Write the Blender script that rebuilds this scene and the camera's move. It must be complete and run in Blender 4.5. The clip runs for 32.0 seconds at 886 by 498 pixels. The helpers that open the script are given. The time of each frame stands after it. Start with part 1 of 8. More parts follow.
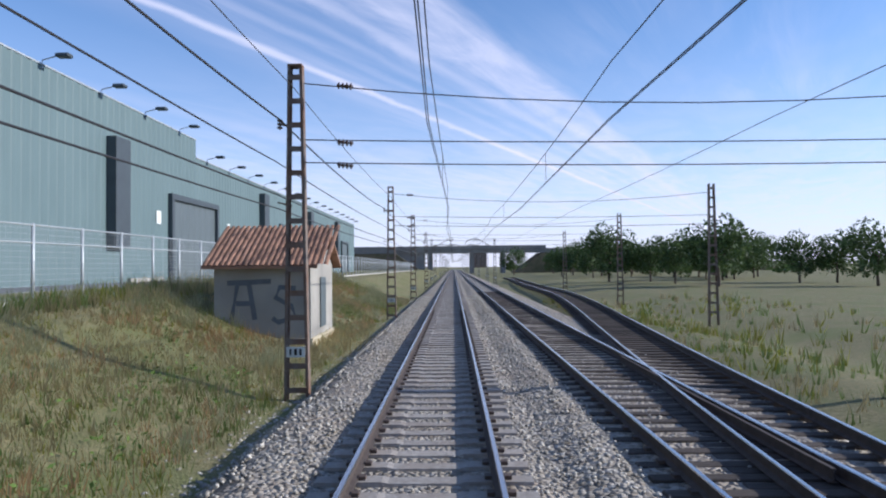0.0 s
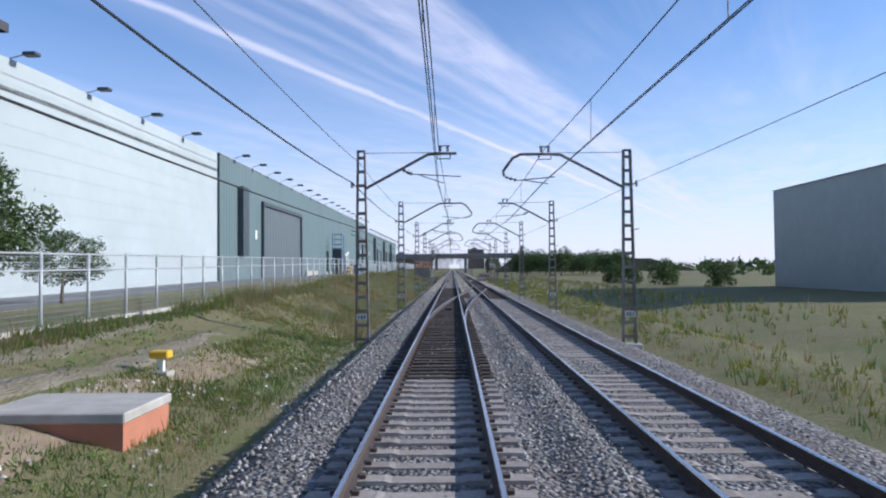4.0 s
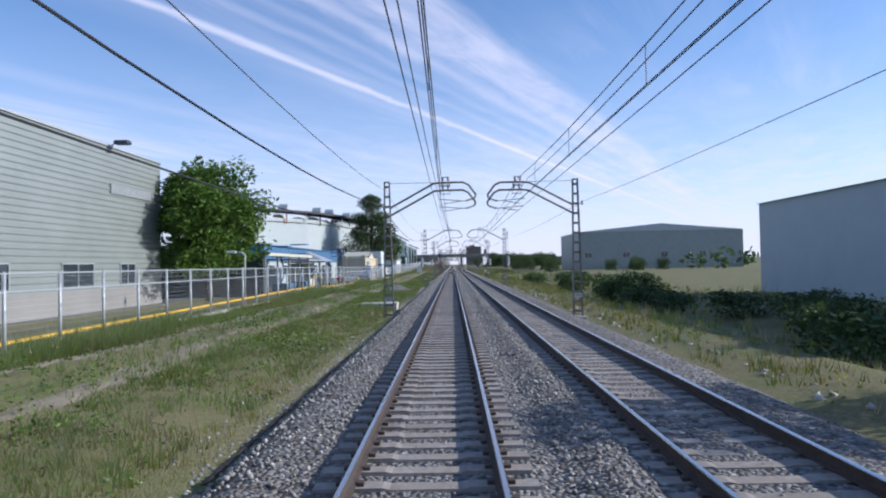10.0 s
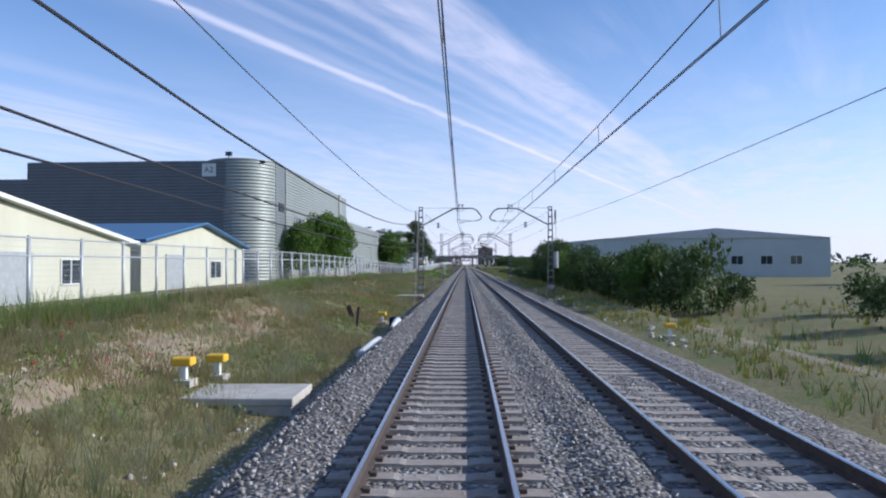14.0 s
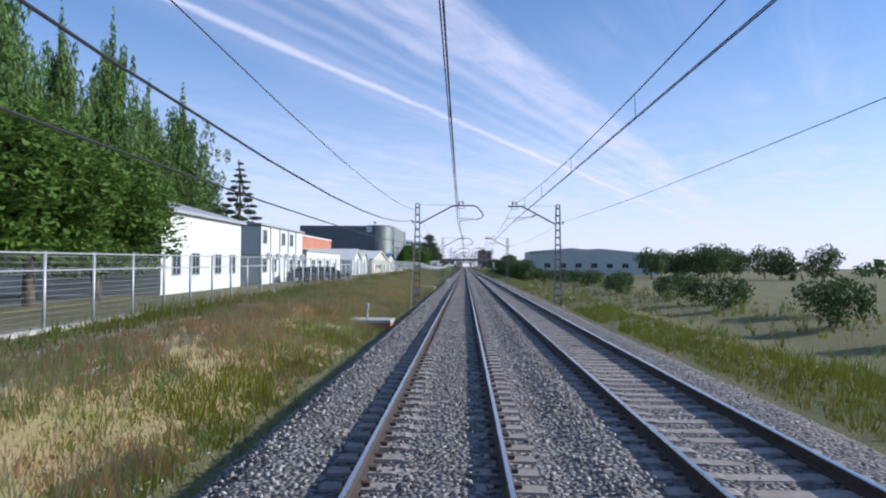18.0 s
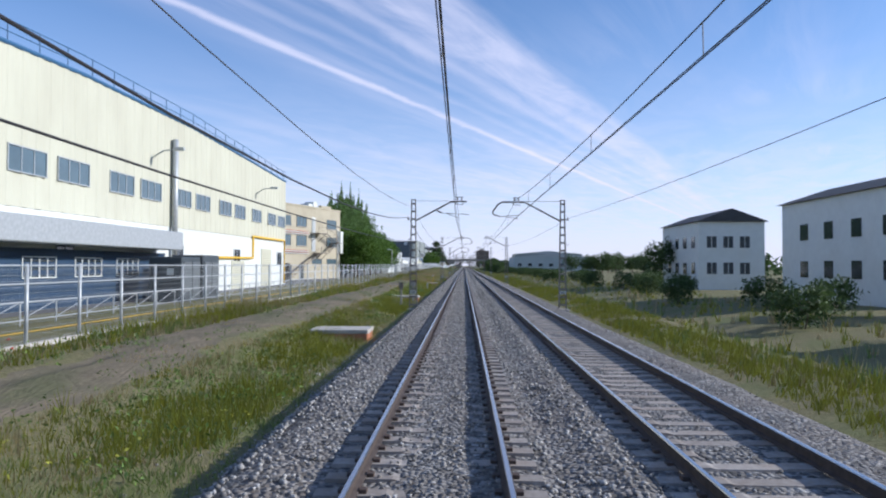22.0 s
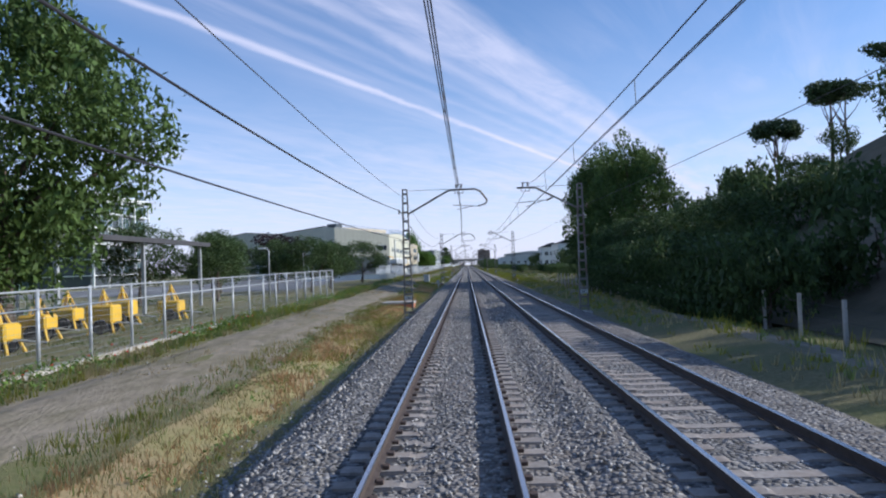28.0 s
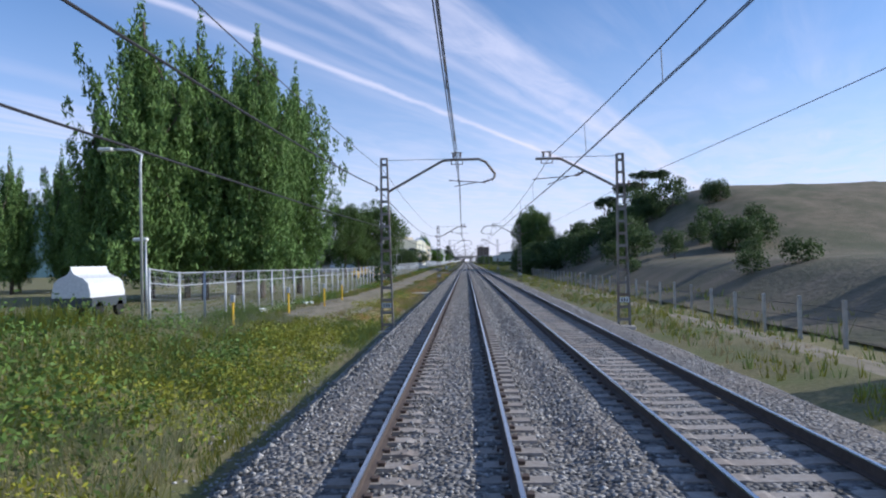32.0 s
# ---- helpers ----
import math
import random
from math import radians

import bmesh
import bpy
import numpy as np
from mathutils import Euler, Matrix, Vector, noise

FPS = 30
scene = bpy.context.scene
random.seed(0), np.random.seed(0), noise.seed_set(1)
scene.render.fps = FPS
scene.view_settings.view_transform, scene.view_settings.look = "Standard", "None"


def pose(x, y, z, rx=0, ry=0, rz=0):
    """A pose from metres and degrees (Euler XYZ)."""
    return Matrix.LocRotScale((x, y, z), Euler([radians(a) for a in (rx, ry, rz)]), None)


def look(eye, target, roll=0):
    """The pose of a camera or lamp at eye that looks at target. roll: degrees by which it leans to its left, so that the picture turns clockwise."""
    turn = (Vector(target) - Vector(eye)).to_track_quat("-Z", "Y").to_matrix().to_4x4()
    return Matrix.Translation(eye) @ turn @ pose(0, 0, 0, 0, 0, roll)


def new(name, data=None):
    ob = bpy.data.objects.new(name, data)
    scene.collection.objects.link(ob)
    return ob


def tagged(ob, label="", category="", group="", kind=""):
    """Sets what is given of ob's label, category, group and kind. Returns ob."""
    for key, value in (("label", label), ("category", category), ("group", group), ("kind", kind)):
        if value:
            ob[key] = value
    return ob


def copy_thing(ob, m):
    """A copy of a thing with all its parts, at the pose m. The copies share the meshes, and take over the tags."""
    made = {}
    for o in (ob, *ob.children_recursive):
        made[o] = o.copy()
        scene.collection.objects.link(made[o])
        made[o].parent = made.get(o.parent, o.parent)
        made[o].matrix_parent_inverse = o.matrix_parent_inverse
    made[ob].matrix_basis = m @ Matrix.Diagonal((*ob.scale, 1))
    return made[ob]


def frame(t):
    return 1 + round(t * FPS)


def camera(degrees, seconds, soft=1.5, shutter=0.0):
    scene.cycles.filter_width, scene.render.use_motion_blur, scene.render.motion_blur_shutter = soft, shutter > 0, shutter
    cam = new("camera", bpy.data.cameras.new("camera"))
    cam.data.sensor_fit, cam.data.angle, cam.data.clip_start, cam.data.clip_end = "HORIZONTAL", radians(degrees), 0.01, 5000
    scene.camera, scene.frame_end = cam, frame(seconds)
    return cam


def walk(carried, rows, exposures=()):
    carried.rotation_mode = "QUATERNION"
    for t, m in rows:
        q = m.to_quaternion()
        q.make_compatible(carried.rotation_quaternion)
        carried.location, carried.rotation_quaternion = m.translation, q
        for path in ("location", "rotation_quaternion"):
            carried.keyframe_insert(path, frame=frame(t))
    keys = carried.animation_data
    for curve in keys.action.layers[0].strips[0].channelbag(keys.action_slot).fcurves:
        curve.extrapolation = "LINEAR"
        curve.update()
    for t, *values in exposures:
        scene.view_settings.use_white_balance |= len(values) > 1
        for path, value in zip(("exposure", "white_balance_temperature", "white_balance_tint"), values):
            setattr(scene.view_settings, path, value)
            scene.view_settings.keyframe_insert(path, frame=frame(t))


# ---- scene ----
# Rear view from a train on a straight double track: the way runs along -y, the lens looks along +y.
cam = camera(65.5, 32.0, soft=2.1)
EYE_X, EYE_Z = 0.36, 2.53
# seconds, place along the line, yaw, pitch, roll
PATH = [
    (0, 0.00, 0.82, 1.49, -0.60),
    (0.5, -16.30, 0.97, 1.42, -0.46),
    (1, -32.49, 0.77, 1.48, -0.56),
    (1.5, -48.58, 0.77, 1.57, -0.23),
    (2, -64.59, 0.73, 1.72, -0.16),
    (2.5, -80.52, 0.75, 1.70, 0.12),
    (5, -159.23, 0.71, 1.56, -0.95),
    (5.5, -174.83, 0.64, 1.63, -0.96),
    (6, -190.39, 0.62, 1.58, -0.59),
    (6.5, -205.93, 0.67, 1.51, -1.16),
    (7, -221.42, 0.83, 1.58, -1.83),
    (7.5, -236.82, 0.80, 1.50, -2.34),
    (8, -252.05, 0.84, 1.44, -1.19),
    (8.5, -267.00, 0.95, 1.36, -1.06),
    (9, -281.60, 0.88, 1.39, -0.78),
    (9.5, -295.87, 0.78, 1.32, -1.43),
    (10, -309.90, 0.75, 1.28, -1.18),
    (10.5, -323.82, 0.80, 1.18, -1.28),
    (11, -337.71, 0.74, 1.26, -1.02),
    (11.5, -351.65, 0.81, 1.32, -1.05),
    (12, -365.65, 0.73, 1.31, -1.34),
    (12.5, -379.71, 0.98, 1.47, -1.43),
    (13, -393.86, 1.79, 1.20, 0.34),
    (13.5, -408.10, 1.79, 1.29, -1.00),
    (14, -422.41, 1.81, 1.26, -0.34),
    (14.5, -436.74, 1.81, 1.22, -0.61),
    (16.5, -494.29, 1.82, 1.31, -0.70),
    (17, -508.75, 1.78, 1.36, -0.06),
    (17.5, -523.27, 1.85, 1.38, -0.87),
    (18, -537.87, 1.81, 1.40, 0.40),
    (18.5, -552.59, 1.84, 1.35, -0.63),
    (19, -567.42, 1.76, 1.44, -0.59),
    (19.5, -582.36, 1.60, 1.44, 0.22),
    (20, -597.33, 1.81, 1.33, 0.27),
    (20.5, -612.29, 1.91, 1.32, 0.61),
    (21, -627.22, 1.79, 1.35, -0.00),
    (21.5, -642.12, 1.79, 1.50, 0.91),
    (22, -657.01, 1.73, 1.37, 0.19),
    (22.5, -671.91, 1.73, 1.28, -0.07),
    (23, -686.84, 1.68, 1.32, -0.34),
    (23.5, -701.80, 1.81, 1.35, -2.59),
    (24, -716.80, 1.75, 0.83, 0.56),
    (24.5, -731.80, 1.83, 1.20, -0.78),
    (25, -746.74, 1.84, 1.22, -0.25),
    (25.5, -761.57, 1.80, 1.11, -0.68),
    (27.5, -818.89, 1.87, 1.13, 0.27),
    (28, -832.62, 1.91, 1.36, -2.15),
    (28.5, -846.16, 1.85, 1.24, -1.69),
    (29, -859.57, 1.89, 1.24, -2.39),
    (29.5, -872.92, 1.80, 1.11, -2.04),
    (30, -886.23, 1.96, 1.09, -2.46),
    (30.5, -899.43, 1.94, 1.10, -2.46),
    (31, -912.48, 1.89, 1.06, -1.89),
    (31.5, -925.37, 1.91, 1.00, -1.46),
    (32, -938.12, 1.90, 1.04, -1.31),
]

walk(cam, [(t, look((EYE_X, y, EYE_Z),
                    (EYE_X - math.sin(radians(w)) * math.cos(radians(p)) * 10, y + math.cos(radians(w)) * math.cos(radians(p)) * 10, EYE_Z + math.sin(radians(p)) * 10), r))
           for t, y, w, p, r in PATH],
     [(0, 0.28, 5740, 11), (16, 0.24, 5760, 11), (32, 0.2, 5760, 11)])

# ---- light ----
SUN_AZ, SUN_EL = radians(3), radians(24)     # azimuth measured from +x towards +y
sun_dir = Vector((math.cos(SUN_AZ) * math.cos(SUN_EL), math.sin(SUN_AZ) * math.cos(SUN_EL), math.sin(SUN_EL)))
sun = new("sun", bpy.data.lights.new("sun", "SUN"))
sun.data.energy, sun.data.angle, sun.data.color = 4.5, radians(0.6), (1.0, 0.92, 0.80)
sun.matrix_world = look(sun_dir * 100, (0, 0, 0))

world = bpy.data.worlds.new("sky")
scene.world = world
world.use_nodes = True
wt = world.node_tree
wt.nodes.clear()


def wn(kind):
    return wt.nodes.new(kind)


def wmath(op, a, b=None, c=None, clamp=False):
    n = wt.nodes.new("ShaderNodeMath")
    n.operation, n.use_clamp = op, clamp
    for i, v in enumerate((a, b, c)):
        if v is None:
            continue
        if isinstance(v, (int, float)):
            n.inputs[i].default_value = v
        else:
            wt.links.new(v, n.inputs[i])
    return n.outputs[0]


sky = wn("ShaderNodeTexSky")
sky.sky_type, sky.sun_disc = "NISHITA", False
sky.sun_elevation, sky.sun_rotation = SUN_EL, math.atan2(sun_dir.x, sun_dir.y)
sky.air_density, sky.dust_density, sky.ozone_density, sky.altitude = 1.0, 0.3, 4.5, 600
tc = wn("ShaderNodeTexCoord")
sx = wn("ShaderNodeSeparateXYZ")
wt.links.new(tc.outputs["Generated"], sx.inputs[0])
up = wmath("MAXIMUM", sx.outputs[2], 0.02)
cu, cv = wmath("DIVIDE", sx.outputs[0], up), wmath("DIVIDE", sx.outputs[1], up)
# high thin cloud and old contrails, drawn out along one wind direction
al = wmath("ADD", wmath("MULTIPLY", cu, 0.435), wmath("MULTIPLY", cv, 0.90))
ac = wmath("SUBTRACT", wmath("MULTIPLY", cu, 0.90), wmath("MULTIPLY", cv, 0.435))


def cloud_noise(sa, sc, off, detail, rough, distort=0.35):
    cb = wn("ShaderNodeCombineXYZ")
    wt.links.new(wmath("MULTIPLY", al, sa), cb.inputs[0])
    wt.links.new(wmath("MULTIPLY", ac, sc), cb.inputs[1])
    cb.inputs[2].default_value = off
    nz = wn("ShaderNodeTexNoise")
    nz.inputs["Scale"].default_value, nz.inputs["Detail"].default_value, nz.inputs["Roughness"].default_value = 1.0, detail, rough
    nz.inputs["Distortion"].default_value = distort
    wt.links.new(cb.outputs[0], nz.inputs["Vector"])
    return nz.outputs[0]


def ramp_to(v, a, b, top=1.0):
    """0 at a, top at b, smooth between."""
    n = wn("ShaderNodeMapRange")
    n.interpolation_type = "SMOOTHSTEP"
    n.inputs[1].default_value, n.inputs[2].default_value, n.inputs[3].default_value, n.inputs[4].default_value = a, b, 0.0, top
    wt.links.new(v, n.inputs[0])
    return n.outputs[0]


def band(v, mid, half, top):
    return ramp_to(wmath("ABSOLUTE", wmath("SUBTRACT", v, mid)), half, 0.0, top)


broad = cloud_noise(0.30, 0.7, 3.1, 4, 0.55)
fine = cloud_noise(0.5, 3.4, 8.4, 7, 0.66, 0.6)
wisp = cloud_noise(1.2, 2.4, 5.2, 7, 0.62, 0.8)
bent = wmath("ADD", ac, wmath("MULTIPLY", wmath("SUBTRACT", wisp, 0.5), 0.16))
streak = ramp_to(fine, 0.34, 0.66)
# broad fanned-out sheet with one sharp side
sheet = wmath("MULTIPLY", ramp_to(bent, -1.86, -1.26), ramp_to(bent, -1.05, -1.18))
sheet = wmath("MULTIPLY", sheet, wmath("ADD", wmath("MULTIPLY", streak, 0.26), wmath("MULTIPLY", ramp_to(wisp, 0.2, 0.7), 0.42)))
cirrus = wmath("MULTIPLY", wmath("MULTIPLY", streak, ramp_to(broad, 0.38, 0.66)), wmath("ADD", 0.16, ramp_to(cv, 2.6, 5.2, 0.34)))
veil = wmath("MULTIPLY", ramp_to(wisp, 0.3, 0.7), ramp_to(cv, 2.2, 9.0, 0.42))
cover = wmath("MAXIMUM", sheet, wmath("MAXIMUM", cirrus, veil))
# contrails: one narrow and fresh, others old and faint
for mid, half, top in ((-2.12, 0.06, 0.55), (-2.12, 0.34, 0.12), (-1.56, 0.07, 0.2), (-1.73, 0.06, 0.12), (-1.88, 0.06, 0.13), (-1.38, 0.09, 0.16), (-3.43, 0.2, 0.14)):
    lane = band(wmath("ADD", ac, wmath("MULTIPLY", wmath("SUBTRACT", wisp, 0.5), 0.05 if half < 0.06 and top > 0.5 else 0.12)), mid, half, top)
    cover = wmath("ADD", cover, wmath("MULTIPLY", lane, ramp_to(broad if top < 0.5 else fine, 0.12, 0.5)))
haze = wmath("POWER", wmath("SUBTRACT", 1.0, wmath("MULTIPLY", up, 2.1), None, True), 2.4)
cover = wmath("ADD", wmath("MULTIPLY", cover, wmath("SUBTRACT", 1.0, wmath("MULTIPLY", haze, 0.6))), wmath("MULTIPLY", haze, 0.80), None, True)
mixc = wn("ShaderNodeMixRGB")
mixc.inputs[2].default_value = (5.3, 5.1, 5.9, 1)
wt.links.new(cover, mixc.inputs[0])
wt.links.new(sky.outputs[0], mixc.inputs[1])
bg = wn("ShaderNodeBackground")
bg.inputs[1].default_value = 0.14
wt.links.new(mixc.outputs[0], bg.inputs[0])
wo = wn("ShaderNodeOutputWorld")
wt.links.new(bg.outputs[0], wo.inputs[0])


# ---- materials ----
def mat(name, c1, c2=None, rough=0.8, metal=0.0, scale=4.0, detail=6.0, bump=0.0, bscale=None, spec=0.4, rand=0.0, c3=None, s3=0.3, k3=0.5, stretch=(1, 1, 1), bdist=0.02):
    """Two-scale mottled surface: grain between c1 and c2, larger stains of c3, relief, and a shade for each piece."""
    m = bpy.data.materials.new(name)
    m.use_nodes = True
    nt = m.node_tree
    nt.nodes.clear()
    N, L = nt.nodes.new, nt.links.new
    out, bs = N("ShaderNodeOutputMaterial"), N("ShaderNodeBsdfPrincipled")
    L(bs.outputs[0], out.inputs[0])
    bs.inputs["Roughness"].default_value, bs.inputs["Metallic"].default_value = rough, metal
    bs.inputs["Specular IOR Level"].default_value = spec
    geo = N("ShaderNodeNewGeometry")
    mp = N("ShaderNodeMapping")
    mp.inputs["Scale"].default_value = stretch
    L(geo.outputs["Position"], mp.inputs[0])
    nz = N("ShaderNodeTexNoise")
    nz.inputs["Scale"].default_value, nz.inputs["Detail"].default_value, nz.inputs["Roughness"].default_value = scale, detail, 0.65
    L(mp.outputs[0], nz.inputs["Vector"])
    ramp = N("ShaderNodeValToRGB")
    ramp.color_ramp.elements[0].position, ramp.color_ramp.elements[1].position = 0.32, 0.68
    c2 = c2 or tuple(v * 0.8 for v in c1)
    ramp.color_ramp.elements[0].color, ramp.color_ramp.elements[1].color = (*c2, 1), (*c1, 1)
    L(nz.outputs[0], ramp.inputs[0])
    col = ramp.outputs[0]
    if c3:
        n3 = N("ShaderNodeTexNoise")
        n3.inputs["Scale"].default_value, n3.inputs["Detail"].default_value = s3, 5
        L(mp.outputs[0], n3.inputs["Vector"])
        r3 = N("ShaderNodeMapRange")
        r3.inputs[1].default_value, r3.inputs[2].default_value, r3.inputs[4].default_value = 0.45, 0.68, k3
        L(n3.outputs[0], r3.inputs[0])
        mx = N("ShaderNodeMixRGB")
        mx.inputs[2].default_value = (*c3, 1)
        L(r3.outputs[0], mx.inputs[0])
        L(col, mx.inputs[1])
        col = mx.outputs[0]
    if rand:
        oi = N("ShaderNodeObjectInfo")
        ad = N("ShaderNodeMath")
        ad.operation = "ADD"
        L(oi.outputs["Random"], ad.inputs[0])
        L(geo.outputs["Random Per Island"], ad.inputs[1])
        fr = N("ShaderNodeMath")
        fr.operation = "FRACT"
        L(ad.outputs[0], fr.inputs[0])
        mr = N("ShaderNodeMapRange")
        mr.inputs[3].default_value, mr.inputs[4].default_value = 1 - rand, 1 + rand
        L(fr.outputs[0], mr.inputs[0])
        hs = N("ShaderNodeHueSaturation")
        L(mr.outputs[0], hs.inputs["Value"])
        L(col, hs.inputs["Color"])
        col = hs.outputs[0]
    L(col, bs.inputs["Base Color"])
    if bump:
        nb = N("ShaderNodeTexNoise")
        nb.inputs["Scale"].default_value, nb.inputs["Detail"].default_value = bscale or scale * 3, 5
        L(mp.outputs[0], nb.inputs["Vector"])
        bp = N("ShaderNodeBump")
        bp.inputs["Strength"].default_value, bp.inputs["Distance"].default_value = bump, bdist
        L(nb.outputs[0], bp.inputs["Height"])
        L(bp.outputs[0], bs.inputs["Normal"])
    return m


def stone_bed(name, cols, scale, bump=1.0, dist=0.05, dirt=(0.16, 0.12, 0.09), kdirt=0.5):
    """Crushed stone: a cell for each stone with its own shade, dark gaps as relief, dusty patches."""
    m = bpy.data.materials.new(name)
    m.use_nodes = True
    nt = m.node_tree
    nt.nodes.clear()
    N, L = nt.nodes.new, nt.links.new
    out, bs = N("ShaderNodeOutputMaterial"), N("ShaderNodeBsdfPrincipled")
    L(bs.outputs[0], out.inputs[0])
    bs.inputs["Roughness"].default_value, bs.inputs["Specular IOR Level"].default_value = 0.9, 0.25
    geo = N("ShaderNodeNewGeometry")
    vo = N("ShaderNodeTexVoronoi")
    vo.inputs["Scale"].default_value = scale
    L(geo.outputs["Position"], vo.inputs["Vector"])
    sp = N("ShaderNodeSeparateXYZ")
    L(vo.outputs["Color"], sp.inputs[0])
    ramp = N("ShaderNodeValToRGB")
    cr = ramp.color_ramp
    cr.elements[0].color, cr.elements[1].color = (*cols[0], 1), (*cols[-1], 1)
    for i, c in enumerate(cols[1:-1]):
        cr.elements.new((i + 1) / (len(cols) - 1)).color = (*c, 1)
    L(sp.outputs[0], ramp.inputs[0])
    n3 = N("ShaderNodeTexNoise")
    n3.inputs["Scale"].default_value, n3.inputs["Detail"].default_value = 0.35, 6
    L(geo.outputs["Position"], n3.inputs["Vector"])
    r3 = N("ShaderNodeMapRange")
    r3.inputs[1].default_value, r3.inputs[2].default_value, r3.inputs[4].default_value = 0.42, 0.7, kdirt
    L(n3.outputs[0], r3.inputs[0])
    mx = N("ShaderNodeMixRGB")
    mx.inputs[2].default_value = (*dirt, 1)
    L(r3.outputs[0], mx.inputs[0])
    L(ramp.outputs[0], mx.inputs[1])
    L(mx.outputs[0], bs.inputs["Base Color"])
    bp = N("ShaderNodeBump")
    bp.inputs["Strength"].default_value, bp.inputs["Distance"].default_value = bump, dist
    bp.invert = True
    L(vo.outputs["Distance"], bp.inputs["Height"])
    L(bp.outputs[0], bs.inputs["Normal"])
    return m


def leafy(name, c1, c2, rand=0.35, trans=0.25):
    m = mat(name, c1, c2, 0.6, scale=0.7, rand=rand, spec=0.25)
    nt = m.node_tree
    bs = next(n for n in nt.nodes if n.type == "BSDF_PRINCIPLED")
    tr, mx = nt.nodes.new("ShaderNodeBsdfTranslucent"), nt.nodes.new("ShaderNodeMixShader")
    col = bs.inputs["Base Color"].links[0].from_socket
    nt.links.new(col, tr.inputs[0])
    mx.inputs[0].default_value = trans
    nt.links.new(bs.outputs[0], mx.inputs[1])
    nt.links.new(tr.outputs[0], mx.inputs[2])
    nt.links.new(mx.outputs[0], next(n for n in nt.nodes if n.type == "OUTPUT_MATERIAL").inputs[0])
    return m


def glassy(name, c, rough=0.08):
    return mat(name, c, tuple(v * 0.7 for v in c), rough, scale=0.6, spec=0.8)


M_ballast = stone_bed("ballast", [(0.05, 0.048, 0.046), (0.15, 0.143, 0.135), (0.26, 0.25, 0.24), (0.11, 0.098, 0.087), (0.42, 0.405, 0.385)], 13, 0.8, 0.09, (0.22, 0.18, 0.15), 0.4)
M_ballast_p = stone_bed("dusty_ballast", [(0.13, 0.115, 0.095), (0.29, 0.26, 0.215), (0.40, 0.36, 0.31), (0.22, 0.18, 0.14), (0.52, 0.48, 0.43)], 13, 0.8, 0.09, (0.30, 0.23, 0.17), 0.5)
M_stone = mat("ballast_stone", (0.42, 0.405, 0.385), (0.17, 0.16, 0.15), 0.9, scale=14, rand=0.5, bump=0.3)
M_stone_p = mat("dusty_ballast_stone", (0.52, 0.475, 0.415), (0.27, 0.24, 0.20), 0.9, scale=14, rand=0.4, bump=0.3)
M_sleeper = mat("sleeper_concrete", (0.40, 0.36, 0.32), (0.27, 0.235, 0.205), 0.9, scale=9, bump=0.3, rand=0.12, c3=(0.26, 0.20, 0.155), s3=1.4, k3=0.55)
M_wood_sl = mat("sleeper_timber", (0.085, 0.065, 0.052), (0.045, 0.034, 0.028), 0.9, scale=7, bump=0.5, rand=0.25, stretch=(0.4, 3, 3))
M_rail_side = mat("rail_rust", (0.095, 0.073, 0.062), (0.06, 0.045, 0.038), 0.75, scale=8, bump=0.2, spec=0.3)
M_rail_top = mat("rail_steel", (0.50, 0.50, 0.52), (0.40, 0.40, 0.43), 0.22, 0.9, scale=3, stretch=(20, 0.3, 1))
M_clip = mat("fastening", (0.10, 0.07, 0.055), None, 0.7)
M_ground = mat("grassy_soil", (0.27, 0.225, 0.115), (0.11, 0.11, 0.04), 0.95, scale=9, detail=9, bump=0.8, bscale=26, c3=(0.12, 0.15, 0.04), s3=0.4, k3=0.65, bdist=0.06)
M_path = mat("dirt_track", (0.35, 0.295, 0.22), (0.17, 0.145, 0.10), 0.95, scale=2.4, detail=10, bump=1.0, bscale=12, c3=(0.15, 0.135, 0.065), s3=0.8, k3=0.75, stretch=(1.4, 0.45, 1), bdist=0.06)
M_path_b = mat("brown_dirt_track", (0.23, 0.185, 0.125), (0.12, 0.10, 0.065), 0.95, scale=2.2, detail=10, bump=1.0, bscale=10, c3=(0.10, 0.105, 0.045), s3=0.7, k3=0.8, stretch=(1.4, 0.35, 1), bdist=0.08)
M_asphalt = mat("yard_asphalt", (0.16, 0.16, 0.165), (0.11, 0.11, 0.115), 0.9, scale=5, bump=0.2, c3=(0.20, 0.195, 0.19), s3=0.2, k3=0.6)
M_galv = mat("galvanised_steel", (0.48, 0.50, 0.51), (0.36, 0.38, 0.39), 0.5, 0.35, scale=5, spec=0.5)
M_mast = mat("mast_steel", (0.30, 0.285, 0.26), (0.20, 0.18, 0.16), 0.7, 0.2, scale=4, c3=(0.17, 0.11, 0.075), s3=1.6, k3=0.8)
M_mast_old = mat("mast_steel_rusty", (0.22, 0.18, 0.15), (0.14, 0.10, 0.08), 0.8, 0.1, scale=4, c3=(0.19, 0.10, 0.06), s3=1.6, k3=0.8)
M_wire = mat("copper_wire", (0.07, 0.065, 0.06), None, 0.6, 0.3)
M_cable = mat("black_cable", (0.03, 0.03, 0.035), None, 0.7)
M_insul = mat("insulator_ceramic", (0.14, 0.09, 0.07), None, 0.3, spec=0.6)
M_conc = mat("concrete", (0.52, 0.49, 0.44), (0.40, 0.375, 0.335), 0.9, scale=3, bump=0.25, c3=(0.27, 0.24, 0.20), s3=0.7, k3=0.6)
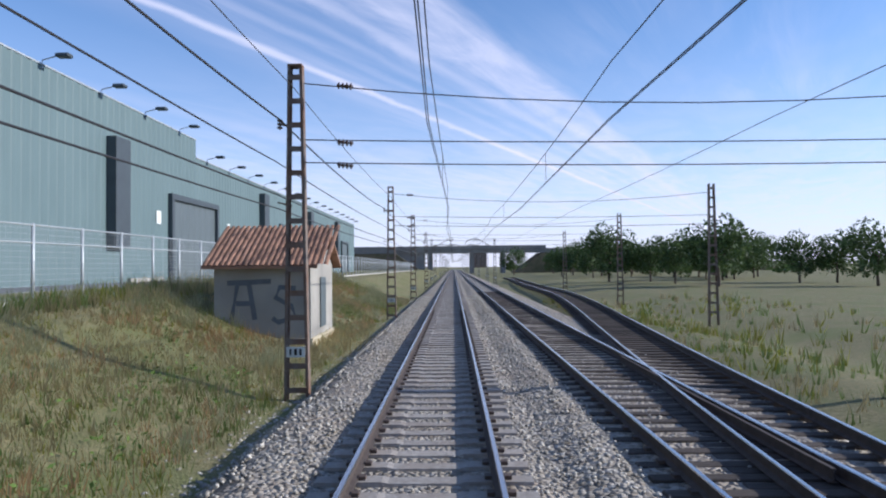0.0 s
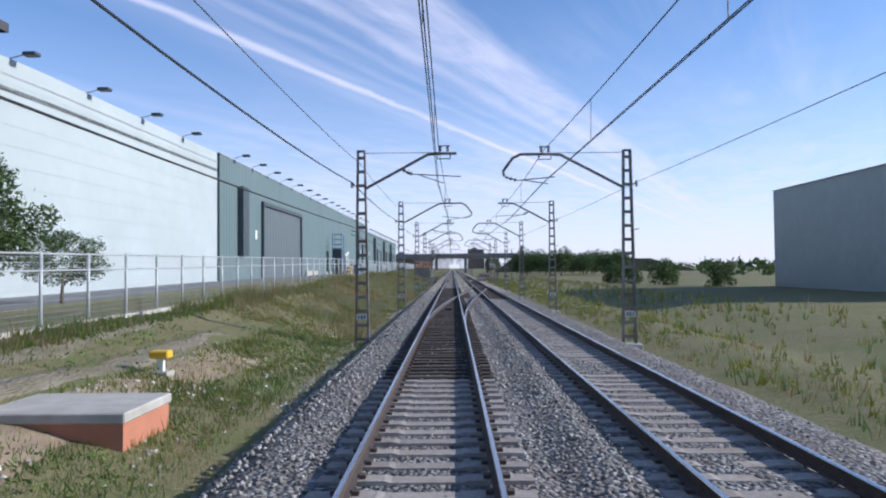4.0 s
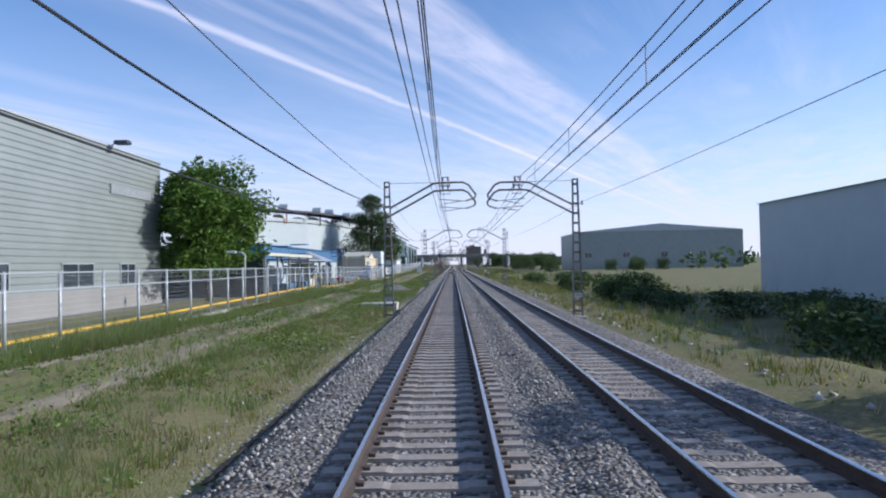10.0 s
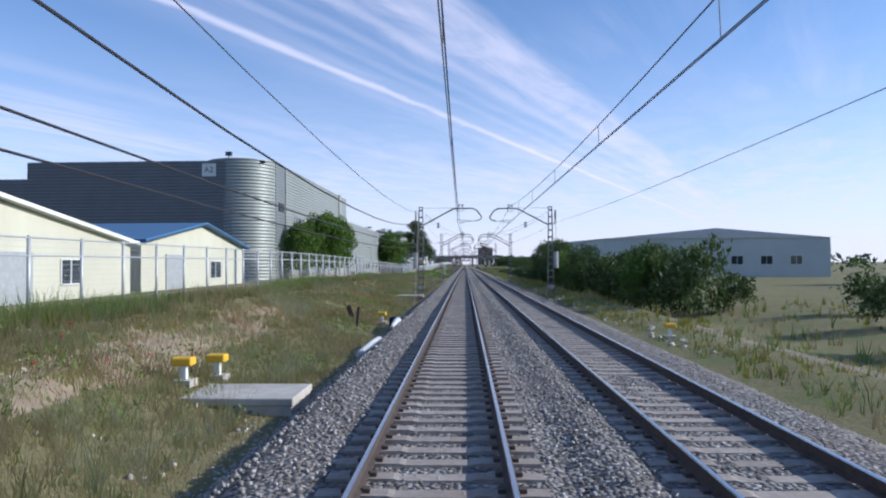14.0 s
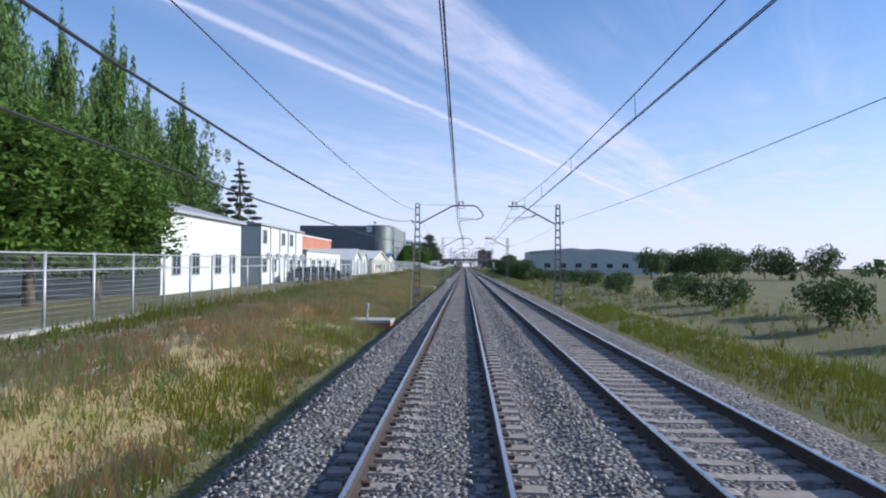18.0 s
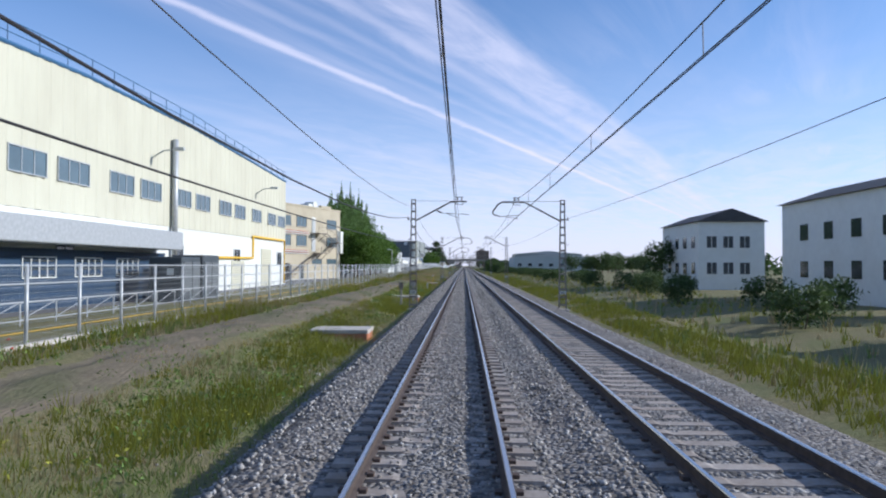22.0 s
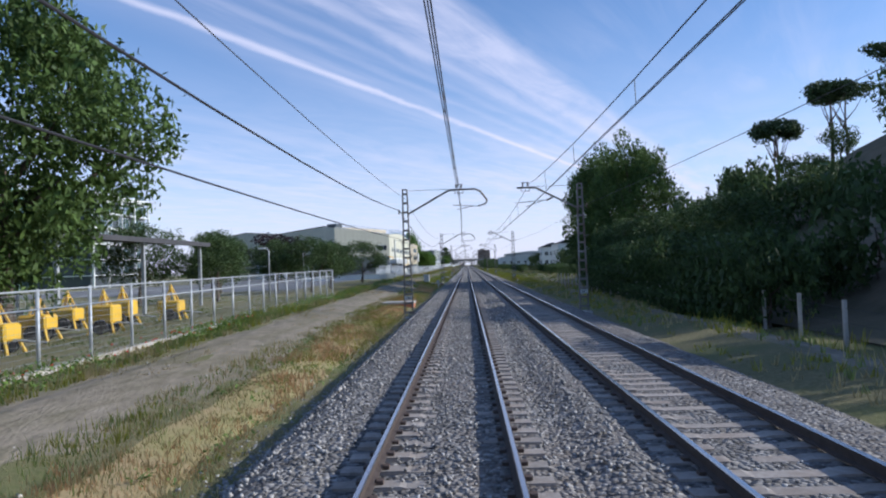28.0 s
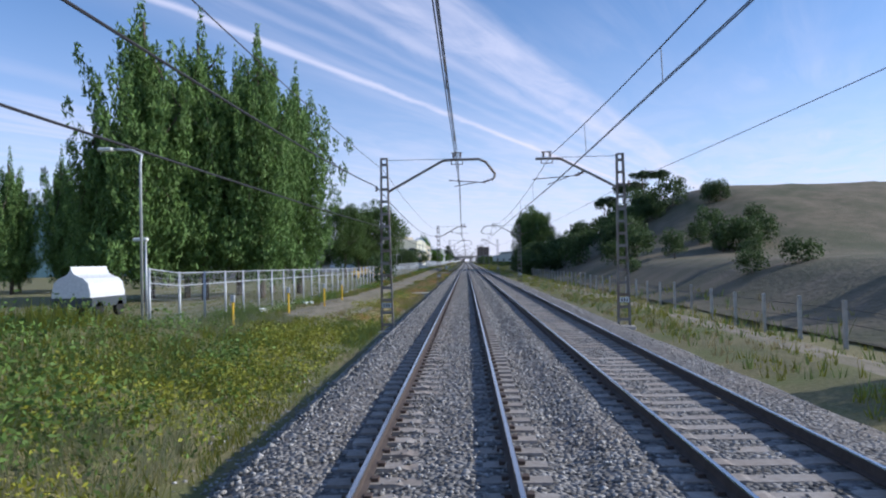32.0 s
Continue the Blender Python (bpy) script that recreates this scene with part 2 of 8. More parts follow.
M_white = mat("white_paint", (0.68, 0.70, 0.67), (0.61, 0.63, 0.60), 0.6, scale=1.2, c3=(0.56, 0.56, 0.51), s3=0.25, k3=0.35)
M_black = mat("black_paint", (0.02, 0.02, 0.022), None, 0.5)
M_yellow = mat("yellow_paint", (0.75, 0.47, 0.03), (0.62, 0.38, 0.03), 0.5, scale=3)
M_red = mat("red_paint", (0.5, 0.05, 0.04), None, 0.5)
M_blue = mat("blue_paint", (0.06, 0.17, 0.34), (0.045, 0.13, 0.27), 0.5, scale=1.5)
M_blue_roof = mat("blue_sheet", (0.06, 0.155, 0.29), (0.048, 0.125, 0.24), 0.5, scale=1)
M_navy = mat("navy_panels", (0.022, 0.05, 0.10), (0.016, 0.04, 0.08), 0.5, scale=1.5)
M_teal = mat("teal_paint", (0.03, 0.22, 0.20), None, 0.5)
M_grey_shed = mat("grey_cladding", (0.128, 0.18, 0.185), (0.112, 0.16, 0.166), 0.6, scale=0.8, c3=(0.10, 0.145, 0.15), s3=0.15, k3=0.5, stretch=(1, 1, 0.3))
M_dark_clad = mat("dark_cladding", (0.06, 0.075, 0.085), (0.05, 0.06, 0.07), 0.55, scale=0.8)
M_door_grey = mat("door_cladding", (0.11, 0.132, 0.14), (0.095, 0.115, 0.122), 0.5, scale=0.6)
M_pale_panel = mat("pale_grey_cladding", (0.40, 0.42, 0.41), (0.36, 0.38, 0.37), 0.5, 0.2, scale=0.7)
M_midgrey = mat("mid_grey_cladding", (0.22, 0.24, 0.245), (0.19, 0.21, 0.215), 0.5, 0.3, scale=0.7)
M_silver = mat("silver_cladding", (0.31, 0.335, 0.32), (0.27, 0.295, 0.28), 0.5, 0.35, scale=0.7, c3=(0.25, 0.27, 0.255), s3=0.2, k3=0.4)
# for dark parts, and for the tall hall's end walls with shade in their colour
M_dark_and_shaded_silver = mat("dark_and_shaded_silver_cladding", (0.15, 0.165, 0.175), (0.13, 0.145, 0.15), 0.5, 0.3, scale=0.7)
M_white_wall = mat("white_wall", (0.43, 0.475, 0.48), (0.39, 0.435, 0.44), 0.7, scale=0.5, c3=(0.35, 0.39, 0.395), s3=0.12, k3=0.5)
M_cream = mat("cream_wall", (0.54, 0.535, 0.425), (0.49, 0.48, 0.38), 0.75, scale=0.7, c3=(0.43, 0.41, 0.32), s3=0.3, k3=0.4, stretch=(1, 1, 0.4))
M_beige = mat("beige_wall", (0.56, 0.49, 0.36), (0.50, 0.43, 0.315), 0.8, scale=0.8, c3=(0.42, 0.35, 0.25), s3=0.3, k3=0.4)
M_ochre = mat("ochre_wall", (0.46, 0.415, 0.31), (0.41, 0.365, 0.27), 0.8, scale=0.8, c3=(0.30, 0.26, 0.18), s3=0.3, k3=0.4)
M_brick = mat("red_brick_wall", (0.48, 0.20, 0.12), (0.40, 0.16, 0.095), 0.85, scale=2, c3=(0.36, 0.15, 0.09), s3=0.4)
M_brown = mat("brown_brick_wall", (0.17, 0.115, 0.09), (0.13, 0.09, 0.07), 0.85, scale=0.3, c3=(0.11, 0.08, 0.065), s3=0.05)
M_render = mat("old_render", (0.42, 0.395, 0.35), (0.30, 0.28, 0.25), 0.9, scale=1.6, bump=0.3, c3=(0.20, 0.19, 0.175), s3=0.8, k3=0.7)
M_tile = mat("clay_tile", (0.34, 0.185, 0.12), (0.21, 0.12, 0.082), 0.9, scale=3, rand=0.25, bump=0.2)
M_spray = mat("grey_spray_paint", (0.13, 0.14, 0.16), None, 0.6)
M_glass = glassy("window_glass", (0.035, 0.045, 0.055))
M_glass_b = glassy("bluish_glass", (0.10, 0.15, 0.18), 0.15)
M_greenglass = glassy("green_glass", (0.30, 0.49, 0.45), 0.3)
M_roofdark = mat("dark_roof", (0.07, 0.07, 0.075), (0.05, 0.05, 0.055), 0.8, scale=1)
M_bark = mat("bark", (0.13, 0.10, 0.075), (0.08, 0.062, 0.048), 0.95, scale=6, bump=0.6, stretch=(1, 1, 0.3))
M_leaf = leafy("broad_leaves", (0.13, 0.215, 0.037), (0.06, 0.12, 0.02), 0.35, 0.35)
M_leaf_l = leafy("light_leaves", (0.18, 0.25, 0.06), (0.09, 0.14, 0.035), 0.35, 0.35)
M_leaf_d = leafy("dark_leaves", (0.09, 0.135, 0.045), (0.04, 0.07, 0.022), 0.35, 0.3)
M_leaf_s = leafy("feathery_leaves", (0.11, 0.17, 0.045), (0.05, 0.09, 0.022), 0.35, 0.3)
M_needle = leafy("pine_needles", (0.075, 0.115, 0.04), (0.03, 0.05, 0.018), 0.35, 0.15)
M_poplar = leafy("poplar_leaves", (0.17, 0.27, 0.08), (0.085, 0.15, 0.04), 0.4, 0.3)
M_purple = leafy("plum_leaves", (0.045, 0.02, 0.025), (0.02, 0.01, 0.014))
M_grass = leafy("green_grass", (0.29, 0.35, 0.10), (0.17, 0.23, 0.06), 0.4, 0.35)
M_grass_y = leafy("yellow_grass", (0.38, 0.36, 0.05), (0.25, 0.25, 0.035), 0.4, 0.35)
M_grass_d = leafy("dry_grass", (0.56, 0.45, 0.23), (0.38, 0.30, 0.14), 0.4, 0.45)
M_grass_g = leafy("pale_green_grass", (0.42, 0.48, 0.16), (0.28, 0.34, 0.10), 0.35, 0.45)
M_grass_p = leafy("pale_plume_grass", (0.52, 0.48, 0.28), (0.34, 0.34, 0.17), 0.3, 0.45)
M_grass_r = leafy("sorrel", (0.68, 0.44, 0.22), (0.50, 0.29, 0.14), 0.4, 0.5)
M_weed = leafy("weed_leaves", (0.17, 0.26, 0.06), (0.08, 0.14, 0.03), 0.4, 0.3)
M_weed_y = leafy("yellow_weed_leaves", (0.36, 0.34, 0.04), (0.16, 0.20, 0.03), 0.4, 0.3)
M_wrap = mat("white_plastic_wrap", (0.72, 0.73, 0.73), (0.55, 0.56, 0.57), 0.45, scale=7, bump=0.5)
M_pale_stone = mat("pale_rock", (0.55, 0.52, 0.46), (0.38, 0.35, 0.30), 0.9, scale=6, rand=0.3, bump=0.4)
M_poppy = mat("poppy", (0.55, 0.04, 0.02), None, 0.7)
M_mesh = mat("wire_mesh", (0.42, 0.44, 0.45), None, 0.5, 0.4)
M_straw = mat("straw_litter", (0.52, 0.37, 0.20), (0.32, 0.25, 0.11), 0.95, scale=7, detail=9, bump=0.8, bscale=22, c3=(0.30, 0.30, 0.10), s3=0.35, k3=0.6)
M_bridge = mat("bridge_concrete", (0.30, 0.285, 0.265), (0.23, 0.22, 0.205), 0.9, scale=0.6, c3=(0.17, 0.16, 0.15), s3=0.15)
M_earth = mat("bare_earth", (0.36, 0.27, 0.18), (0.24, 0.18, 0.12), 0.95, scale=1.5, bump=0.6, bscale=8, c3=(0.42, 0.36, 0.27), s3=0.4, k3=0.6)
M_hill = mat("dry_hillside", (0.20, 0.155, 0.105), (0.11, 0.10, 0.055), 0.95, scale=0.4, bump=0.5, bscale=3, c3=(0.06, 0.075, 0.03), s3=0.08, k3=0.7, bdist=0.2)


# ---- mesh tools ----
class Mesh:
    """Gathers vertices and faces of one part."""

    def __init__(self):
        self.v, self.f = [], []

    def add(self, vs, fs):
        n = len(self.v)
        self.v += [tuple(p) for p in vs]
        self.f += [tuple(i + n for i in q) for q in fs]
        return self

    def box(self, x0, x1, y0, y1, z0, z1, c=0.0):
        """A block, with its edges cut by c."""
        if not c:
            vs = [(x, y, z) for x in (x0, x1) for y in (y0, y1) for z in (z0, z1)]
            return self.add(vs, [(0, 1, 3, 2), (4, 6, 7, 5), (0, 4, 5, 1), (2, 3, 7, 6), (0, 2, 6, 4), (1, 5, 7, 3)])
        vs, fs = [], []
        mid, half = ((x0 + x1) / 2, (y0 + y1) / 2, (z0 + z1) / 2), ((x1 - x0) / 2, (y1 - y0) / 2, (z1 - z0) / 2)
        at = {}
        for sx_ in (-1, 1):
            for sy_ in (-1, 1):
                for sz_ in (-1, 1):
                    for a in range(3):
                        h = [half[i] - (0 if i == a else c) for i in range(3)]
                        at[sx_, sy_, sz_, a] = len(vs)
                        vs.append((mid[0] + sx_ * h[0], mid[1] + sy_ * h[1], mid[2] + sz_ * h[2]))
        S = (-1, 1)
        for a in range(3):
            b, d = (a + 1) % 3, (a + 2) % 3
            for s in S:
                def key(sb, sd, ax, s=s, a=a, b=b, d=d):
                    k = [0, 0, 0]
                    k[a], k[b], k[d] = s, sb, sd
                    return at[(*k, ax)]
                q = [key(-1, -1, a), key(1, -1, a), key(1, 1, a), key(-1, 1, a)]
                fs.append(q if s > 0 else q[::-1])
            for sb in S:
                for sd in S:
                    def key2(sa, ax, sb=sb, sd=sd, a=a, b=b, d=d):
                        k = [0, 0, 0]
                        k[a], k[b], k[d] = sa, sb, sd
                        return at[(*k, ax)]
                    q = [key2(-1, b), key2(1, b), key2(1, d), key2(-1, d)]
                    fs.append(q if sb * sd < 0 else q[::-1])
        for k in [(i, j, l) for i in S for j in S for l in S]:
            q = [at[(*k, 0)], at[(*k, 1)], at[(*k, 2)]]
            fs.append(q if k[0] * k[1] * k[2] > 0 else q[::-1])
        return self.add(vs, fs)

    def prism(self, poly, axis, a, b):
        """A profile of two coordinates, drawn out along x, y or z from a to b."""
        n = len(poly)
        put = {"x": lambda p, t: (t, p[0], p[1]), "y": lambda p, t: (p[0], t, p[1]), "z": lambda p, t: (p[0], p[1], t)}[axis]
        vs = [put(p, a) for p in poly] + [put(p, b) for p in poly]
        return self.add(vs, [tuple(range(n))[::-1], tuple(range(n, 2 * n))] + [(i, (i + 1) % n, (i + 1) % n + n, i + n) for i in range(n)])

    def tube(self, pts, r, n=6, r2=None, caps=True):
        pts = [Vector(p) for p in pts]
        rings = []
        for i, p in enumerate(pts):
            d = (pts[min(i + 1, len(pts) - 1)] - pts[max(i - 1, 0)]).normalized()
            s = d.cross(Vector((0, 0, 1)) if abs(d.z) < 0.95 else Vector((1, 0, 0))).normalized()
            u = s.cross(d)
            rr = r if r2 is None else r + (r2 - r) * i / (len(pts) - 1)
            rings.append([p + rr * (math.cos(k * 2 * math.pi / n) * s + math.sin(k * 2 * math.pi / n) * u) for k in range(n)])
        vs = [q for ring in rings for q in ring]
        fs = [(i * n + k, i * n + (k + 1) % n, (i + 1) * n + (k + 1) % n, (i + 1) * n + k) for i in range(len(pts) - 1) for k in range(n)]
        if caps:
            fs += [tuple(range(n))[::-1], tuple(range(len(vs) - n, len(vs)))]
        return self.add(vs, fs)

    def lathe(self, prof, cx, cy, n=12, axis="z", o=0.0):
        """Radius and height pairs turned round an upright axis (or a lying one)."""
        vs = []
        for r, h in prof:
            for k in range(n):
                c, s = r * math.cos(k * 2 * math.pi / n), r * math.sin(k * 2 * math.pi / n)
                vs.append((cx + c, cy + s, h) if axis == "z" else ((cx + c, h, cy + s) if axis == "y" else (h, cx + c, cy + s)))
        fs = [(i * n + k, i * n + (k + 1) % n, (i + 1) * n + (k + 1) % n, (i + 1) * n + k) for i in range(len(prof) - 1) for k in range(n)]
        fs += [tuple(range(n))[::-1], tuple(range(len(vs) - n, len(vs)))]
        return self.add(vs, fs)

    def data(self, name, material, smooth=False):
        me = bpy.data.meshes.new(name)
        me.from_pydata(self.v, [], self.f)
        me.materials.append(material)
        if smooth:
            me.polygons.foreach_set("use_smooth", [True] * len(me.polygons))
        me.update()
        return me


def B(*a, **k):
    return Mesh().box(*a, **k)


def part(name, mesh, material, parent=None, label="", smooth=False):
    ob = new(name, mesh.data(name, material, smooth) if isinstance(mesh, Mesh) else mesh)
    if parent:
        ob.parent = parent
    return tagged(ob, label)


def thing(name, x=0.0, y=0.0, z=0.0, label="", category="", group="", kind=""):
    ob = new(name)
    ob.empty_display_size = 0.3
    ob.matrix_world = pose(x, y, z)
    return tagged(ob, label, category, group, kind)


def solo(name, mesh, material, label="", category="", group="", kind="", smooth=False):
    return tagged(part(name, mesh, material, None, "", smooth), label, category, group, kind)


def raw_mesh(name, co, idx, material, per=3):
    """A mesh straight from arrays: corners and faces of per corners each."""
    me = bpy.data.meshes.new(name)
    co, idx = np.asarray(co, np.float32).reshape(-1, 3), np.asarray(idx, np.int32).reshape(-1)
    me.vertices.add(len(co))
    me.vertices.foreach_set("co", co.ravel())
    me.loops.add(len(idx))
    me.loops.foreach_set("vertex_index", idx)
    me.polygons.add(len(idx) // per)
    me.polygons.foreach_set("loop_start", np.arange(0, len(idx), per, dtype=np.int32))
    me.materials.append(material)
    me.update(calc_edges=True)
    return me


# ---- ground ----
Y0, Y1 = 620.0, -1010.0     # far end and near end of the modelled line
LEVEL = [(700, 1.2), (60, 1.6), (20, 1.6), (-13, 1.45), (-60, 1.35), (-100, 0.9), (-138, 0.6), (-170, 0.45), (-201, 0.05), (-232, 0.2), (-260, 0.3), (-295, 0.3),
         (-325, 0.65), (-350, 1.0), (-373, 1.15), (-402, 1.1), (-450, 0.95), (-488, 0.8), (-518, 0.6), (-548, 0.4), (-580, 0.32), (-667, 0.25), (-700, 0.45),
         (-735, 0.6), (-775, 0.25), (-813, 0.05), (-866, -0.2), (-895, 0.0), (-913, 0.1), (-921, 1.15), (-935, 1.5), (-1020, 1.6)][::-1]
LY, LZ = [p[0] for p in LEVEL], [p[1] for p in LEVEL]
XR = np.array([7.4, 8.2, 9.5, 11.0, 12.5, 14.5, 18.0, 26.0])
PR = [-0.55, -0.45, -0.3, -0.35, -0.8, -0.9, -0.45, -0.3]
FOOT = -0.62


def ground_z(x, y):
    """Height of the ground: ballast foot, a bank or verge up to the level by the fence, a shallow ditch on the other side."""
    g = float(np.interp(y, LY, LZ))
    if x <= 0:
        k = min(max((-x - 3.4) / (6.0 if g > 0.8 else 5.5), 0), 1)
        k = k ** (1.3 if g > 0.8 else 0.9)
        low = float(np.interp(y, (-740, -560, -420, -330, -300, -190, -158, 60), (-0.45, -0.5, -0.5, -0.38, -0.28, -0.28, -0.38, -0.36)))
        z = low + (g - low) * k
        w = min(max((-x - 3.6) / 1.5, 0), 1) * min(max((11.0 + x) / 2, 0), 1)
    else:
        z = float(np.interp(x, XR, PR))
        w = min(max((x - 8) / 2, 0), 1)
    if -2.5 < x < 3.4:
        return FOOT
    z += w * (0.16 * noise.noise((x * 0.35, y * 0.12, 0)) + 0.07 * noise.noise((x * 1.1, y * 0.7, 5)))
    return z


gx = np.concatenate([[-3000, -900, -300, -120, -60, -40, -28, -20, -15, -12.5, -11.2], np.arange(-10.4, -3.3, 0.55), [-2.6, -1, 0, 2, 4, 6, 6.8],
                     np.arange(7.4, 14.5, 0.7), [16, 19, 23, 30, 45, 80, 200, 700, 3000]])
gy = np.concatenate([[4800, 2000, 1200, 900, 760], np.arange(Y0 + 40, Y1 - 10, -2.6), [-1100, -1400, -2500]])
gv = [(x, y, ground_z(x, y)) for y in gy for x in gx]
nx = len(gx)
gi = [(j * nx + i, (j + 1) * nx + i, (j + 1) * nx + i + 1, j * nx + i + 1) for j in range(len(gy) - 1) for i in range(nx - 1)]
gm = raw_mesh("ground", gv, gi, M_ground, 4)
gm.polygons.foreach_set("use_smooth", [True] * len(gm.polygons))
tagged(new("ground", gm), "dry grassy soil beside the railway", "ground", kind="structure")


GX, GYD, GZ = np.array(gx), -np.array(gy), np.array([v[2] for v in gv]).reshape(len(gy), len(gx))


def mesh_z(x, y):
    """Height of the ground sheet as it is meshed."""
    i = min(max(int(np.searchsorted(GX, x)) - 1, 0), len(GX) - 2)
    j = min(max(int(np.searchsorted(GYD, -y)) - 1, 0), len(GYD) - 2)
    a, b = (x - GX[i]) / (GX[i + 1] - GX[i]), (-y - GYD[j]) / (GYD[j + 1] - GYD[j])
    return float((GZ[j, i] * (1 - a) + GZ[j, i + 1] * a) * (1 - b) + (GZ[j + 1, i] * (1 - a) + GZ[j + 1, i + 1] * a) * b)


def strip(name, material, xa, xb, ya, yb, lift, label, category, step=2.0, ragged=0.35, seed=0.0):
    """A strip of another surface on the ground, with ragged edges, following its height."""
    ys = np.arange(ya, yb, -step)
    co, fs = [], []
    for y in ys:
        e0 = xa + ragged * (noise.noise((y * 0.13, seed, 0)) + 0.5 * noise.noise((y * 0.6, seed, 3)) + 0.45 * noise.noise((y * 1.9, seed, 5)))
        e1 = xb + ragged * (noise.noise((y * 0.11, seed, 9)) + 0.5 * noise.noise((y * 0.55, seed, 6)) + 0.45 * noise.noise((y * 1.7, seed, 2)))
        for k in range(5):
            x = e0 + (e1 - e0) * k / 4
            co.append((x, y, mesh_z(x, y) + (lift if 0 < k < 4 else -0.02)))
    for j in range(len(ys) - 1):
        for k in range(4):
            fs.append((j * 5 + k, (j + 1) * 5 + k, (j + 1) * 5 + k + 1, j * 5 + k + 1))
    me = raw_mesh(name, co, fs, material, 4)
    me.polygons.foreach_set("use_smooth", [True] * len(me.polygons))
    return tagged(new(name, me), label, category, kind="structure")

# ---- railway ----
GAUGE = 0.87                 # half distance of the rail heads' middles
T2 = 3.97                    # middle of the other track
BED = [(-3.25, FOOT), (-2.42, -0.04), (-2.1, 0.02), (-1.45, -0.02), (-1.3, -0.05), (1.3, -0.05), (1.65, -0.10), (2.25, 0.03), (2.6, -0.02), (5.35, -0.03), (6.2, -0.08), (7.5, FOOT)]


def bed_z(x):
    return float(np.interp(x, [p[0] for p in BED], [p[1] for p in BED]))


bx = np.array([-3.4, -3.2, -2.78, -2.42, -2.2, -2.0, -1.7, -1.35, -0.7, 0, 0.7, 1.3, 1.5, 1.68, 1.98, 2.3, 2.45, 2.65, 3.3, 3.97, 4.7, 5.35, 5.8, 6.2, 6.8, 7.2, 7.6])
by = np.arange(Y0, Y1, -1.2)
bc = [(x + (0.14 * noise.noise((y * 0.3, 1, 2)) if abs(x - 2) > 4 else 0), y, bed_z(x) + (0.05 if y < -515 and -0.6 < x < 0.8 else 0) + 0.035 * noise.noise((x * 2, y * 0.9, 0))) for y in by for x in bx]
nb_ = len(bx)
bf = [(j * nb_ + i, (j + 1) * nb_ + i, (j + 1) * nb_ + i + 1, j * nb_ + i + 1) for j in range(len(by) - 1) for i in range(nb_ - 1)]
cut = int((Y0 + 54) / 1.2) * (nb_ - 1)
for faces, m_, lab in ((bf[:cut], M_ballast_p, "pale dusty crushed-stone ballast under both tracks"), (bf[cut:], M_ballast, "grey crushed-stone ballast under both tracks")):
    used_v = sorted({i for q in faces for i in q})
    at_v = {v: k for k, v in enumerate(used_v)}
    bm_ = raw_mesh("ballast_bed", [bc[i] for i in used_v], [tuple(at_v[i] for i in q) for q in faces], m_, 4)
    bm_.polygons.foreach_set("use_smooth", [True] * len(bm_.polygons))
    tagged(new("ballast_bed", bm_), lab, "ballast", kind="structure")
RAILP = [(-0.075, 0.0), (0.075, 0.0), (0.075, 0.012), (0.012, 0.035), (0.012, 0.125), (0.036, 0.14), (0.036, 0.166), (-0.036, 0.166), (-0.036, 0.14), (-0.012, 0.125), (-0.012, 0.035), (-0.075, 0.012)]
RAIL0 = 0.012


def make_rail(xs, ya, yb, parent):
    """One rail: rusty web and foot, and the bright running surface."""
    r = part("rail", Mesh().prism([(xs + px, RAIL0 + pz) for px, pz in RAILP], "y", yb, ya), M_rail_side, parent, "rusty brown rail with a polished top")
    part("running_surface", Mesh().prism([(xs - 0.034, RAIL0 + 0.166), (xs + 0.034, RAIL0 + 0.166), (xs + 0.026, RAIL0 + 0.18), (xs - 0.026, RAIL0 + 0.18)], "y", yb, ya), M_rail_top, r, "polished steel running surface")


for tx in (0.0, T2):
    trk = thing("railway_track", tx, 0, 0, "straight broad-gauge railway track on concrete sleepers in ballast", "railway track", "tracks", "structure")
    for s in (-GAUGE, GAUGE):
        make_rail(s, Y0, Y1, trk)
SLP = [(-1.3, -0.12), (-1.3, 0.0), (-0.5, 0.004), (-0.42, -0.015), (0.42, -0.015), (0.5, 0.004), (1.3, 0.0), (1.3, -0.12)]


def sleeper_mesh(w=0.13):
    m = Mesh()
    n = len(SLP)
    lo = [(x, -w - 0.02 * (z < -0.1), z) for x, z in SLP]
    hi = [(x, w + 0.02 * (z < -0.1), z) for x, z in SLP]
    return m.add(lo + hi, [tuple(range(n)), tuple(range(n, 2 * n))[::-1]] + [(i, i + n, (i + 1) % n + n, (i + 1) % n) for i in range(n)])


sl_conc, sl_wood = sleeper_mesh().data("sleeper", M_sleeper), B(-1.3, 1.3, -0.12, 0.12, -0.13, 0.004, c=0.015).data("sleeper", M_wood_sl)


def timber(y, tx):
    return (-112 < y < -40) if tx == 0 else (-72 < y < 70)


def bulk(name, mesh, mats, material):
    """Many copies of one small mesh in one object: rows of (x, y, z, turn)."""
    v = np.array([p.co for p in mesh.vertices])
    f = [tuple(p.vertices) for p in mesh.polygons]
    m = Mesh()
    m.v = [tuple(q) for (x, y, z, a) in mats for q in (v @ np.array([[math.cos(a), math.sin(a), 0], [-math.sin(a), math.cos(a), 0], [0, 0, 1]]) + (x, y, z))]
    m.f = [tuple(i + k * len(v) for i in q) for k in range(len(mats)) for q in f]
    return m


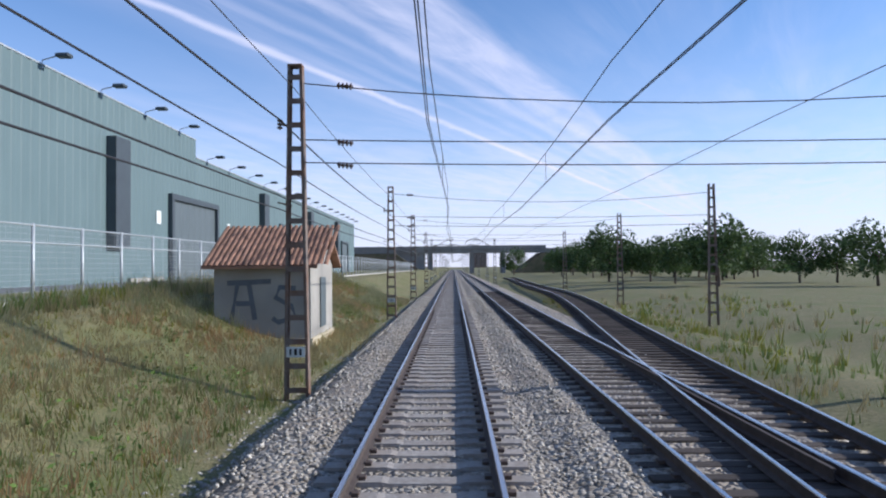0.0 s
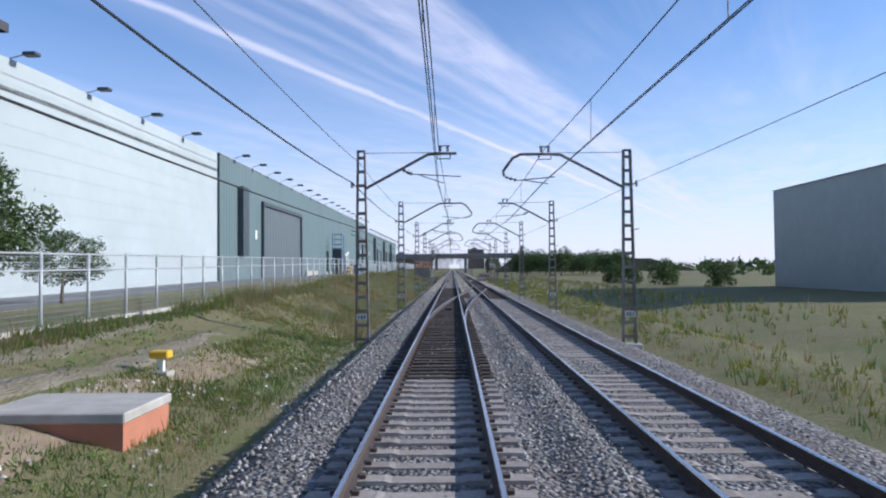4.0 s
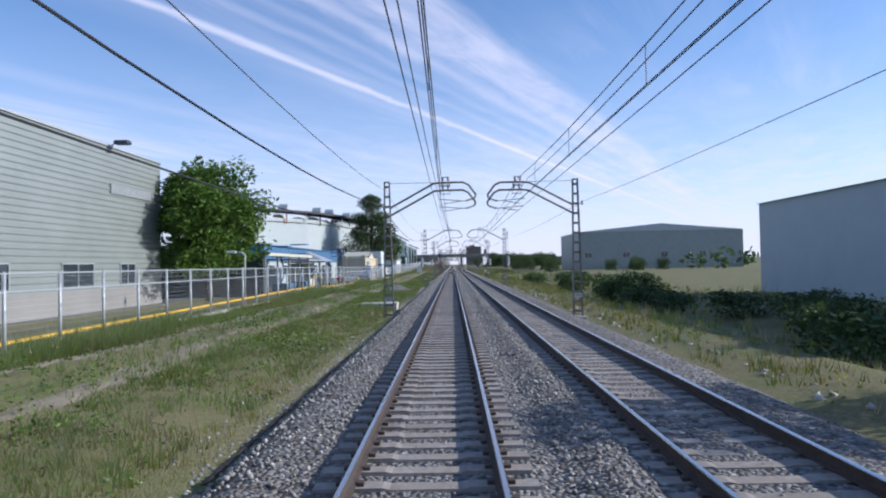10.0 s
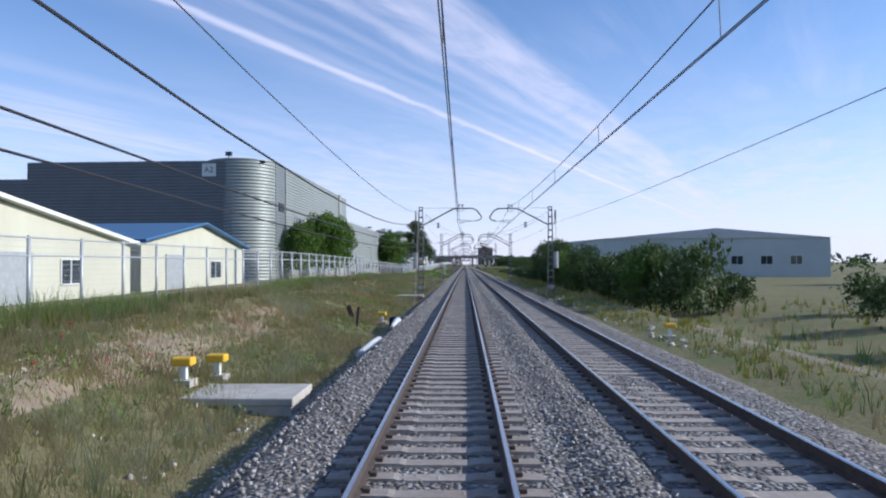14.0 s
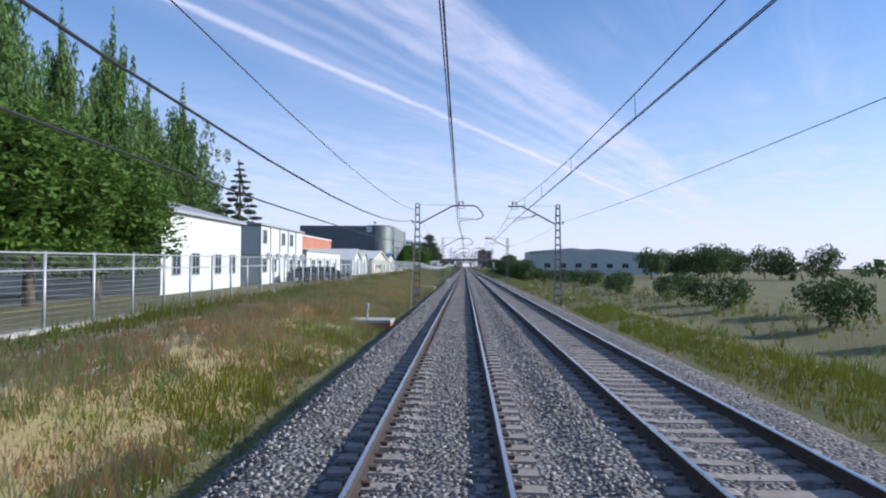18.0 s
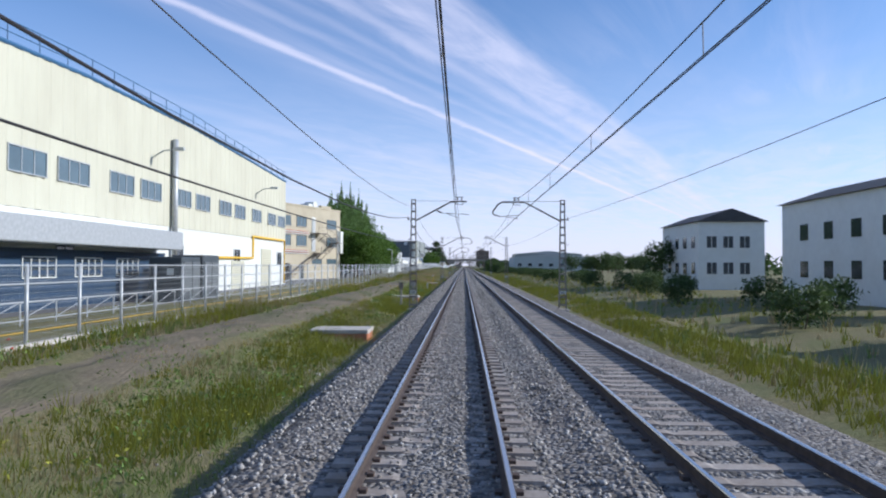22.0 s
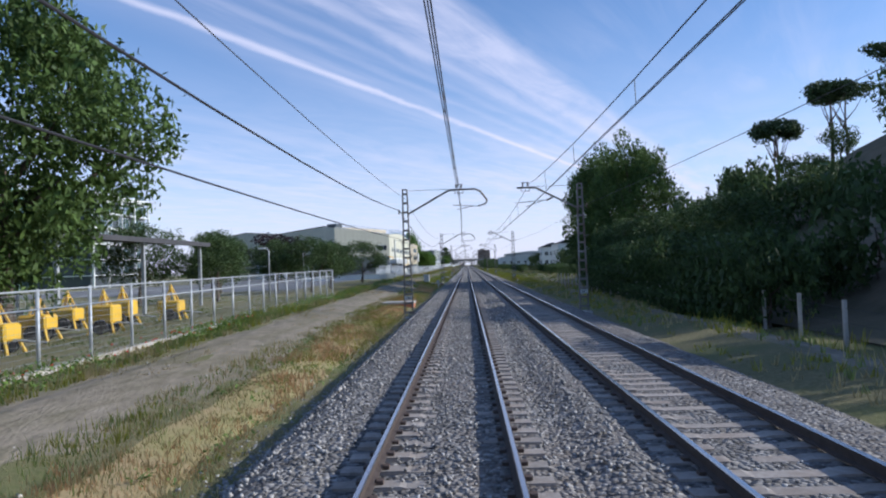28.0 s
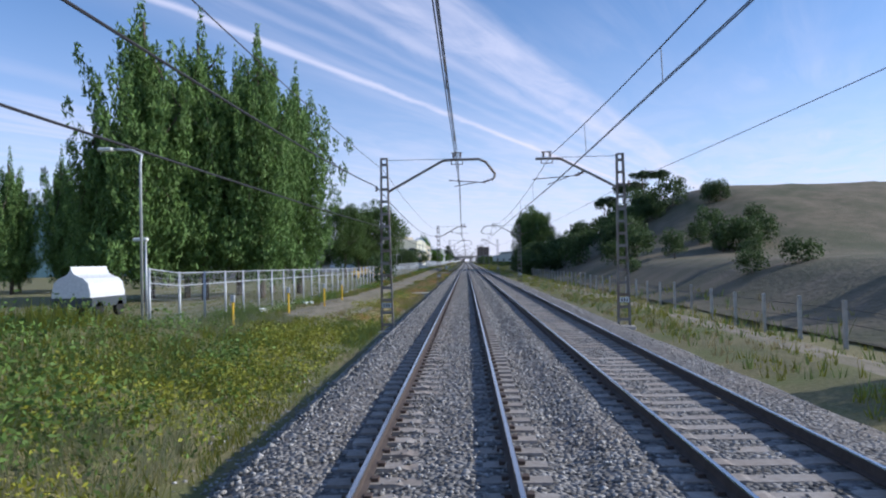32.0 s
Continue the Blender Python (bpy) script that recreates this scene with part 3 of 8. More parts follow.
rest = {"c": [], "w": []}
tracks = [o for o in scene.objects if o.name.startswith("railway_track")]
for tx, trk in zip((0.0, T2), tracks):
    for k in range(int((Y0 - Y1) / 0.6)):
        y = Y0 - k * 0.6 - 0.3
        row = (tx + random.uniform(-0.02, 0.02), y + random.uniform(-0.015, 0.015), random.uniform(-0.012, 0.004), random.uniform(-0.006, 0.006))
        w = timber(y, tx)
        if (tx == 0 and -158 < y < 0) or (tx and -66 < y < 0):
            ob = new("sleeper", sl_wood if w else sl_conc)
            ob.parent = trk
            ob.matrix_parent_inverse = trk.matrix_world.inverted()
            ob.matrix_basis = pose(row[0], row[1], row[2], 0, 0, math.degrees(row[3]))
        else:
            rest["w" if w else "c"].append(row)
solo("sleepers", bulk("sleepers", sl_conc, rest["c"], M_sleeper), M_sleeper, "row of grey concrete sleepers set in ballast", "sleeper", kind="stuff")
if rest["w"]:
    solo("sleepers", bulk("sleepers", sl_wood, rest["w"], M_wood_sl), M_wood_sl, "row of dark timber sleepers set in ballast", "sleeper", kind="stuff")
clip = Mesh().box(-0.16, -0.08, -0.06, 0.06, 0.0, 0.045).box(0.08, 0.16, -0.06, 0.06, 0.0, 0.045)
clips = [(tx + s, Y0 - k * 0.6 - 0.3, 0.0, 0.0) for tx in (0.0, T2) for s in (-GAUGE, GAUGE) for k in range(int((Y0 - Y1) / 0.6)) if Y0 - k * 0.6 < 40 and (tx == 0 or s < 0)]
solo("rail_fastenings", bulk("clips", clip.data("clip", M_clip), clips, M_clip), M_clip, "rusty rail clips on the sleepers", "rail clip", kind="stuff")


def stones(name, count, xa, xb, ya, yb, sizes, zfun, seed, material, label, category="stones"):
    """Loose broken stones as one mass: squashed six-cornered lumps, each turned at random."""
    rng = np.random.default_rng(seed)
    base = np.array([[1, 0, 0], [-1, 0, 0], [0, 1, 0], [0, -1, 0], [0, 0, 1], [0, 0, -1]], float)
    tri = np.array([[0, 2, 4], [2, 1, 4], [1, 3, 4], [3, 0, 4], [2, 0, 5], [1, 2, 5], [3, 1, 5], [0, 3, 5]])
    p = np.stack([rng.uniform(xa, xb, count), rng.uniform(yb, ya, count), np.zeros(count)], 1)
    p[:, 2] = zfun(p[:, 0], p[:, 1])
    s = rng.uniform(*sizes, count)
    a = rng.normal(size=(count, 3, 3))
    q, _ = np.linalg.qr(a)
    v = base[None] * rng.uniform(0.55, 1.1, (count, 6, 1)) * s[:, None, None]
    v = np.einsum("nij,nkj->nki", q, v)
    v[..., 2] *= 0.8
    co = (v + p[:, None]).reshape(-1, 3)
    idx = (tri[None] + 6 * np.arange(count)[:, None, None]).reshape(-1)
    return tagged(new(name, raw_mesh(name, co, idx, material)), label, category, kind="stuff")


bedf = lambda x, y: np.interp(x, [p[0] for p in BED], [p[1] for p in BED]) + 0.012
for ya, yb, share, m_, lab in ((60, -54, 0.11, M_stone_p, "dusty pale"), (-54, -990, 0.89, M_stone, "loose grey")):
    sd = 0 if ya > 0 else 50
    stones("ballast_stones", int(64000 * share), -3.1, -1.3, ya, yb, (0.028, 0.062), bedf, sd + 1, m_, lab + " ballast stones on the shoulder")
    stones("ballast_stones", int(22000 * share), -0.72, 0.72, ya, yb, (0.018, 0.038), lambda x, y: bedf(x, y) + 0.01, sd + 2, m_, lab + " ballast stones between the rails")
    stones("ballast_stones", int(52000 * share), 1.25, 2.75, ya, yb, (0.028, 0.062), bedf, sd + 3, m_, lab + " ballast stones between the tracks")
    stones("ballast_stones", int(15000 * share), 3.2, 7.3, ya, yb, (0.022, 0.045), bedf, sd + 4, m_, lab + " ballast stones on the other track")
def edge_z(x, y):
    return np.maximum(bedf(x, y) + 0.03, np.array([ground_z(a, b) for a, b in zip(x, y)]) + 0.01)


for ya, yb, n_, m_, lab in ((60, -54, 8000, M_stone_p, "dusty pale"), (-54, -990, 66000, M_stone, "loose grey")):
    for reach, k in ((-3.4, 0.74), (-3.75, 0.18), (-4.2, 0.08)):
        stones("ballast_stones", int(n_ * k), reach, -2.4, ya, yb, (0.034, 0.072), edge_z, int(60 - reach * 10 + n_), m_, lab + " stones spilling over the ballast edge")
stones("ballast_stones", 26000, -0.66, 0.80, -505, -990, (0.024, 0.052), lambda x, y: bedf(x, y) + 0.05, 5, M_stone, "thick grey ballast filling between the rails")
# crossover rails and a siding near the start
xo = thing("crossover", 0, 0, 0, "rusty crossover rails joining the two tracks on timber", "railway switch", kind="structure")


def curve_rail(x0, y0, x1, y1, parent, n=14):
    pts = [(x0 + (x1 - x0) * (3 * (k / n) ** 2 - 2 * (k / n) ** 3), y0 + (y1 - y0) * k / n) for k in range(n + 1)]
    m, t = Mesh(), Mesh()
    for prof, mm, z in ((RAILP, m, RAIL0 - 0.004), ([(-0.03, 0.166), (0.03, 0.166), (0.024, 0.178), (-0.024, 0.178)], t, RAIL0 - 0.004)):
        c = len(prof)
        vs = [(x + px, y, z + pz) for x, y in pts for px, pz in prof]
        mm.add(vs, [(i * c + k, i * c + (k + 1) % c, (i + 1) * c + (k + 1) % c, (i + 1) * c + k) for i in range(n) for k in range(c)] + [tuple(range(c))[::-1], tuple(range(n * c, n * c + c))])
    r = part("rail", m, M_rail_side, parent)
    part("running_surface", t, M_rail_top, r)


for s in (-GAUGE, GAUGE):
    curve_rail(s, -100, T2 + s, -30, xo)
    curve_rail(T2 + s, -14, 10.2 + s, 72, xo, 22)
    curve_rail(10.2 + s, 72, 12.2 + s, 150, xo)
part("check_rail", Mesh().prism([(T2 + 0.72 + px * 0.7, RAIL0 + pz) for px, pz in RAILP], "y", 8, 18), M_rail_side, xo)
ease = lambda u: 3 * u * u - 2 * u ** 3
solo("siding_sleepers", bulk("ss", sl_wood, [(10.2 + 2.0 * ease((y - 72) / 78), y, -0.02, 0) for y in np.arange(72.3, 150, 0.6)]
                             + [(T2 * ease(u), -100 + 70 * u, -0.012, 0) for u in np.linspace(0.45, 0.62, 22)]
                             + [(T2 + 6.23 * ease(u), -14 + 86 * u, -0.02, 0) for u in np.linspace(0.2, 1.0, 115)], M_wood_sl), M_wood_sl,
     "dark timber sleepers of the siding", "sleeper", kind="stuff")


# ---- overhead line ----
MAST_Y = [88, 59, 38, 15, -4.6, -21.3, -42.5, -61.5, -82, -102, -136, -180.3, -222.3, -273.2, -321.5, -368.8, -430, -488.5, -549, -610.5, -673.5, -735, -793, -852, -908.8, -967]
MAST_Y = [560, 500, 440, 385, 330, 275, 225, 180, 135, 110] + MAST_Y
MX, MXR, ARM_Z = 3.05, 7.05 - T2, 5.55


def sag(a, b, d, n=14):
    a, b = Vector(a), Vector(b)
    return [a.lerp(b, k / n) - Vector((0, 0, d * 4 * (k / n) * (1 - k / n))) for k in range(n + 1)]


def mast_meshes(h, w0, w1, rungs):
    legs = []
    for s in (-1, 1):
        m = Mesh()
        vs = []
        for z, w in ((-0.9, w0), (h, w1)):
            xo_ = s * (w / 2 + 0.03)
            vs += [(xo_ + s * px, py, z) for px, py in ((0, -0.115), (0, 0.115), (-0.065, 0.115), (-0.065, 0.103), (-0.012, 0.103), (-0.012, -0.103), (-0.065, -0.103), (-0.065, -0.115))]
        m.add(vs, [tuple(range(8))[::-1], tuple(range(8, 16))] + [(i, (i + 1) % 8, (i + 1) % 8 + 8, i + 8) for i in range(8)])
        legs.append(m)
    bars = []
    for k in range(rungs):
        z = -0.1 + (h - 0.15) * k / (rungs - 1)
        w = w0 + (w1 - w0) * (z + 0.9) / (h + 0.9)
        bars.append(Mesh().box(-w / 2 - 0.02, w / 2 + 0.02, -0.128, -0.116, z - 0.06, z + 0.06))
    return legs, bars


def insulator(m, p, q, r=0.055, n=5):
    """A string of ceramic sheds between two points."""
    p, q = Vector(p), Vector(q)
    m.tube([p, q], r * 0.4, 6)
    for k in range(n):
        c = p.lerp(q, (k + 0.5) / n)
        d = (q - p).normalized() * 0.018
        m.tube([c - d, c + d], r, 8)


def build_mast(name, short, material, plate=True, weights=False, double=False, plain=False):
    """Battened lattice mast with a bent bracket arm that reaches to the right over its track."""
    ob = thing(name, 0, 0, 0, "", "railway mast")
    h = 6.95
    legs, bars = mast_meshes(h, 0.50, 0.26, 14)
    for m in legs:
        part("leg", m, material, ob)
    for m in bars:
        part("batten", m, material, ob)
    part("mast_cap", B(-0.16, 0.16, -0.14, 0.14, h, h + 0.05, c=0.01), material, ob)
    part("footing", B(-0.42, 0.42, -0.36, 0.36, -1.1, -0.38, c=0.03), M_conc, ob, "rough concrete footing")
    reach = 2.55 if short else 4.15
    for k in range(0 if plain else 2 if double else 1):
        oy, dz = (-0.28 + 0.56 * k, -0.35 * k) if double else (0, 0)
        pts = [(0.14, oy, ARM_Z + dz), (2.5, oy, 6.82 + dz), (2.9, oy, 6.86 + dz), (3.6 if short else 4.05, oy, 6.86 + dz)]
        if not short:
            pts += [(4.35, oy, 6.72 + dz), (4.72, oy, 6.22 + dz), (4.68, oy, 6.02 + dz)]
        arm = part("bracket_arm", Mesh().tube(pts, 0.055, 8), material, ob, "bent steel bracket arm")
        for dx in (2.98, 3.26):
            ins = Mesh()
            insulator(ins, (dx, oy, 6.93 + dz), (dx, oy, 7.14 + dz), 0.06, 3)
            part("insulator", ins, M_insul, arm, "brown ceramic insulator")
        part("clamp", Mesh().tube([(2.9, oy, 7.15 + dz), (3.34, oy, 7.15 + dz)], 0.025, 6), material, arm)
        part("saddle", Mesh().tube([(2.88, oy, 6.66 + dz), (2.88, oy, 6.9 + dz)], 0.02, 5).tube([(3.36, oy, 6.66 + dz), (3.36, oy, 6.9 + dz)], 0.02, 5).tube([(2.88, oy, 6.66 + dz), (3.36, oy, 6.66 + dz)], 0.02, 5), material, arm)
        reg = Mesh()
        if short:
            ri = (1.55, oy, 6.25 + dz)
            reg.tube([(1.55, oy, 6.3 + dz), (1.75, oy, 6.1 + dz), (3.75, oy, 5.98 + dz)], 0.022, 6).tube([(2.2, oy, 6.05 + dz), (3.1, oy, 5.74 + dz)], 0.02, 6)
            rq = (1.95, oy, 6.08 + dz)
        else:
            ri = (4.66, oy, 6.0 + dz)
            reg.tube([(4.2, oy, 5.86 + dz), (2.75, oy, 5.98 + dz)], 0.022, 6).tube([(4.0, oy, 5.88 + dz), (3.0, oy, 5.72 + dz)], 0.02, 6)
            rq = (4.2, oy, 5.86 + dz)
        part("registration_arm", reg, material, ob, "thin steel registration arm")
        ri_m = Mesh()
        insulator(ri_m, ri, rq, 0.075, 3)
        part("insulator", ri_m, M_insul, ob, "brown ceramic insulators")
    if plain:
        for z in (6.6, 5.35, 4.85):
            part("span_wire", Mesh().tube(sag((0.1, 0, z), (17.6, 0, z - 0.1), 0.5 if z > 6 else 0.1, 8), 0.014, 5), M_wire, ob)
            sm = Mesh()
            insulator(sm, (0.9, 0, z - 0.06), (1.25, 0, z - 0.09), 0.07, 4)
            part("insulator", sm, M_insul, ob)
    else:
        part("stay_wire", Mesh().tube([(0.1, 0, h - 0.05), (2.9, 0, 6.9)], 0.012, 5), M_wire, ob)
    part("cable_bracket", Mesh().tube([(-0.12, 0, 5.65), (-0.36, 0, 5.7)], 0.025, 6), material, ob)
    part("cable_bracket", Mesh().tube([(-0.1, 0, 3.9), (-0.42, 0, 3.98)], 0.02, 6), material, ob)
    ci = Mesh()
    insulator(ci, (-0.36, 0, 5.58), (-0.36, 0, 5.82), 0.06, 3)
    part("insulator", ci, M_insul, ob)
    if plate:
        pl = part("number_plate", B(-0.2, 0.2, -0.165, -0.15, 0.62, 0.84), M_white, ob, "white enamel number plate")
        part("digits", Mesh().box(-0.13, -0.09, -0.172, -0.166, 0.66, 0.80).box(-0.03, 0.03, -0.172, -0.166, 0.66, 0.80).box(0.08, 0.13, -0.172, -0.166, 0.66, 0.80), M_black, pl)
    if weights:
        for k in range(9):
            part("tension_weight", Mesh().lathe([(0.17, 2.2 + k * 0.14), (0.19, 2.22 + k * 0.14), (0.19, 2.31 + k * 0.14), (0.17, 2.33 + k * 0.14)], -0.42, -0.05, 12), M_galv, ob)
        wh = Mesh()
        for k in range(16):
            a, b = 2 * math.pi * k / 16, 2 * math.pi * (k + 1) / 16
            wh.tube([(-0.42 + 0.03, 0.42 * math.cos(a), 6.3 + 0.42 * math.sin(a)), (-0.42 + 0.03, 0.42 * math.cos(b), 6.3 + 0.42 * math.sin(b))], 0.03, 5)
        for k in range(4):
            a = math.pi * k / 4
            wh.tube([(-0.39, -0.42 * math.cos(a), 6.3 - 0.42 * math.sin(a)), (-0.39, 0.42 * math.cos(a), 6.3 + 0.42 * math.sin(a))], 0.015, 5)
        part("tension_wheel", wh, material, ob, "spoked tension wheel")
        part("tension_rope", Mesh().tube([(-0.42, -0.05, 3.4), (-0.42, -0.05, 5.9)], 0.014, 5), M_wire, ob)
        part("guard_frame", Mesh().box(-0.7, 0.5, -0.3, -0.26, 0.55, 0.6).box(-0.7, 0.5, 0.26, 0.3, 0.55, 0.6).box(-0.7, -0.66, -0.3, 0.3, 0.55, 0.6), material, ob)
    return ob


protos = {"s": build_mast("catenary_mast", True, M_mast), "l": build_mast("catenary_mast", False, M_mast),
          "p": build_mast("catenary_mast", True, M_mast_old, plain=True), "w": build_mast("catenary_mast", False, M_mast, weights=True), "d": build_mast("catenary_mast", False, M_mast, double=True)}
KIND = {-735: "l", -430: "l", -488.5: "l", -321.5: "d", -222.3: "w", -368.8: "w", -180.3: "w", -136: "s", -21.3: "s", -273.2: "d", -61.5: "s", 15: "p", 38: "p", 59: "p", 88: "p"}
MAST_LABEL = {"s": "grey battened steel catenary mast with a short bracket arm", "l": "grey battened steel catenary mast with a long bent bracket arm",
              "w": "grey steel catenary mast with tension wheel and weights", "d": "grey steel catenary mast with two parallel bracket arms", "p": "rusty battened steel mast carrying cross-span wires"}
for y in (15, 38, 59, 88):
    ob = thing("cross_span_post", 14.6, y, 0, "rusty lattice post at the far end of the span wires", "railway mast", "span posts")
    legs, bars = mast_meshes(6.95, 0.5, 0.26, 14)
    for m in legs:
        part("leg", m, M_mast_old, ob)
    for m in bars:
        part("batten", m, M_mast_old, ob)
PLATES = {-735: "12", -852: "16", -136: "47D", -273.2: "50D"}
flip = Matrix.Diagonal((-1, 1, 1, 1))
used = set()
for i, y in enumerate(MAST_Y):
    k = KIND.get(y, "s" if i % 2 else "l")
    for side in (0, 1):
        if (y > 500 or k == "p") and side:
            continue
        base = pose(-MX, y, 0) if side == 0 else pose(T2 + MXR, y + 0.4, 0) @ flip
        kk = k if side == 0 else {"s": "l", "l": "s"}.get(k, k)
        if kk not in used:
            used.add(kk)
            ob = protos[kk]
            ob.matrix_world = base
        else:
            ob = copy_thing(protos[kk], base)
        tagged(ob, MAST_LABEL[kk], "railway mast", "catenary masts")
        if side == 0 and y in PLATES:
            plate_ob = next(c for c in ob.children if c.name.startswith("number_plate"))
            for old in list(plate_ob.children):
                bpy.data.objects.remove(old)
            txt = bpy.data.curves.new("digits", "FONT")
            txt.body, txt.size, txt.extrude, txt.align_x, txt.align_y = PLATES[y], 0.2, 0.003, "CENTER", "CENTER"
            txt.materials.append(M_black)
            ob2 = new("digits", txt)
            ob2.parent = plate_ob
            ob2.matrix_basis = pose(0, -0.172, 0.73, 90, 0, 0)


MY = sorted(MAST_Y, reverse=True)
for tx in (0.0, T2):
    cat = thing("overhead_line", tx, 0, 0, "dark copper catenary and contact wires over the track", "overhead wires", "overhead lines")
    mes, con, drp = [], ([], []), Mesh()
    for i, (a, b) in enumerate(zip(MY, MY[1:])):
        za, zb = 0.16 * (-1) ** i, -0.16 * (-1) ** i
        dip = min(0.75, 0.00022 * (a - b) ** 2)
        pm = sag((za * 0.7, a, 6.98), (zb * 0.7, b, 6.98), dip)
        mes += pm[bool(mes):]
        for j, o in enumerate((-0.02, 0.02)):
            con[j].extend([(za + o, a, 5.72), (zb + o, b, 5.72)][bool(con[j]):])
        n = max(2, int((a - b) / 8))
        for k in range(1, n):
            f = k / n
            x = za + (zb - za) * f
            z = 6.98 - dip * 4 * f * (1 - f)
            drp.tube([(x * 0.7, a + (b - a) * f, z), (x, a + (b - a) * f, 5.73)], 0.009, 4, caps=False)
    part("messenger_wire", Mesh().tube(mes, 0.014, 5), M_wire, cat)
    for c in con:
        part("contact_wire", Mesh().tube(c, 0.011, 5), M_wire, cat)
    tagged(part("dropper_wire", drp, M_wire, cat), kind="stuff")
for nm, x, z, r, d, lab in (("feeder_cable", -MX - 0.36, 5.8, 0.020, 0.00036, "thick black feeder cable sagging between the masts"),
                            ("earth_wire", -MX - 0.05, 6.5, 0.010, 0.00028, "thin wire along the mast tops"),
                            ("signal_cable", -MX - 0.42, 4.15, 0.015, 0.00012, "black cable slung low between the masts"),
                            ("earth_wire", T2 + MXR + 0.36, 5.75, 0.009, 0.0001, "thin wire on the masts beyond the other track")):
    pts = []
    for a, b in zip(MY, MY[1:]):
        pts += sag((x, a, z), (x, b, z), min(1.4, d * (0.6 if a <= -780 else 1) * (a - b) ** 2), 10)[bool(pts):]
    solo(nm, Mesh().tube(pts, r, 6), M_cable if r > 0.012 else M_wire, lab, "cable", "line cables")

for ya, yb, z in ((130, -110, 3.85), (130, -50, 4.86), (-300, -440, 3.85)):
    ys = [y for y in MY if yb < y < ya]
    pts = []
    for a, b in zip(ys, ys[1:]):
        pts += sag((-MX - 0.42, a, z), (-MX - 0.42, b, z), min(0.8, 0.00014 * (a - b) ** 2), 10)[bool(pts):]
    solo("signal_cable", Mesh().tube(pts, 0.014, 6), M_cable, "further black cable slung along the masts", "cable", "line cables")

# overlap of two wire lengths: the second pair leaves to its tension weights at either end
OVER = [(-180.3, -2.75, 6.5, 6.2), (-222.3, -0.38, 6.98, 5.78), (-273.2, -0.45, 6.98, 5.74), (-321.5, -0.36, 6.98, 5.78), (-368.8, -2.75, 6.5, 6.2)]
for tx, mirror in ((0.0, 1), (T2, -1)):
    lap = thing("overlap_line", tx, 0, 0, "second pair of overhead wires led off to the weighted masts", "overhead wires", "overhead lines")
    mes, con = [], []
    for (a, xa, ma, ca), (b, xb, mb, cb_) in zip(OVER, OVER[1:]):
        mes += sag((xa * mirror, a, ma), (xb * mirror, b, mb), 0.4)[bool(mes):]
        con += sag((xa * mirror, a, ca), (xb * mirror, b, cb_), 0.05, 4)[bool(con):]
    part("messenger_wire", Mesh().tube(mes, 0.014, 5), M_wire, lap)
    part("contact_wire", Mesh().tube(con, 0.012, 5), M_wire, lap)
    for y, w_ in ((-189, 0), (-357, 0)):
        k = (OVER[0], OVER[1]) if y > -222 else (OVER[3], OVER[4])
        u = (y - k[0][0]) / (k[1][0] - k[0][0])
        for q in (2, 3):
            m = Mesh()
            x, z = (k[0][1] + (k[1][1] - k[0][1]) * u) * mirror, k[0][q] + (k[1][q] - k[0][q]) * u - (0.35 * 4 * u * (1 - u) if q == 2 else 0.02)
            insulator(m, (x, y - 0.3, z), (x, y + 0.3, z), 0.13, 4)
            part("insulator", m, M_galv, lap, "pale ribbed tension insulator")

# ---- fence ----
FX = [(70, -11.3), (-700, -11.3), (-760, -11.2), (-820, -10.9), (-1000, -10.6)]


def fence_x(y):
    return float(np.interp(y, [p[0] for p in FX[::-1]], [p[1] for p in FX[::-1]]))


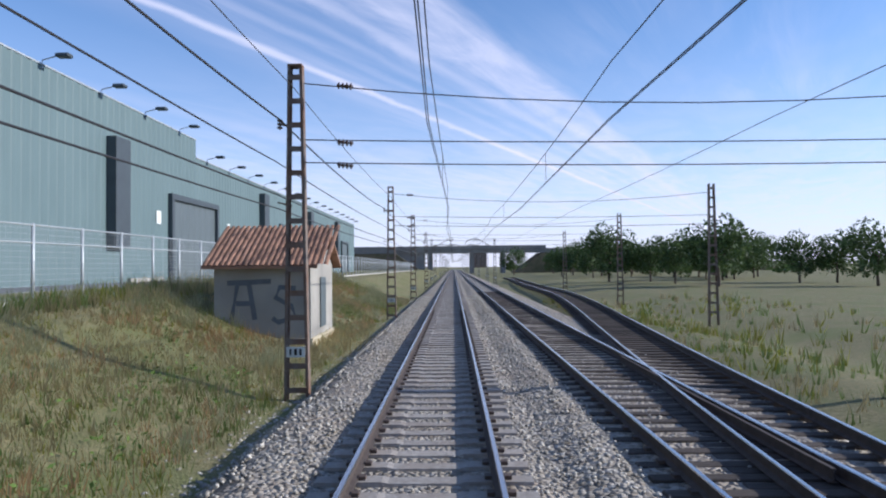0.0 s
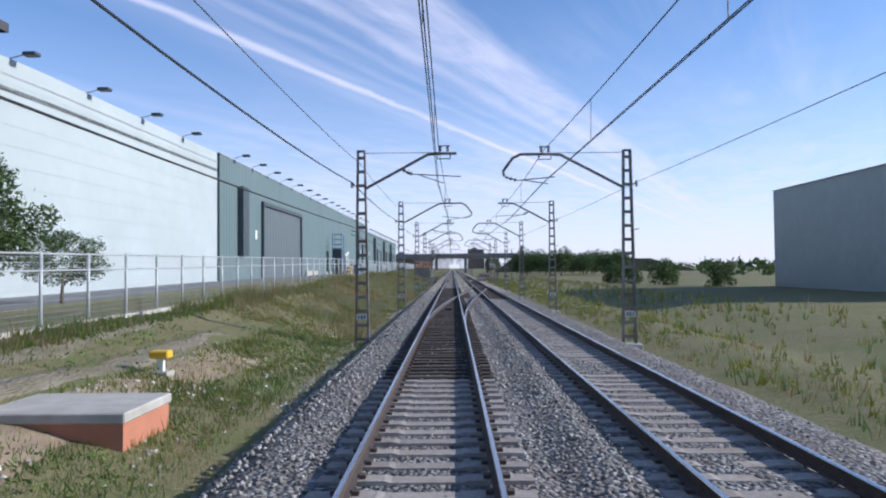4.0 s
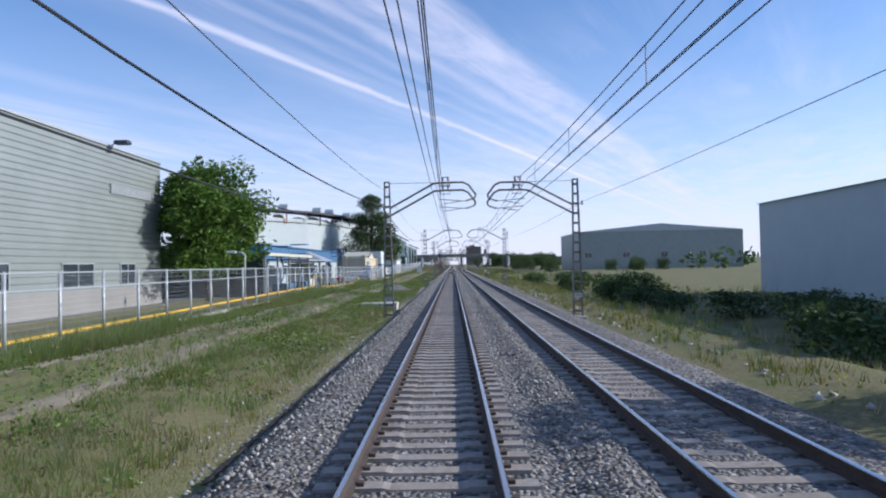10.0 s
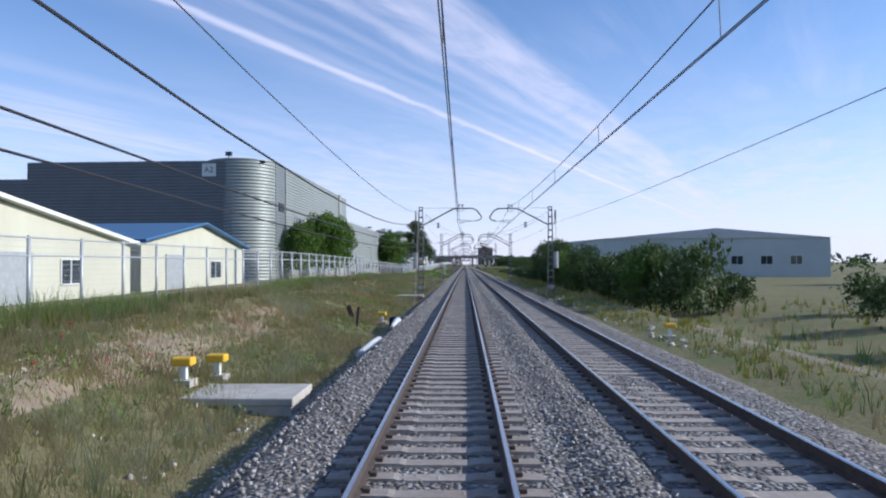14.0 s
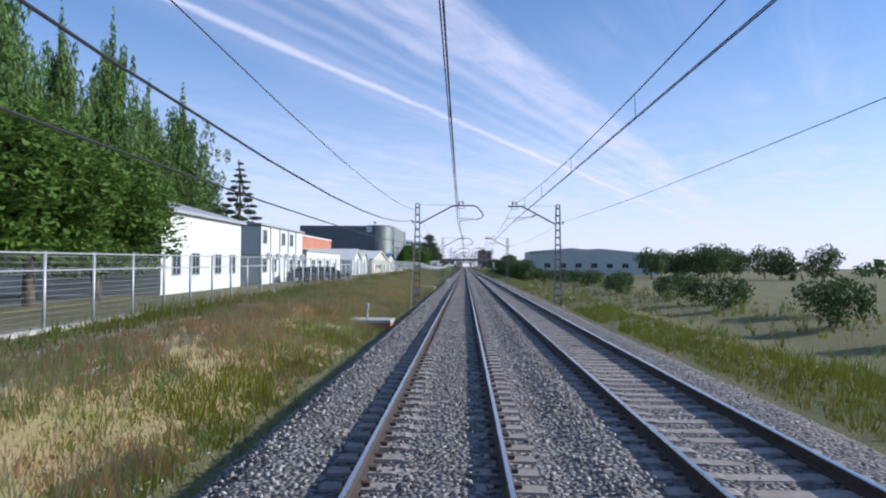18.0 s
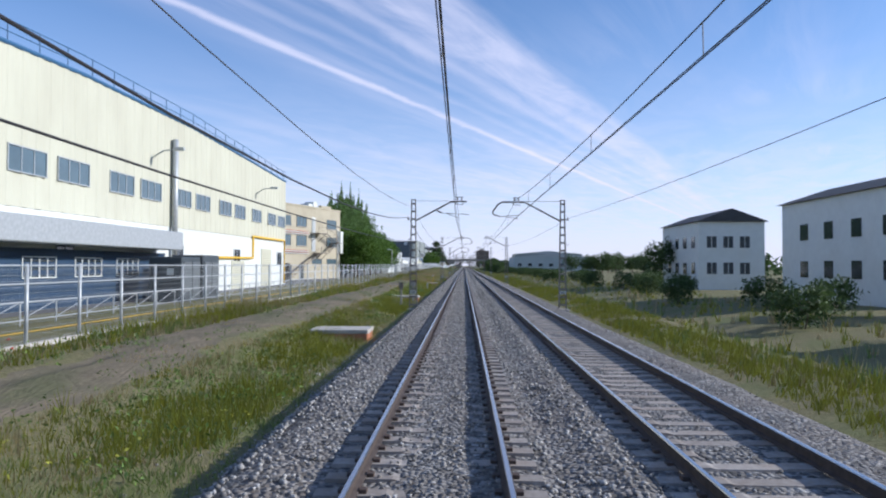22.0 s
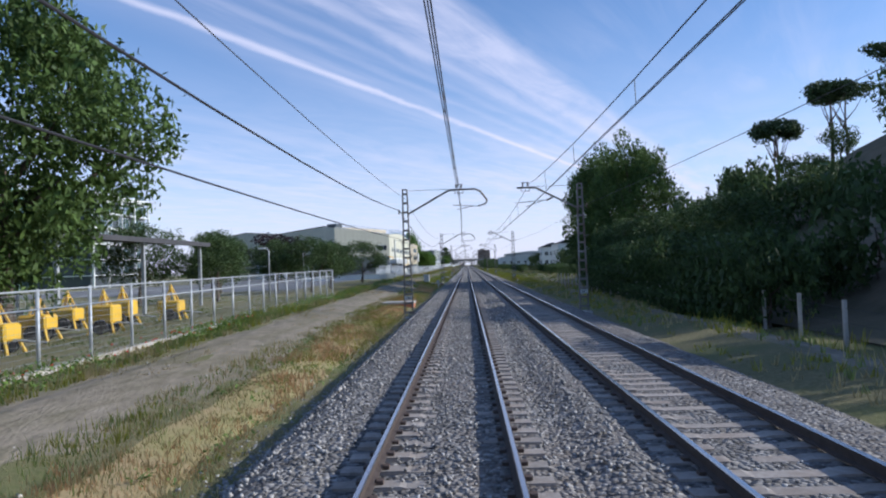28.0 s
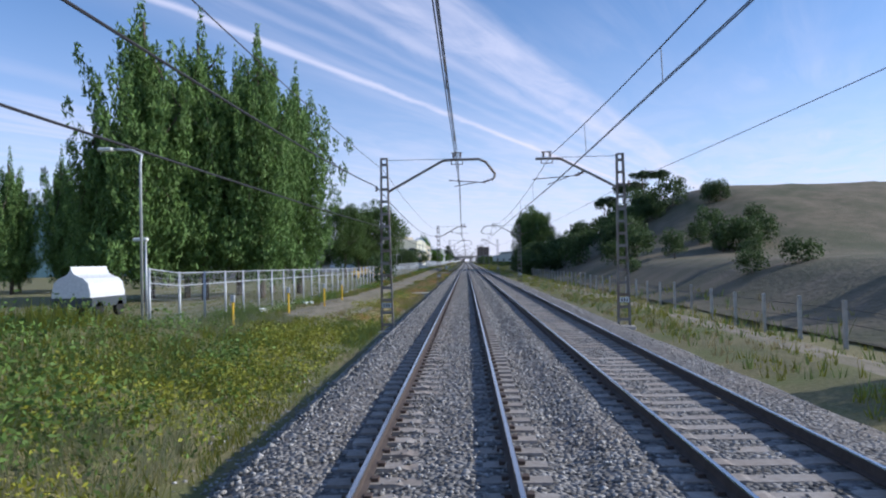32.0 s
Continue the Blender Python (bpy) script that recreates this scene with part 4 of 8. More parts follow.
FENCE_H, BAY = 2.25, 2.55
posts = [(fence_x(y), y) for y in np.arange(200, -916, -BAY) if not -772 < y < -742]
fpost = Mesh().tube([(0, 0, -0.3), (0, 0, FENCE_H)], 0.052, 8).lathe([(0.05, FENCE_H), (0.02, FENCE_H + 0.03)], 0, 0, 8).data("post", M_galv, True)
segs = {}
for i, (x, y) in enumerate(posts):
    key = int((200 - y) // 52)
    if key not in segs:
        segs[key] = thing("security_fence", x, y, 0, "galvanised wire-mesh fence on a low concrete kerb", "fence", "trackside fence", "structure")
    f = segs[key]
    ob = new("post", fpost)
    ob.parent, ob.matrix_parent_inverse = f, f.matrix_world.inverted()
    z = ground_z(x, y)
    ob.matrix_basis = pose(x, y, z)
    if i + 1 < len(posts) and posts[i][1] - posts[i + 1][1] < BAY * 1.5:
        x2, y2 = posts[i + 1]
        z2 = ground_z(x2, y2)
        fr, ms = Mesh(), Mesh()
        for h in (FENCE_H - 0.03, FENCE_H - 0.52):
            fr.tube([(x, y, z + h), (x2, y2, z2 + h)], 0.029, 6)
        fr.tube([(x, y, z + 0.12), (x2, y2, z2 + 0.12)], 0.018, 6)
        part("rails", fr, M_galv, f).matrix_parent_inverse = f.matrix_world.inverted()
        for h in np.arange(0.2, FENCE_H - 0.05, 0.16):
            ms.add([(x, y, z + h), (x2, y2, z2 + h), (x2, y2, z2 + h + 0.008), (x, y, z + h + 0.008)], [(0, 1, 2, 3)])
        for k in range(1, 26):
            u = k / 26
            xx, yy, zz = x + (x2 - x) * u, y + (y2 - y) * u, z + (z2 - z) * u
            ms.add([(xx, yy, zz + 0.12), (xx, yy + 0.006, zz + 0.12), (xx, yy + 0.006, zz + FENCE_H - 0.03), (xx, yy, zz + FENCE_H - 0.03)], [(0, 1, 2, 3)])
        part("wire_mesh", ms, M_mesh, f).matrix_parent_inverse = f.matrix_world.inverted()
        kb = Mesh()
        kb.add([(x + s, yy, zz + h) for (yy, zz) in ((y, z), (y2, z2)) for (s, h) in ((-0.1, -0.5), (0.1, -0.5), (0.1, 0.14), (-0.1, 0.14))],
               [(3, 2, 1, 0), (4, 5, 6, 7), (0, 1, 5, 4), (1, 2, 6, 5), (2, 3, 7, 6), (3, 0, 4, 7)])
        part("kerb", kb, M_conc, f).matrix_parent_inverse = f.matrix_world.inverted()

# ---- buildings: helpers ----
def win(parent, face, at, a0, a1, z0, z1, cols=2, frame_m=M_white, glass=M_glass, sill=False):
    """A framed window on a wall that faces +x (at = x, a along y) or -y (at = y, a along x)."""
    def bx_(m, p0, p1, q0, q1, d0, d1):
        if face == "x":
            return m.box(at + d0, at + d1, p0, p1, q0, q1)
        return m.box(p0, p1, at - d1, at - d0, q0, q1)
    w = 0.06
    fr = Mesh()
    bx_(fr, a0 - w, a1 + w, z1, z1 + w, -0.02, 0.06)
    bx_(fr, a0 - w, a1 + w, z0 - w, z0, -0.02, 0.08)
    bx_(fr, a0 - w, a0, z0, z1, -0.02, 0.06)
    bx_(fr, a1, a1 + w, z0, z1, -0.02, 0.06)
    for k in range(1, cols):
        c = a0 + (a1 - a0) * k / cols
        bx_(fr, c - 0.03, c + 0.03, z0, z1, 0.0, 0.045)
    wd = part("window", fr, frame_m, parent)
    part("pane", bx_(Mesh(), a0, a1, z0, z1, -0.01, 0.012), glass, wd)
    if sill:
        part("sill", bx_(Mesh(), a0 - 0.12, a1 + 0.12, z0 - 0.16, z0 - 0.07, 0, 0.14), M_conc, wd)
    return wd


def fit_parent(ob):
    """Keep the parts of a thing where they were drawn, in the world's own axes."""
    inv = ob.matrix_world.inverted()
    for c in ob.children:
        c.matrix_parent_inverse = inv
    return ob


def ribs(a0, a1, pitch, d, x):
    """Profile of a trapezoid-ribbed sheet along one direction: pairs of (offset, place)."""
    out, a = [], a0
    while a < a1 - pitch * 0.5:
        out += [(x, a), (x, a + pitch * 0.45), (x + d, a + pitch * 0.55), (x + d, a + pitch * 0.92)]
        a += pitch
    return out + [(x, a1)]


def ribbed_x(x, y0, y1, z0, z1, pitch, d, upright=True, back=0.25):
    """A ribbed wall that faces +x. upright: ribs stand; else they lie."""
    if upright:
        p = ribs(y0, y1, pitch, d, x)
        return Mesh().prism([(x - back, y0)] + p + [(x - back, y1)], "z", z0, z1)
    p = ribs(z0, z1, pitch, d, x)
    return Mesh().prism([(x - back, z0)] + p + [(x - back, z1)], "y", y0, y1)


def ribbed_y(y, x0, x1, z0, z1, pitch, d, upright=True, back=0.25):
    """A ribbed wall that faces -y."""
    if upright:
        p = [(b, 2 * y - a) for a, b in ribs(x0, x1, pitch, d, y)]
        return Mesh().prism([(x0, y + back)] + p + [(x1, y + back)], "z", z0, z1)
    p = [(2 * y - a, b) for a, b in ribs(z0, z1, pitch, d, y)]
    return Mesh().prism([(y + back, z0)] + p + [(y + back, z1)], "x", x0, x1)


def wall_lamp(parent, x, y, z, reach=1.0):
    m = Mesh().tube([(x, y, z - 0.5), (x, y, z), (x + reach, y, z + 0.25)], 0.04, 6)
    a = part("lamp_arm", m, M_galv, parent)
    part("floodlight", B(x + reach - 0.1, x + reach + 0.75, y - 0.3, y + 0.3, z + 0.12, z + 0.36, c=0.06), M_dark_clad, a, "grey floodlight on a bracket")


# ---- long grey works hall ----
A = thing("works_hall", -24.4, 10, 0, "long grey metal-clad works hall with tall sliding doors", "industrial building")
AX, AZ0 = -24.4, 0.4
part("wall", ribbed_x(AX, -55, 66, AZ0, 15.0, 0.9, 0.035), M_grey_shed, A, "grey ribbed metal cladding")
part("wall", ribbed_x(AX, 66, 172, AZ0, 13.3, 0.9, 0.035), M_grey_shed, A, "grey ribbed metal cladding")
part("end_wall", ribbed_y(-55, -75, AX - 0.25, AZ0, 15.0, 0.9, 0.035), M_grey_shed, A)
part("roof", Mesh().box(-75, AX - 0.02, -55, 66, 14.7, 14.95).box(-75, AX - 0.02, 66, 172, 13.0, 13.25), M_roofdark, A)
part("parapet_cap", Mesh().box(AX - 0.3, AX + 0.07, -55, 66, 15.0, 15.1).box(AX - 0.3, AX + 0.07, 66, 172, 13.3, 13.4), M_galv, A)
for ya, yb in ((-49, -42), (45, 51), (80, 90), (110, 119), (140, 146)):
    part("buttress", B(AX, AX + 0.75, ya if ya < 0 else yb - 2.2, ya + 2.2 if ya < 0 else yb, AZ0 + 3.8, 12.2, c=0.03), M_dark_clad, A, "dark grey projecting panel")
for ya, yb, zt in ((-38.7, -16.7, 10.9), (60, 71, 8.7), (98, 108, 8.4), (128, 138, 8.2), (152, 160, 8)):
    d = part("sliding_door", Mesh().prism([(AX + 0.06, ya)] + ribs(ya, yb, 1.5, 0.03, AX + 0.1) + [(AX + 0.06, yb)], "z", AZ0 + 0.1, zt), M_door_grey, A, "tall dark grey sliding door")
    part("door_frame", Mesh().box(AX, AX + 0.4, ya - 0.5, ya, AZ0, zt + 0.5).box(AX, AX + 0.4, yb, yb + 0.5, AZ0, zt + 0.5).box(AX, AX + 0.4, ya, yb, zt, zt + 0.5), M_dark_clad, d)
for y in range(-50, 168, 7):
    wall_lamp(A, AX + 0.05, y, (15.0 if y < 66 else 13.3) + 0.3)
for y in (-42, 57, 75, 120):
    part("notice", B(AX + 0.05, AX + 0.09, y, y + 0.9, 6.4, 7.5), M_white, A, "white notice board")
for ya, yb, zt in ((-13, -3, 2.3), (5, 25, 2.0), (52, 58, 1.9)):
    part("plinth", B(AX + 0.06, AX + 0.3, ya, yb, AZ0, zt), M_conc, A, "pale concrete plinth")
fit_parent(A)
solo("roof_dome", Mesh().lathe([(3.2, 13.2), (3.3, 14.2), (3.0, 15.6), (2.1, 16.7), (0.9, 17.3), (0.05, 17.4)], -33, 74, 20), M_white, "white rounded roof ventilator hood", "roof vent", smooth=True)

# blue access cage and pipes beside the hall
cage = thing("access_cage", -22.3, 8, 1.2, "blue steel access tower with railings", "access tower")
for x in (-23.2, -21.4):
    for y in (7, 9.8):
        part("post", Mesh().tube([(x, y, 1.2), (x, y, 9.4)], 0.06, 6), M_blue, cage)
for z in (3.6, 6.6, 7.4, 8.4, 9.4):
    part("rail", Mesh().tube([(-23.2, 7, z), (-21.4, 7, z), (-21.4, 9.8, z), (-23.2, 9.8, z), (-23.2, 7, z)], 0.045, 6), M_blue, cage)
part("platform", B(-23.3, -21.3, 6.9, 9.9, 6.5, 6.6), M_blue, cage)
part("cabin", B(-23.2, -21.5, 7.2, 9.6, 1.2, 6.4, c=0.04), M_dark_clad, cage, "dark plant cabinet")
fit_parent(cage)
for k, (y, zt) in enumerate(((11.6, 5.4), (14.0, 5.8))):
    solo("extract_pipe", Mesh().tube([(-21.4, y, 1.0), (-21.4, y, zt - 0.5), (-21.4, y + 0.35, zt), (-21.4, y + 1.2, zt)], 0.26, 12), M_white, "thick white bent extract pipe", "pipe", "extract pipes", smooth=True)
for k, (y, m_) in enumerate(((13, M_blue), (17, M_blue), (22, M_dark_clad))):
    c = thing("plant_cabinet", -20.5, y, 0, "painted steel plant cabinet on the yard", "cabinet", "plant cabinets")
    part("body", B(-22, -19.4, y, y + 3, 1.2, 3.2 + 0.5 * (k == 2), c=0.04), m_, c)
    part("door", B(-19.42, -19.36, y + 0.3, y + 1.4, 1.4, 2.9), m_, c)
    part("handle", B(-19.37, -19.3, y + 1.25, y + 1.3, 2.0, 2.3), M_galv, c)
    fit_parent(c)
for k, y in enumerate((-16, -14.4, -12.8)):
    c = thing("pallet_stack", -17, y, 0, "yellow steel pallet frames in a stack", "pallet frame", "pallet frames")
    for j in range(4):
        part("frame", Mesh().tube([(-18, y, 1.4 + j * 0.5), (-16.6, y, 1.4 + j * 0.5), (-16.6, y + 1.3, 1.4 + j * 0.5), (-18, y + 1.3, 1.4 + j * 0.5), (-18, y, 1.4 + j * 0.5)], 0.05, 6), M_yellow, c)
    part("post", Mesh().tube([(-16.6, y, 1.3), (-16.6, y, 3.1)], 0.05, 6).tube([(-16.6, y + 1.3, 1.3), (-16.6, y + 1.3, 3.1)], 0.05, 6), M_yellow, c)
    fit_parent(c)

# ---- tiled lineside hut ----
hut = thing("lineside_hut", -6.2, 25.5, 0, "old rendered lineside hut with clay-tile roof and graffiti", "hut")
HX0, HX1, HY0, HY1, HZ0, HZ1 = -7.8, -4.5, 23.4, 27.6, -0.4, 2.65
part("wall", Mesh().box(HX0, HX1, HY0, HY1, HZ0, HZ1), M_render, hut, "grey weathered render")
part("gable", Mesh().prism([(HY0, HZ1), (HY1, HZ1), ((HY0 + HY1) / 2, HZ1 + 1.25)], "x", HX0, HX1), M_render, hut)
part("plinth", B(HX0 - 0.06, HX1 + 0.06, HY0 - 0.06, HY1 + 0.06, HZ0 - 0.3, HZ0 + 0.55), M_beige, hut)
rp = Mesh()
ym = (HY0 + HY1) / 2
for s in (-1, 1):
    ye = HY0 - 0.4 if s < 0 else HY1 + 0.4
    rp.add([(HX0 - 0.3, ye, HZ1 - 0.12), (HX1 + 0.3, ye, HZ1 - 0.12), (HX1 + 0.3, ym, HZ1 + 1.3), (HX0 - 0.3, ym, HZ1 + 1.3),
            (HX0 - 0.3, ye, HZ1 - 0.02), (HX1 + 0.3, ye, HZ1 - 0.02), (HX1 + 0.3, ym, HZ1 + 1.4), (HX0 - 0.3, ym, HZ1 + 1.4)],
           [(0, 1, 2, 3), (4, 5, 6, 7), (0, 1, 5, 4), (1, 2, 6, 5), (3, 0, 4, 7)])
part("roof", rp, M_tile, hut, "old clay-tile roof")
part("shutter", B(HX1 - 0.01, HX1 + 0.05, 25.0, 26.0, 0.4, 2.2), M_door_grey, hut, "boarded-up door")
gr = Mesh()
for pts in (((-7.55, 1.1), (-7.35, 2.3), (-6.95, 2.3), (-6.75, 1.1)), ((-7.4, 1.65), (-6.9, 1.65)), ((-7.7, 2.35), (-6.2, 2.4)),
            ((-5.35, 2.15), (-5.9, 2.2), (-6.05, 1.85), (-5.5, 1.55), (-5.35, 1.2), (-5.95, 1.0), (-6.15, 1.15))):
    gr.tube([(x + 0.35, HY0 - 0.02, z - 0.3) for x, z in pts], 0.10, 6)
gr.v = [(x, HY0 - 0.004 - 0.02 * max(min(HY0 - 0.02 - y, 0.1), -0.1), z) for x, y, z in gr.v]
part("graffiti", gr, M_spray, hut, "grey sprayed graffiti lettering")
fit_parent(hut)
tile = Mesh()
for k in range(7):
    a, b = math.pi * k / 6, 0
    tile.v += [(0.085 * math.cos(a), 0, 0.06 * math.sin(a)), (0.07 * math.cos(a), 0.38, 0.05 * math.sin(a) + 0.012)]
tile.f = [(2 * k, 2 * k + 2, 2 * k + 3, 2 * k + 1) for k in range(6)]
tile_me = tile.data("roof_tile", M_tile)
pitch = math.degrees(math.atan2(1.42, ym - HY0 + 0.4))
roof_ob = next(c for c in hut.children if c.name.startswith("roof"))
for i in range(22):
    for j in range(10):
        u = j / 10
        ob = new("roof_tile", tile_me)
        ob.parent, ob.matrix_parent_inverse = roof_ob, (roof_ob.parent.matrix_world @ roof_ob.matrix_parent_inverse).inverted()
        ob.matrix_basis = pose(HX0 - 0.2 + i * 0.195 + random.uniform(-0.01, 0.01), HY0 - 0.42 + u * (ym - HY0 + 0.4), HZ1 - 0.03 + u * 1.42 + random.uniform(0, 0.01), pitch, 0, random.uniform(-2, 2))

# ---- white hall with a curved front and dark canopy ----
Bh = thing("white_hall", -24.6, -100, 0, "large white hall with a curved front under a dark canopy roof", "industrial building")
front = [(-24.6, -55.2), (-25.2, -85), (-26.6, -107), (-29.9, -128), (-34.6, -143), (-42.6, -156), (-47, -171), (-49, -187)]
def curtain(pts, z0, z1, thick=0.4):
    n = len(pts)
    vs = [(x, y, z) for z in (z0, z1) for x, y in pts] + [(x - thick * 2, y, z) for z in (z0, z1) for x, y in pts]
    fs = [(i, i + 1, n + i + 1, n + i) for i in range(n - 1)] + [(2 * n + i, 3 * n + i, 3 * n + i + 1, 2 * n + i + 1) for i in range(n - 1)]
    fs += [(n + i, n + i + 1, 3 * n + i + 1, 3 * n + i) for i in range(n - 1)] + [(0, n, 3 * n, 2 * n), (n - 1, 3 * n - 1, 4 * n - 1, 2 * n - 1)]
    return Mesh().add(vs, fs)
part("wall", curtain(front, 0, 14.0), M_white_wall, Bh, "smooth white wall panels")
part("upper_wall", curtain(front[:4], 14.0, 15.0), M_white_wall, Bh, "smooth white wall panels")
for z in np.arange(1.5, 14.0, 1.2):
    part("panel_joint", curtain([(x + 0.012, y) for x, y in front], z, z + 0.03, 0.02), M_galv, Bh)
part("canopy", curtain([(x + 2.2, y - 0.5) for x, y in [(-25.6, -91)] + front[2:]], 15.4, 15.9, 2.6), M_roofdark, Bh, "dark overhanging canopy roof")
part("roof", Mesh().prism([(x, y) for x, y in front] + [(-80, -187), (-80, -55)], "z", 13.0, 13.3), M_roofdark, Bh)
def along(pts, d):
    for (x0, y0), (x1, y1) in zip(pts, pts[1:]):
        L_ = math.hypot(x1 - x0, y1 - y0)
        if d <= L_:
            return x0 + (x1 - x0) * d / L_, y0 + (y1 - y0) * d / L_
        d -= L_
    return pts[-1]
for d in np.arange(38, 150, 6.5):
    x, y = along(front, d)
    k = int(round((d - 38) / 6.5))
    part("strut", Mesh().tube([(x + 0.5, y - 0.1, 12.8 if k % 2 else 13.6), (x + 0.5, y - 0.2, 15.5)], 0.16, 8), (M_brick, M_dark_clad, M_white)[k % 3], Bh, "painted canopy column")
    part("roof_duct", B(x - 2.6, x - 0.9, y - 0.5, y + 2.6 + 2.0 * (k % 3), 13.9, 14.6 + 0.4 * (k % 2), c=0.05), M_white if k % 3 else M_beige, Bh, "pale duct under the canopy")
    if k % 3 != 2:
        hood = [(y + 1.0, 15.8)] + [(y + 1.0 - 1.9 * math.cos(a), 15.8 + 1.7 * math.sin(a)) for a in np.linspace(0.15, 1.57, 7)]
        part("ventilator", Mesh().prism(hood, "x", x - 1.4, x + 0.7), M_galv, Bh, "galvanised hooded roof ventilator")
for d in (104, 109, 114):
    x, y = along(front, d)
    x1, y1 = along(front, d + 1.8)
    part("vent_grille", curtain([(x + 0.06, y), (x1 + 0.06, y1)], 8.3, 9.4, 0.05), M_galv, Bh)
for y in range(-104, -56, 8):
    wall_lamp(Bh, -24.5 + (y + 55) * 0.035, y, 15.1)
part("parapet_cap", curtain([(x + 0.04, y) for x, y in front], 14.0, 14.12, 0.3), M_galv, Bh)
fit_parent(Bh)

# ---- low lineside buildings ----
def flat_house(name, x, y0, y1, depth, z0, z1, wall_m, roof_m, label, category, windows=(), door=None, eave=0.35):
    """Single-storey flat-roofed building whose long side faces the line."""
    h = thing(name, x, (y0 + y1) / 2, z0, label, category)
    part("wall", B(x - depth, x, y0, y1, z0, z1, c=0.02), wall_m, h)
    part("roof", B(x - depth - eave, x + eave, y0 - eave, y1 + eave, z1, z1 + 0.22, c=0.04), roof_m, h)
    for a, b, c, d in windows:
        win(h, "x", x, a, b, c, d)
    if door:
        dr = part("door", B(x, x + 0.06, door[0], door[1], z0 + 0.05, z0 + 2.1), M_door_grey, h)
        part("handle", B(x + 0.06, x + 0.1, door[1] - 0.2, door[1] - 0.12, z0 + 1.0, z0 + 1.06), M_black, dr)
    return fit_parent(h)


flat_house("office_block", -12.9, -146, -134, 6, 0.35, 3.7, M_white, M_conc, "low white office block with a flat overhanging roof", "building",
           [(-138.2, -136.6, 1.6, 2.9), (-144.5, -143, 1.6, 2.9)], (-141.8, -140.6))
flat_house("beige_block", -13.2, -204.3, -187.5, 3, 0.0, 3.6, M_beige, M_beige, "low beige masonry block with pipes along its wall", "building",
           [(-192, -190.4, 1.4, 2.6)], (-188, -186.8), 0.15)
for px_, y in ((0, -204.5), (0, -187.9), (-2.9, -204.5)):
    solo("corner_pillar", Mesh().box(px_ - 13.6, px_ - 12.95, y, y + 0.65, 0, 3.85).box(px_ - 13.7, px_ - 12.85, y - 0.1, y + 0.75, 3.85, 4.0).box(px_ - 13.55, px_ - 13.0, y + 0.05, y + 0.6, 4.0, 4.2), M_beige, "beige masonry corner pillar with a cap", "pillar", "corner pillars")
pb = thing("pipe_bank", -12.9, -205, 0, "grey vertical pipes and valves fixed to the wall", "pipes")
for k in range(9):
    y = -199.5 + k * 1.6
    part("riser", Mesh().tube([(-13.0, y, 0.3), (-13.0, y, 2.0 + 0.35 * (k % 3))], 0.05, 6), M_galv, pb)
for z in (0.9, 1.4, 1.8):
    part("pipe", Mesh().tube([(-12.98, -200, z), (-12.98, -186, z)], 0.05, 6), M_galv, pb)
fit_parent(pb)
ac = thing("air_conditioner", -12.9, -196, 3, "white air-conditioning unit on the wall", "air conditioner")
part("body", B(-13.2, -12.75, -201.3, -200.4, 2.6, 3.3, c=0.03), M_white, ac)
part("fan_grille", Mesh().lathe([(0.28, -12.75), (0.26, -12.73)], -200.85, 2.95, 14, "x"), M_black, ac)
fit_parent(ac)
gb = thing("gable_front", -13.2, -190, 4, "small cream gabled pediment with orange trim", "gable")
part("wall", Mesh().prism([(-194, 3.6), (-188.2, 3.6), (-188.2, 4.2), (-191.1, 5.0), (-194, 4.2)], "x", -18, -13.6), M_cream, gb)
part("trim", Mesh().tube([(-13.5, -194.1, 4.22), (-13.5, -191.1, 5.05), (-13.5, -188.1, 4.22)], 0.07, 6), M_tile, gb)
fit_parent(gb)


def container(x, y0, z0, m_, label, L_=6.06, w=2.44, h=2.6):
    c = thing("site_cabin", x, y0, z0, label, "site cabin", "site cabins")
    part("body", Mesh().prism([(x - w, y0)] + ribs(y0, y0 + L_, 0.3, 0.02, x) + [(x - w, y0 + L_)], "z", z0 + 0.1, z0 + h - 0.1), m_, c)
    part("frame", Mesh().box(x - w - 0.02, x + 0.04, y0 - 0.04, y0 + L_ + 0.04, z0, z0 + 0.12).box(x - w - 0.02, x + 0.04, y0 - 0.04, y0 + L_ + 0.04, z0 + h - 0.12, z0 + h), M_blue_roof, c, "blue steel edge frame")
    win(c, "x", x, y0 + 3.8, y0 + 5.0, z0 + 1.0, z0 + 2.0)
    d = part("door", B(x + 0.02, x + 0.06, y0 + 0.9, y0 + 1.75, z0 + 0.12, z0 + 2.15), M_white, c)
    part("handle", B(x + 0.06, x + 0.1, y0 + 1.6, y0 + 1.66, z0 + 1.0, z0 + 1.14), M_black, d)
    return fit_parent(c)


container(-12.8, -175, 0.15, M_white, "white site cabin with blue edges, standing on the ground")
container(-12.8, -181.4, 0.1, M_white, "white site cabin with blue edges, under another cabin")
container(-13.0, -181, 2.72, M_white, "white site cabin with blue edges, stacked on another")
bl = thing("boom_lift", -13.5, -204, 0, "blue boom lift with its basket raised in the yard", "boom lift")
part("chassis", B(-15.4, -12.4, -204.8, -203.2, 0.6, 1.3, c=0.08), M_blue, bl)
part("turret", B(-13.4, -12.2, -204.6, -203.4, 1.3, 2.3, c=0.1), M_blue, bl)
part("boom", Mesh().prism([(-12.2, 2.1), (-16.4, 2.9), (-16.4, 3.25), (-12.2, 2.5)], "y", -204.2, -203.8), M_blue, bl)
